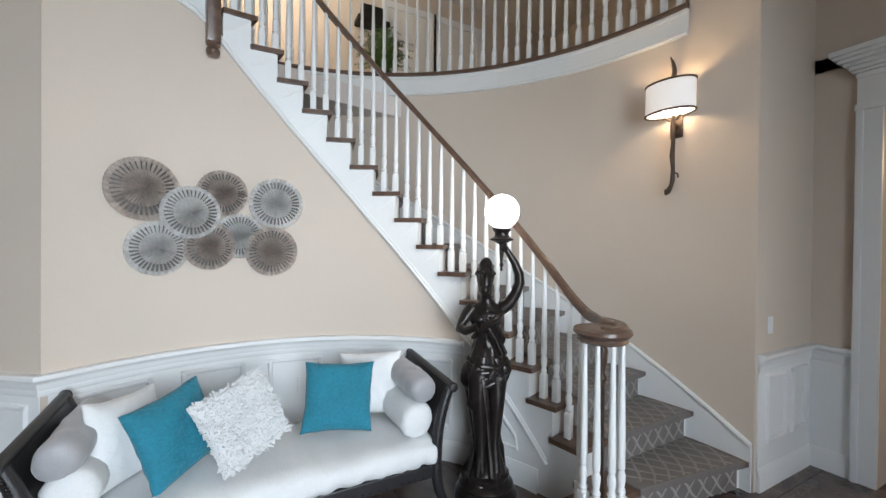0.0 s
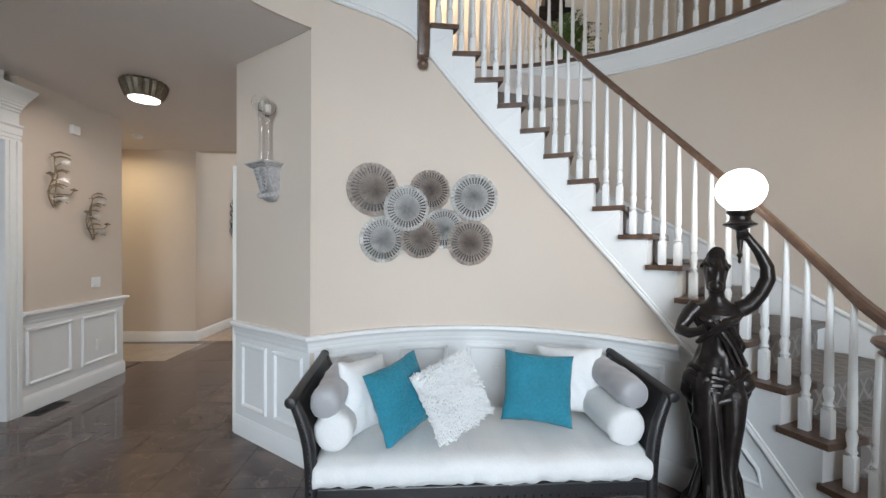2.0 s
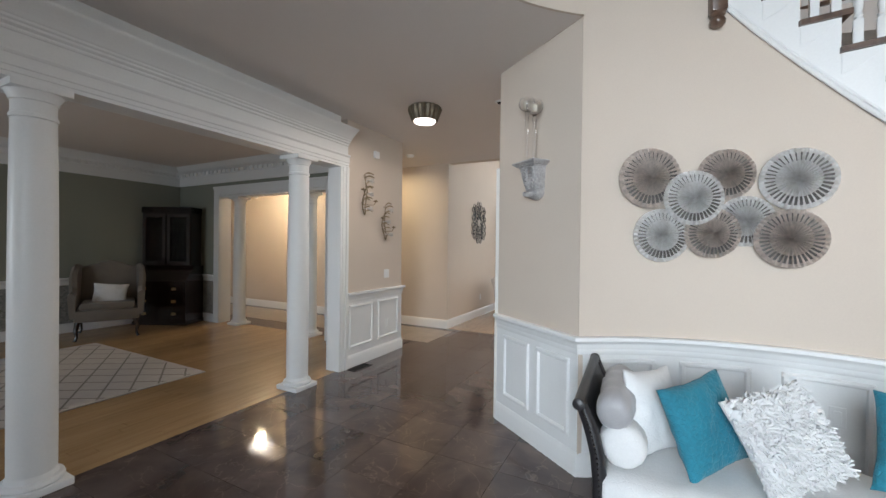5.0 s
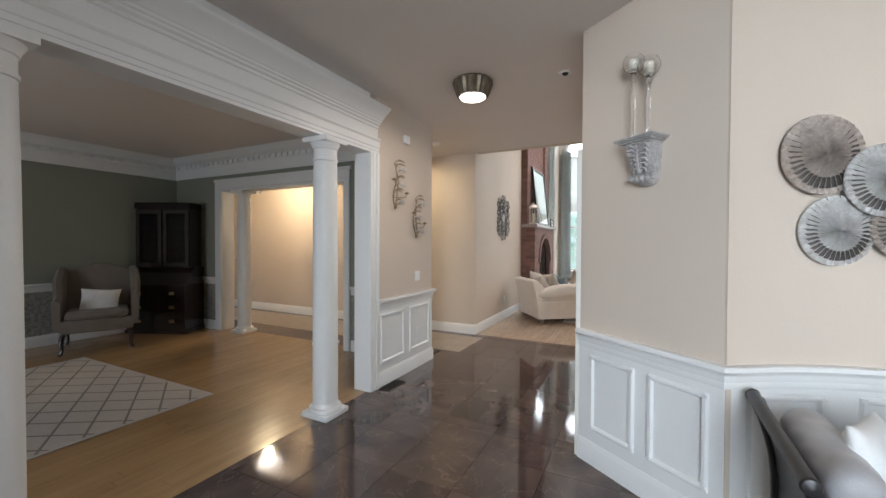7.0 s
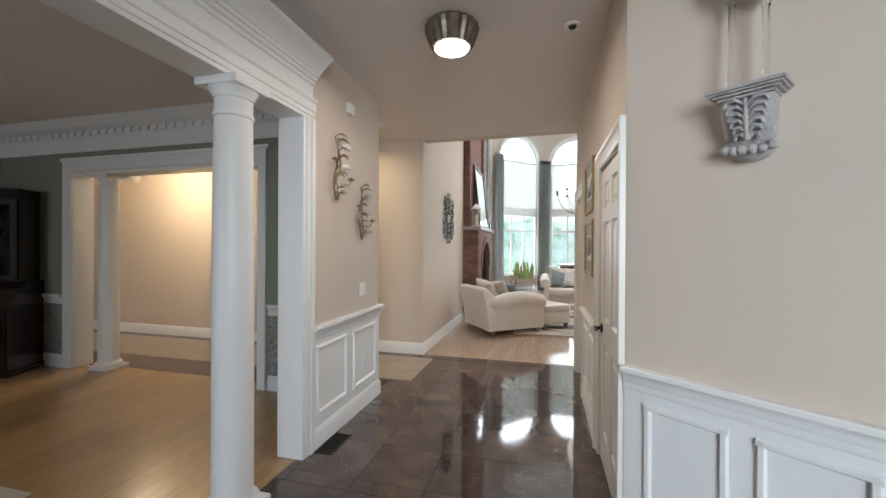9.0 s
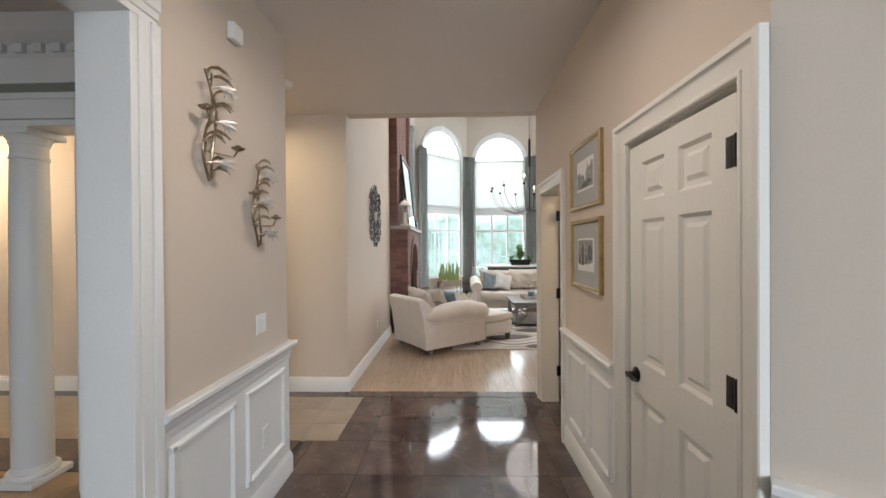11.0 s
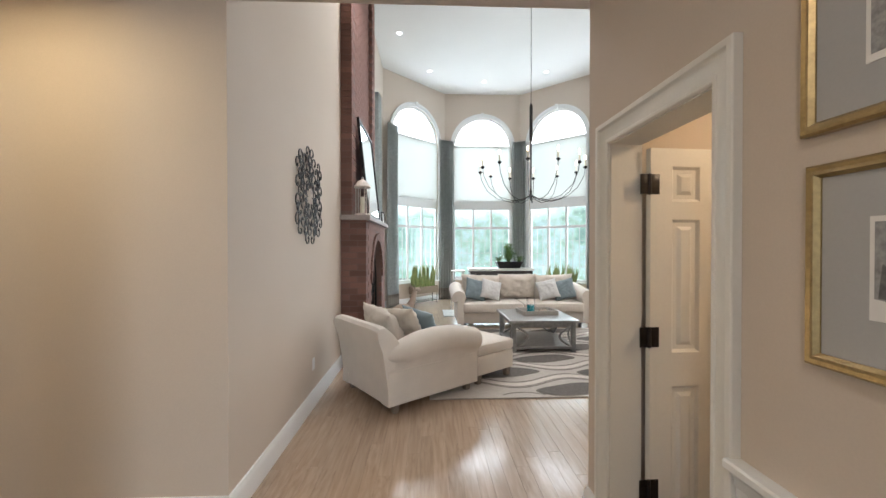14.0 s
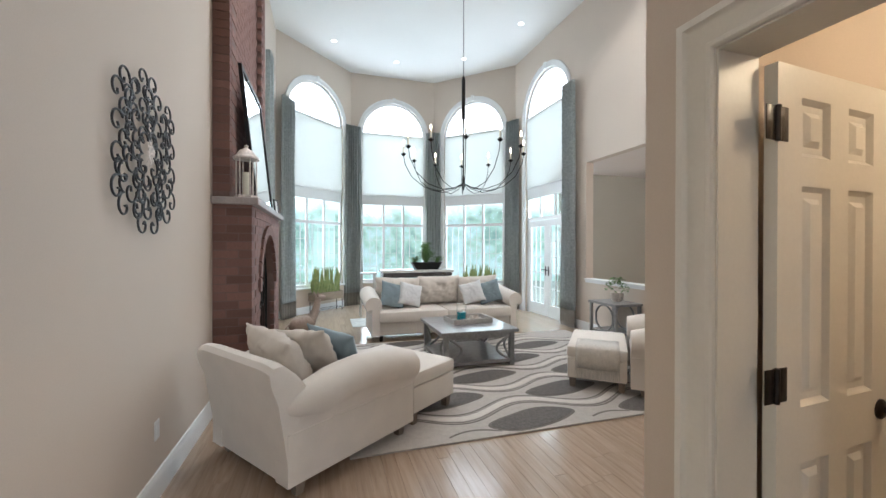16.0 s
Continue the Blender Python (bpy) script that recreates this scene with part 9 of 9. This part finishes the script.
rest = B()
box(rest, -9.0, 6.40, -0.0115, -4.2, 7.30, 0.0)
tagged(part("stone_rest", rest, TILE, floor_ob), kind="stuff")


def planks(parent, mesh, far_mat, x0, x1, y0, y1, ynear0, ynear1, w, seed, keep=None):
    rnd = random.Random(seed)
    far = B()
    x = x0
    while x < x1 - 0.01:
        b = min(x1, x + w)
        y = y0 - rnd.uniform(0, 1.2)
        while y < y1:
            e = y + rnd.uniform(0.8, 1.7)
            a, c = max(y, y0), min(e, y1)
            if c - a > 0.04 and (keep is None or keep((x + b) / 2, (a + c) / 2)):
                if ynear0 <= (a + c) / 2 <= ynear1:
                    piece("plank", mesh, parent, Matrix.Translation(((x + b) / 2, (a + c) / 2, 0)) @ Matrix.Diagonal((b - x - 0.0016, c - a - 0.002, 0.0055, 1)))
                else:
                    box(far, x + 0.0008, a + 0.001, -0.0055, b - 0.0008, c - 0.001, 0.0)
            y = e
        x = b
    tagged(part("planks_rest", far, far_mat, parent), kind="stuff")


bm = B()
box(bm, -0.5, -0.5, -1.0, 0.5, 0.5, 0.0)
plank_a = mesh_of(bm, "plank", wood("honey_oak_plank", (0.43, 0.275, 0.14), (0.36, 0.22, 0.105), 0.22, (1.6, 1.6, 0.2), 0.07))
bm = B()
box(bm, -0.5, -0.5, -1.0, 0.5, 0.5, 0.0)
plank_b = mesh_of(bm, "plank", wood("light_oak_plank", (0.46, 0.345, 0.255), (0.345, 0.245, 0.17), 0.2, (1.6, 1.6, 0.2), 0.06))
planks(floor_formal, plank_a, OAK, -7.5, WX - 0.112, -1.6, 5.94, 1.6, 5.94, 0.095, 1)
bm = B()
box(bm, WX - 0.110, 1.3, -0.0055, WX - 0.047, 4.68, 0.001)
part("border_board", bm, plank_a.materials[0], floor_formal, "oak border board")
planks(floor_family, plank_b, OAK_LIGHT, WX, PA[0] + 0.2, END_Y + 0.002, 16.5, END_Y, 11.6, 0.095, 2, lambda x, y: x - y > PD[0] - PD[1] - 0.5 and x + y < PA[0] + PA[1] + 0.5)
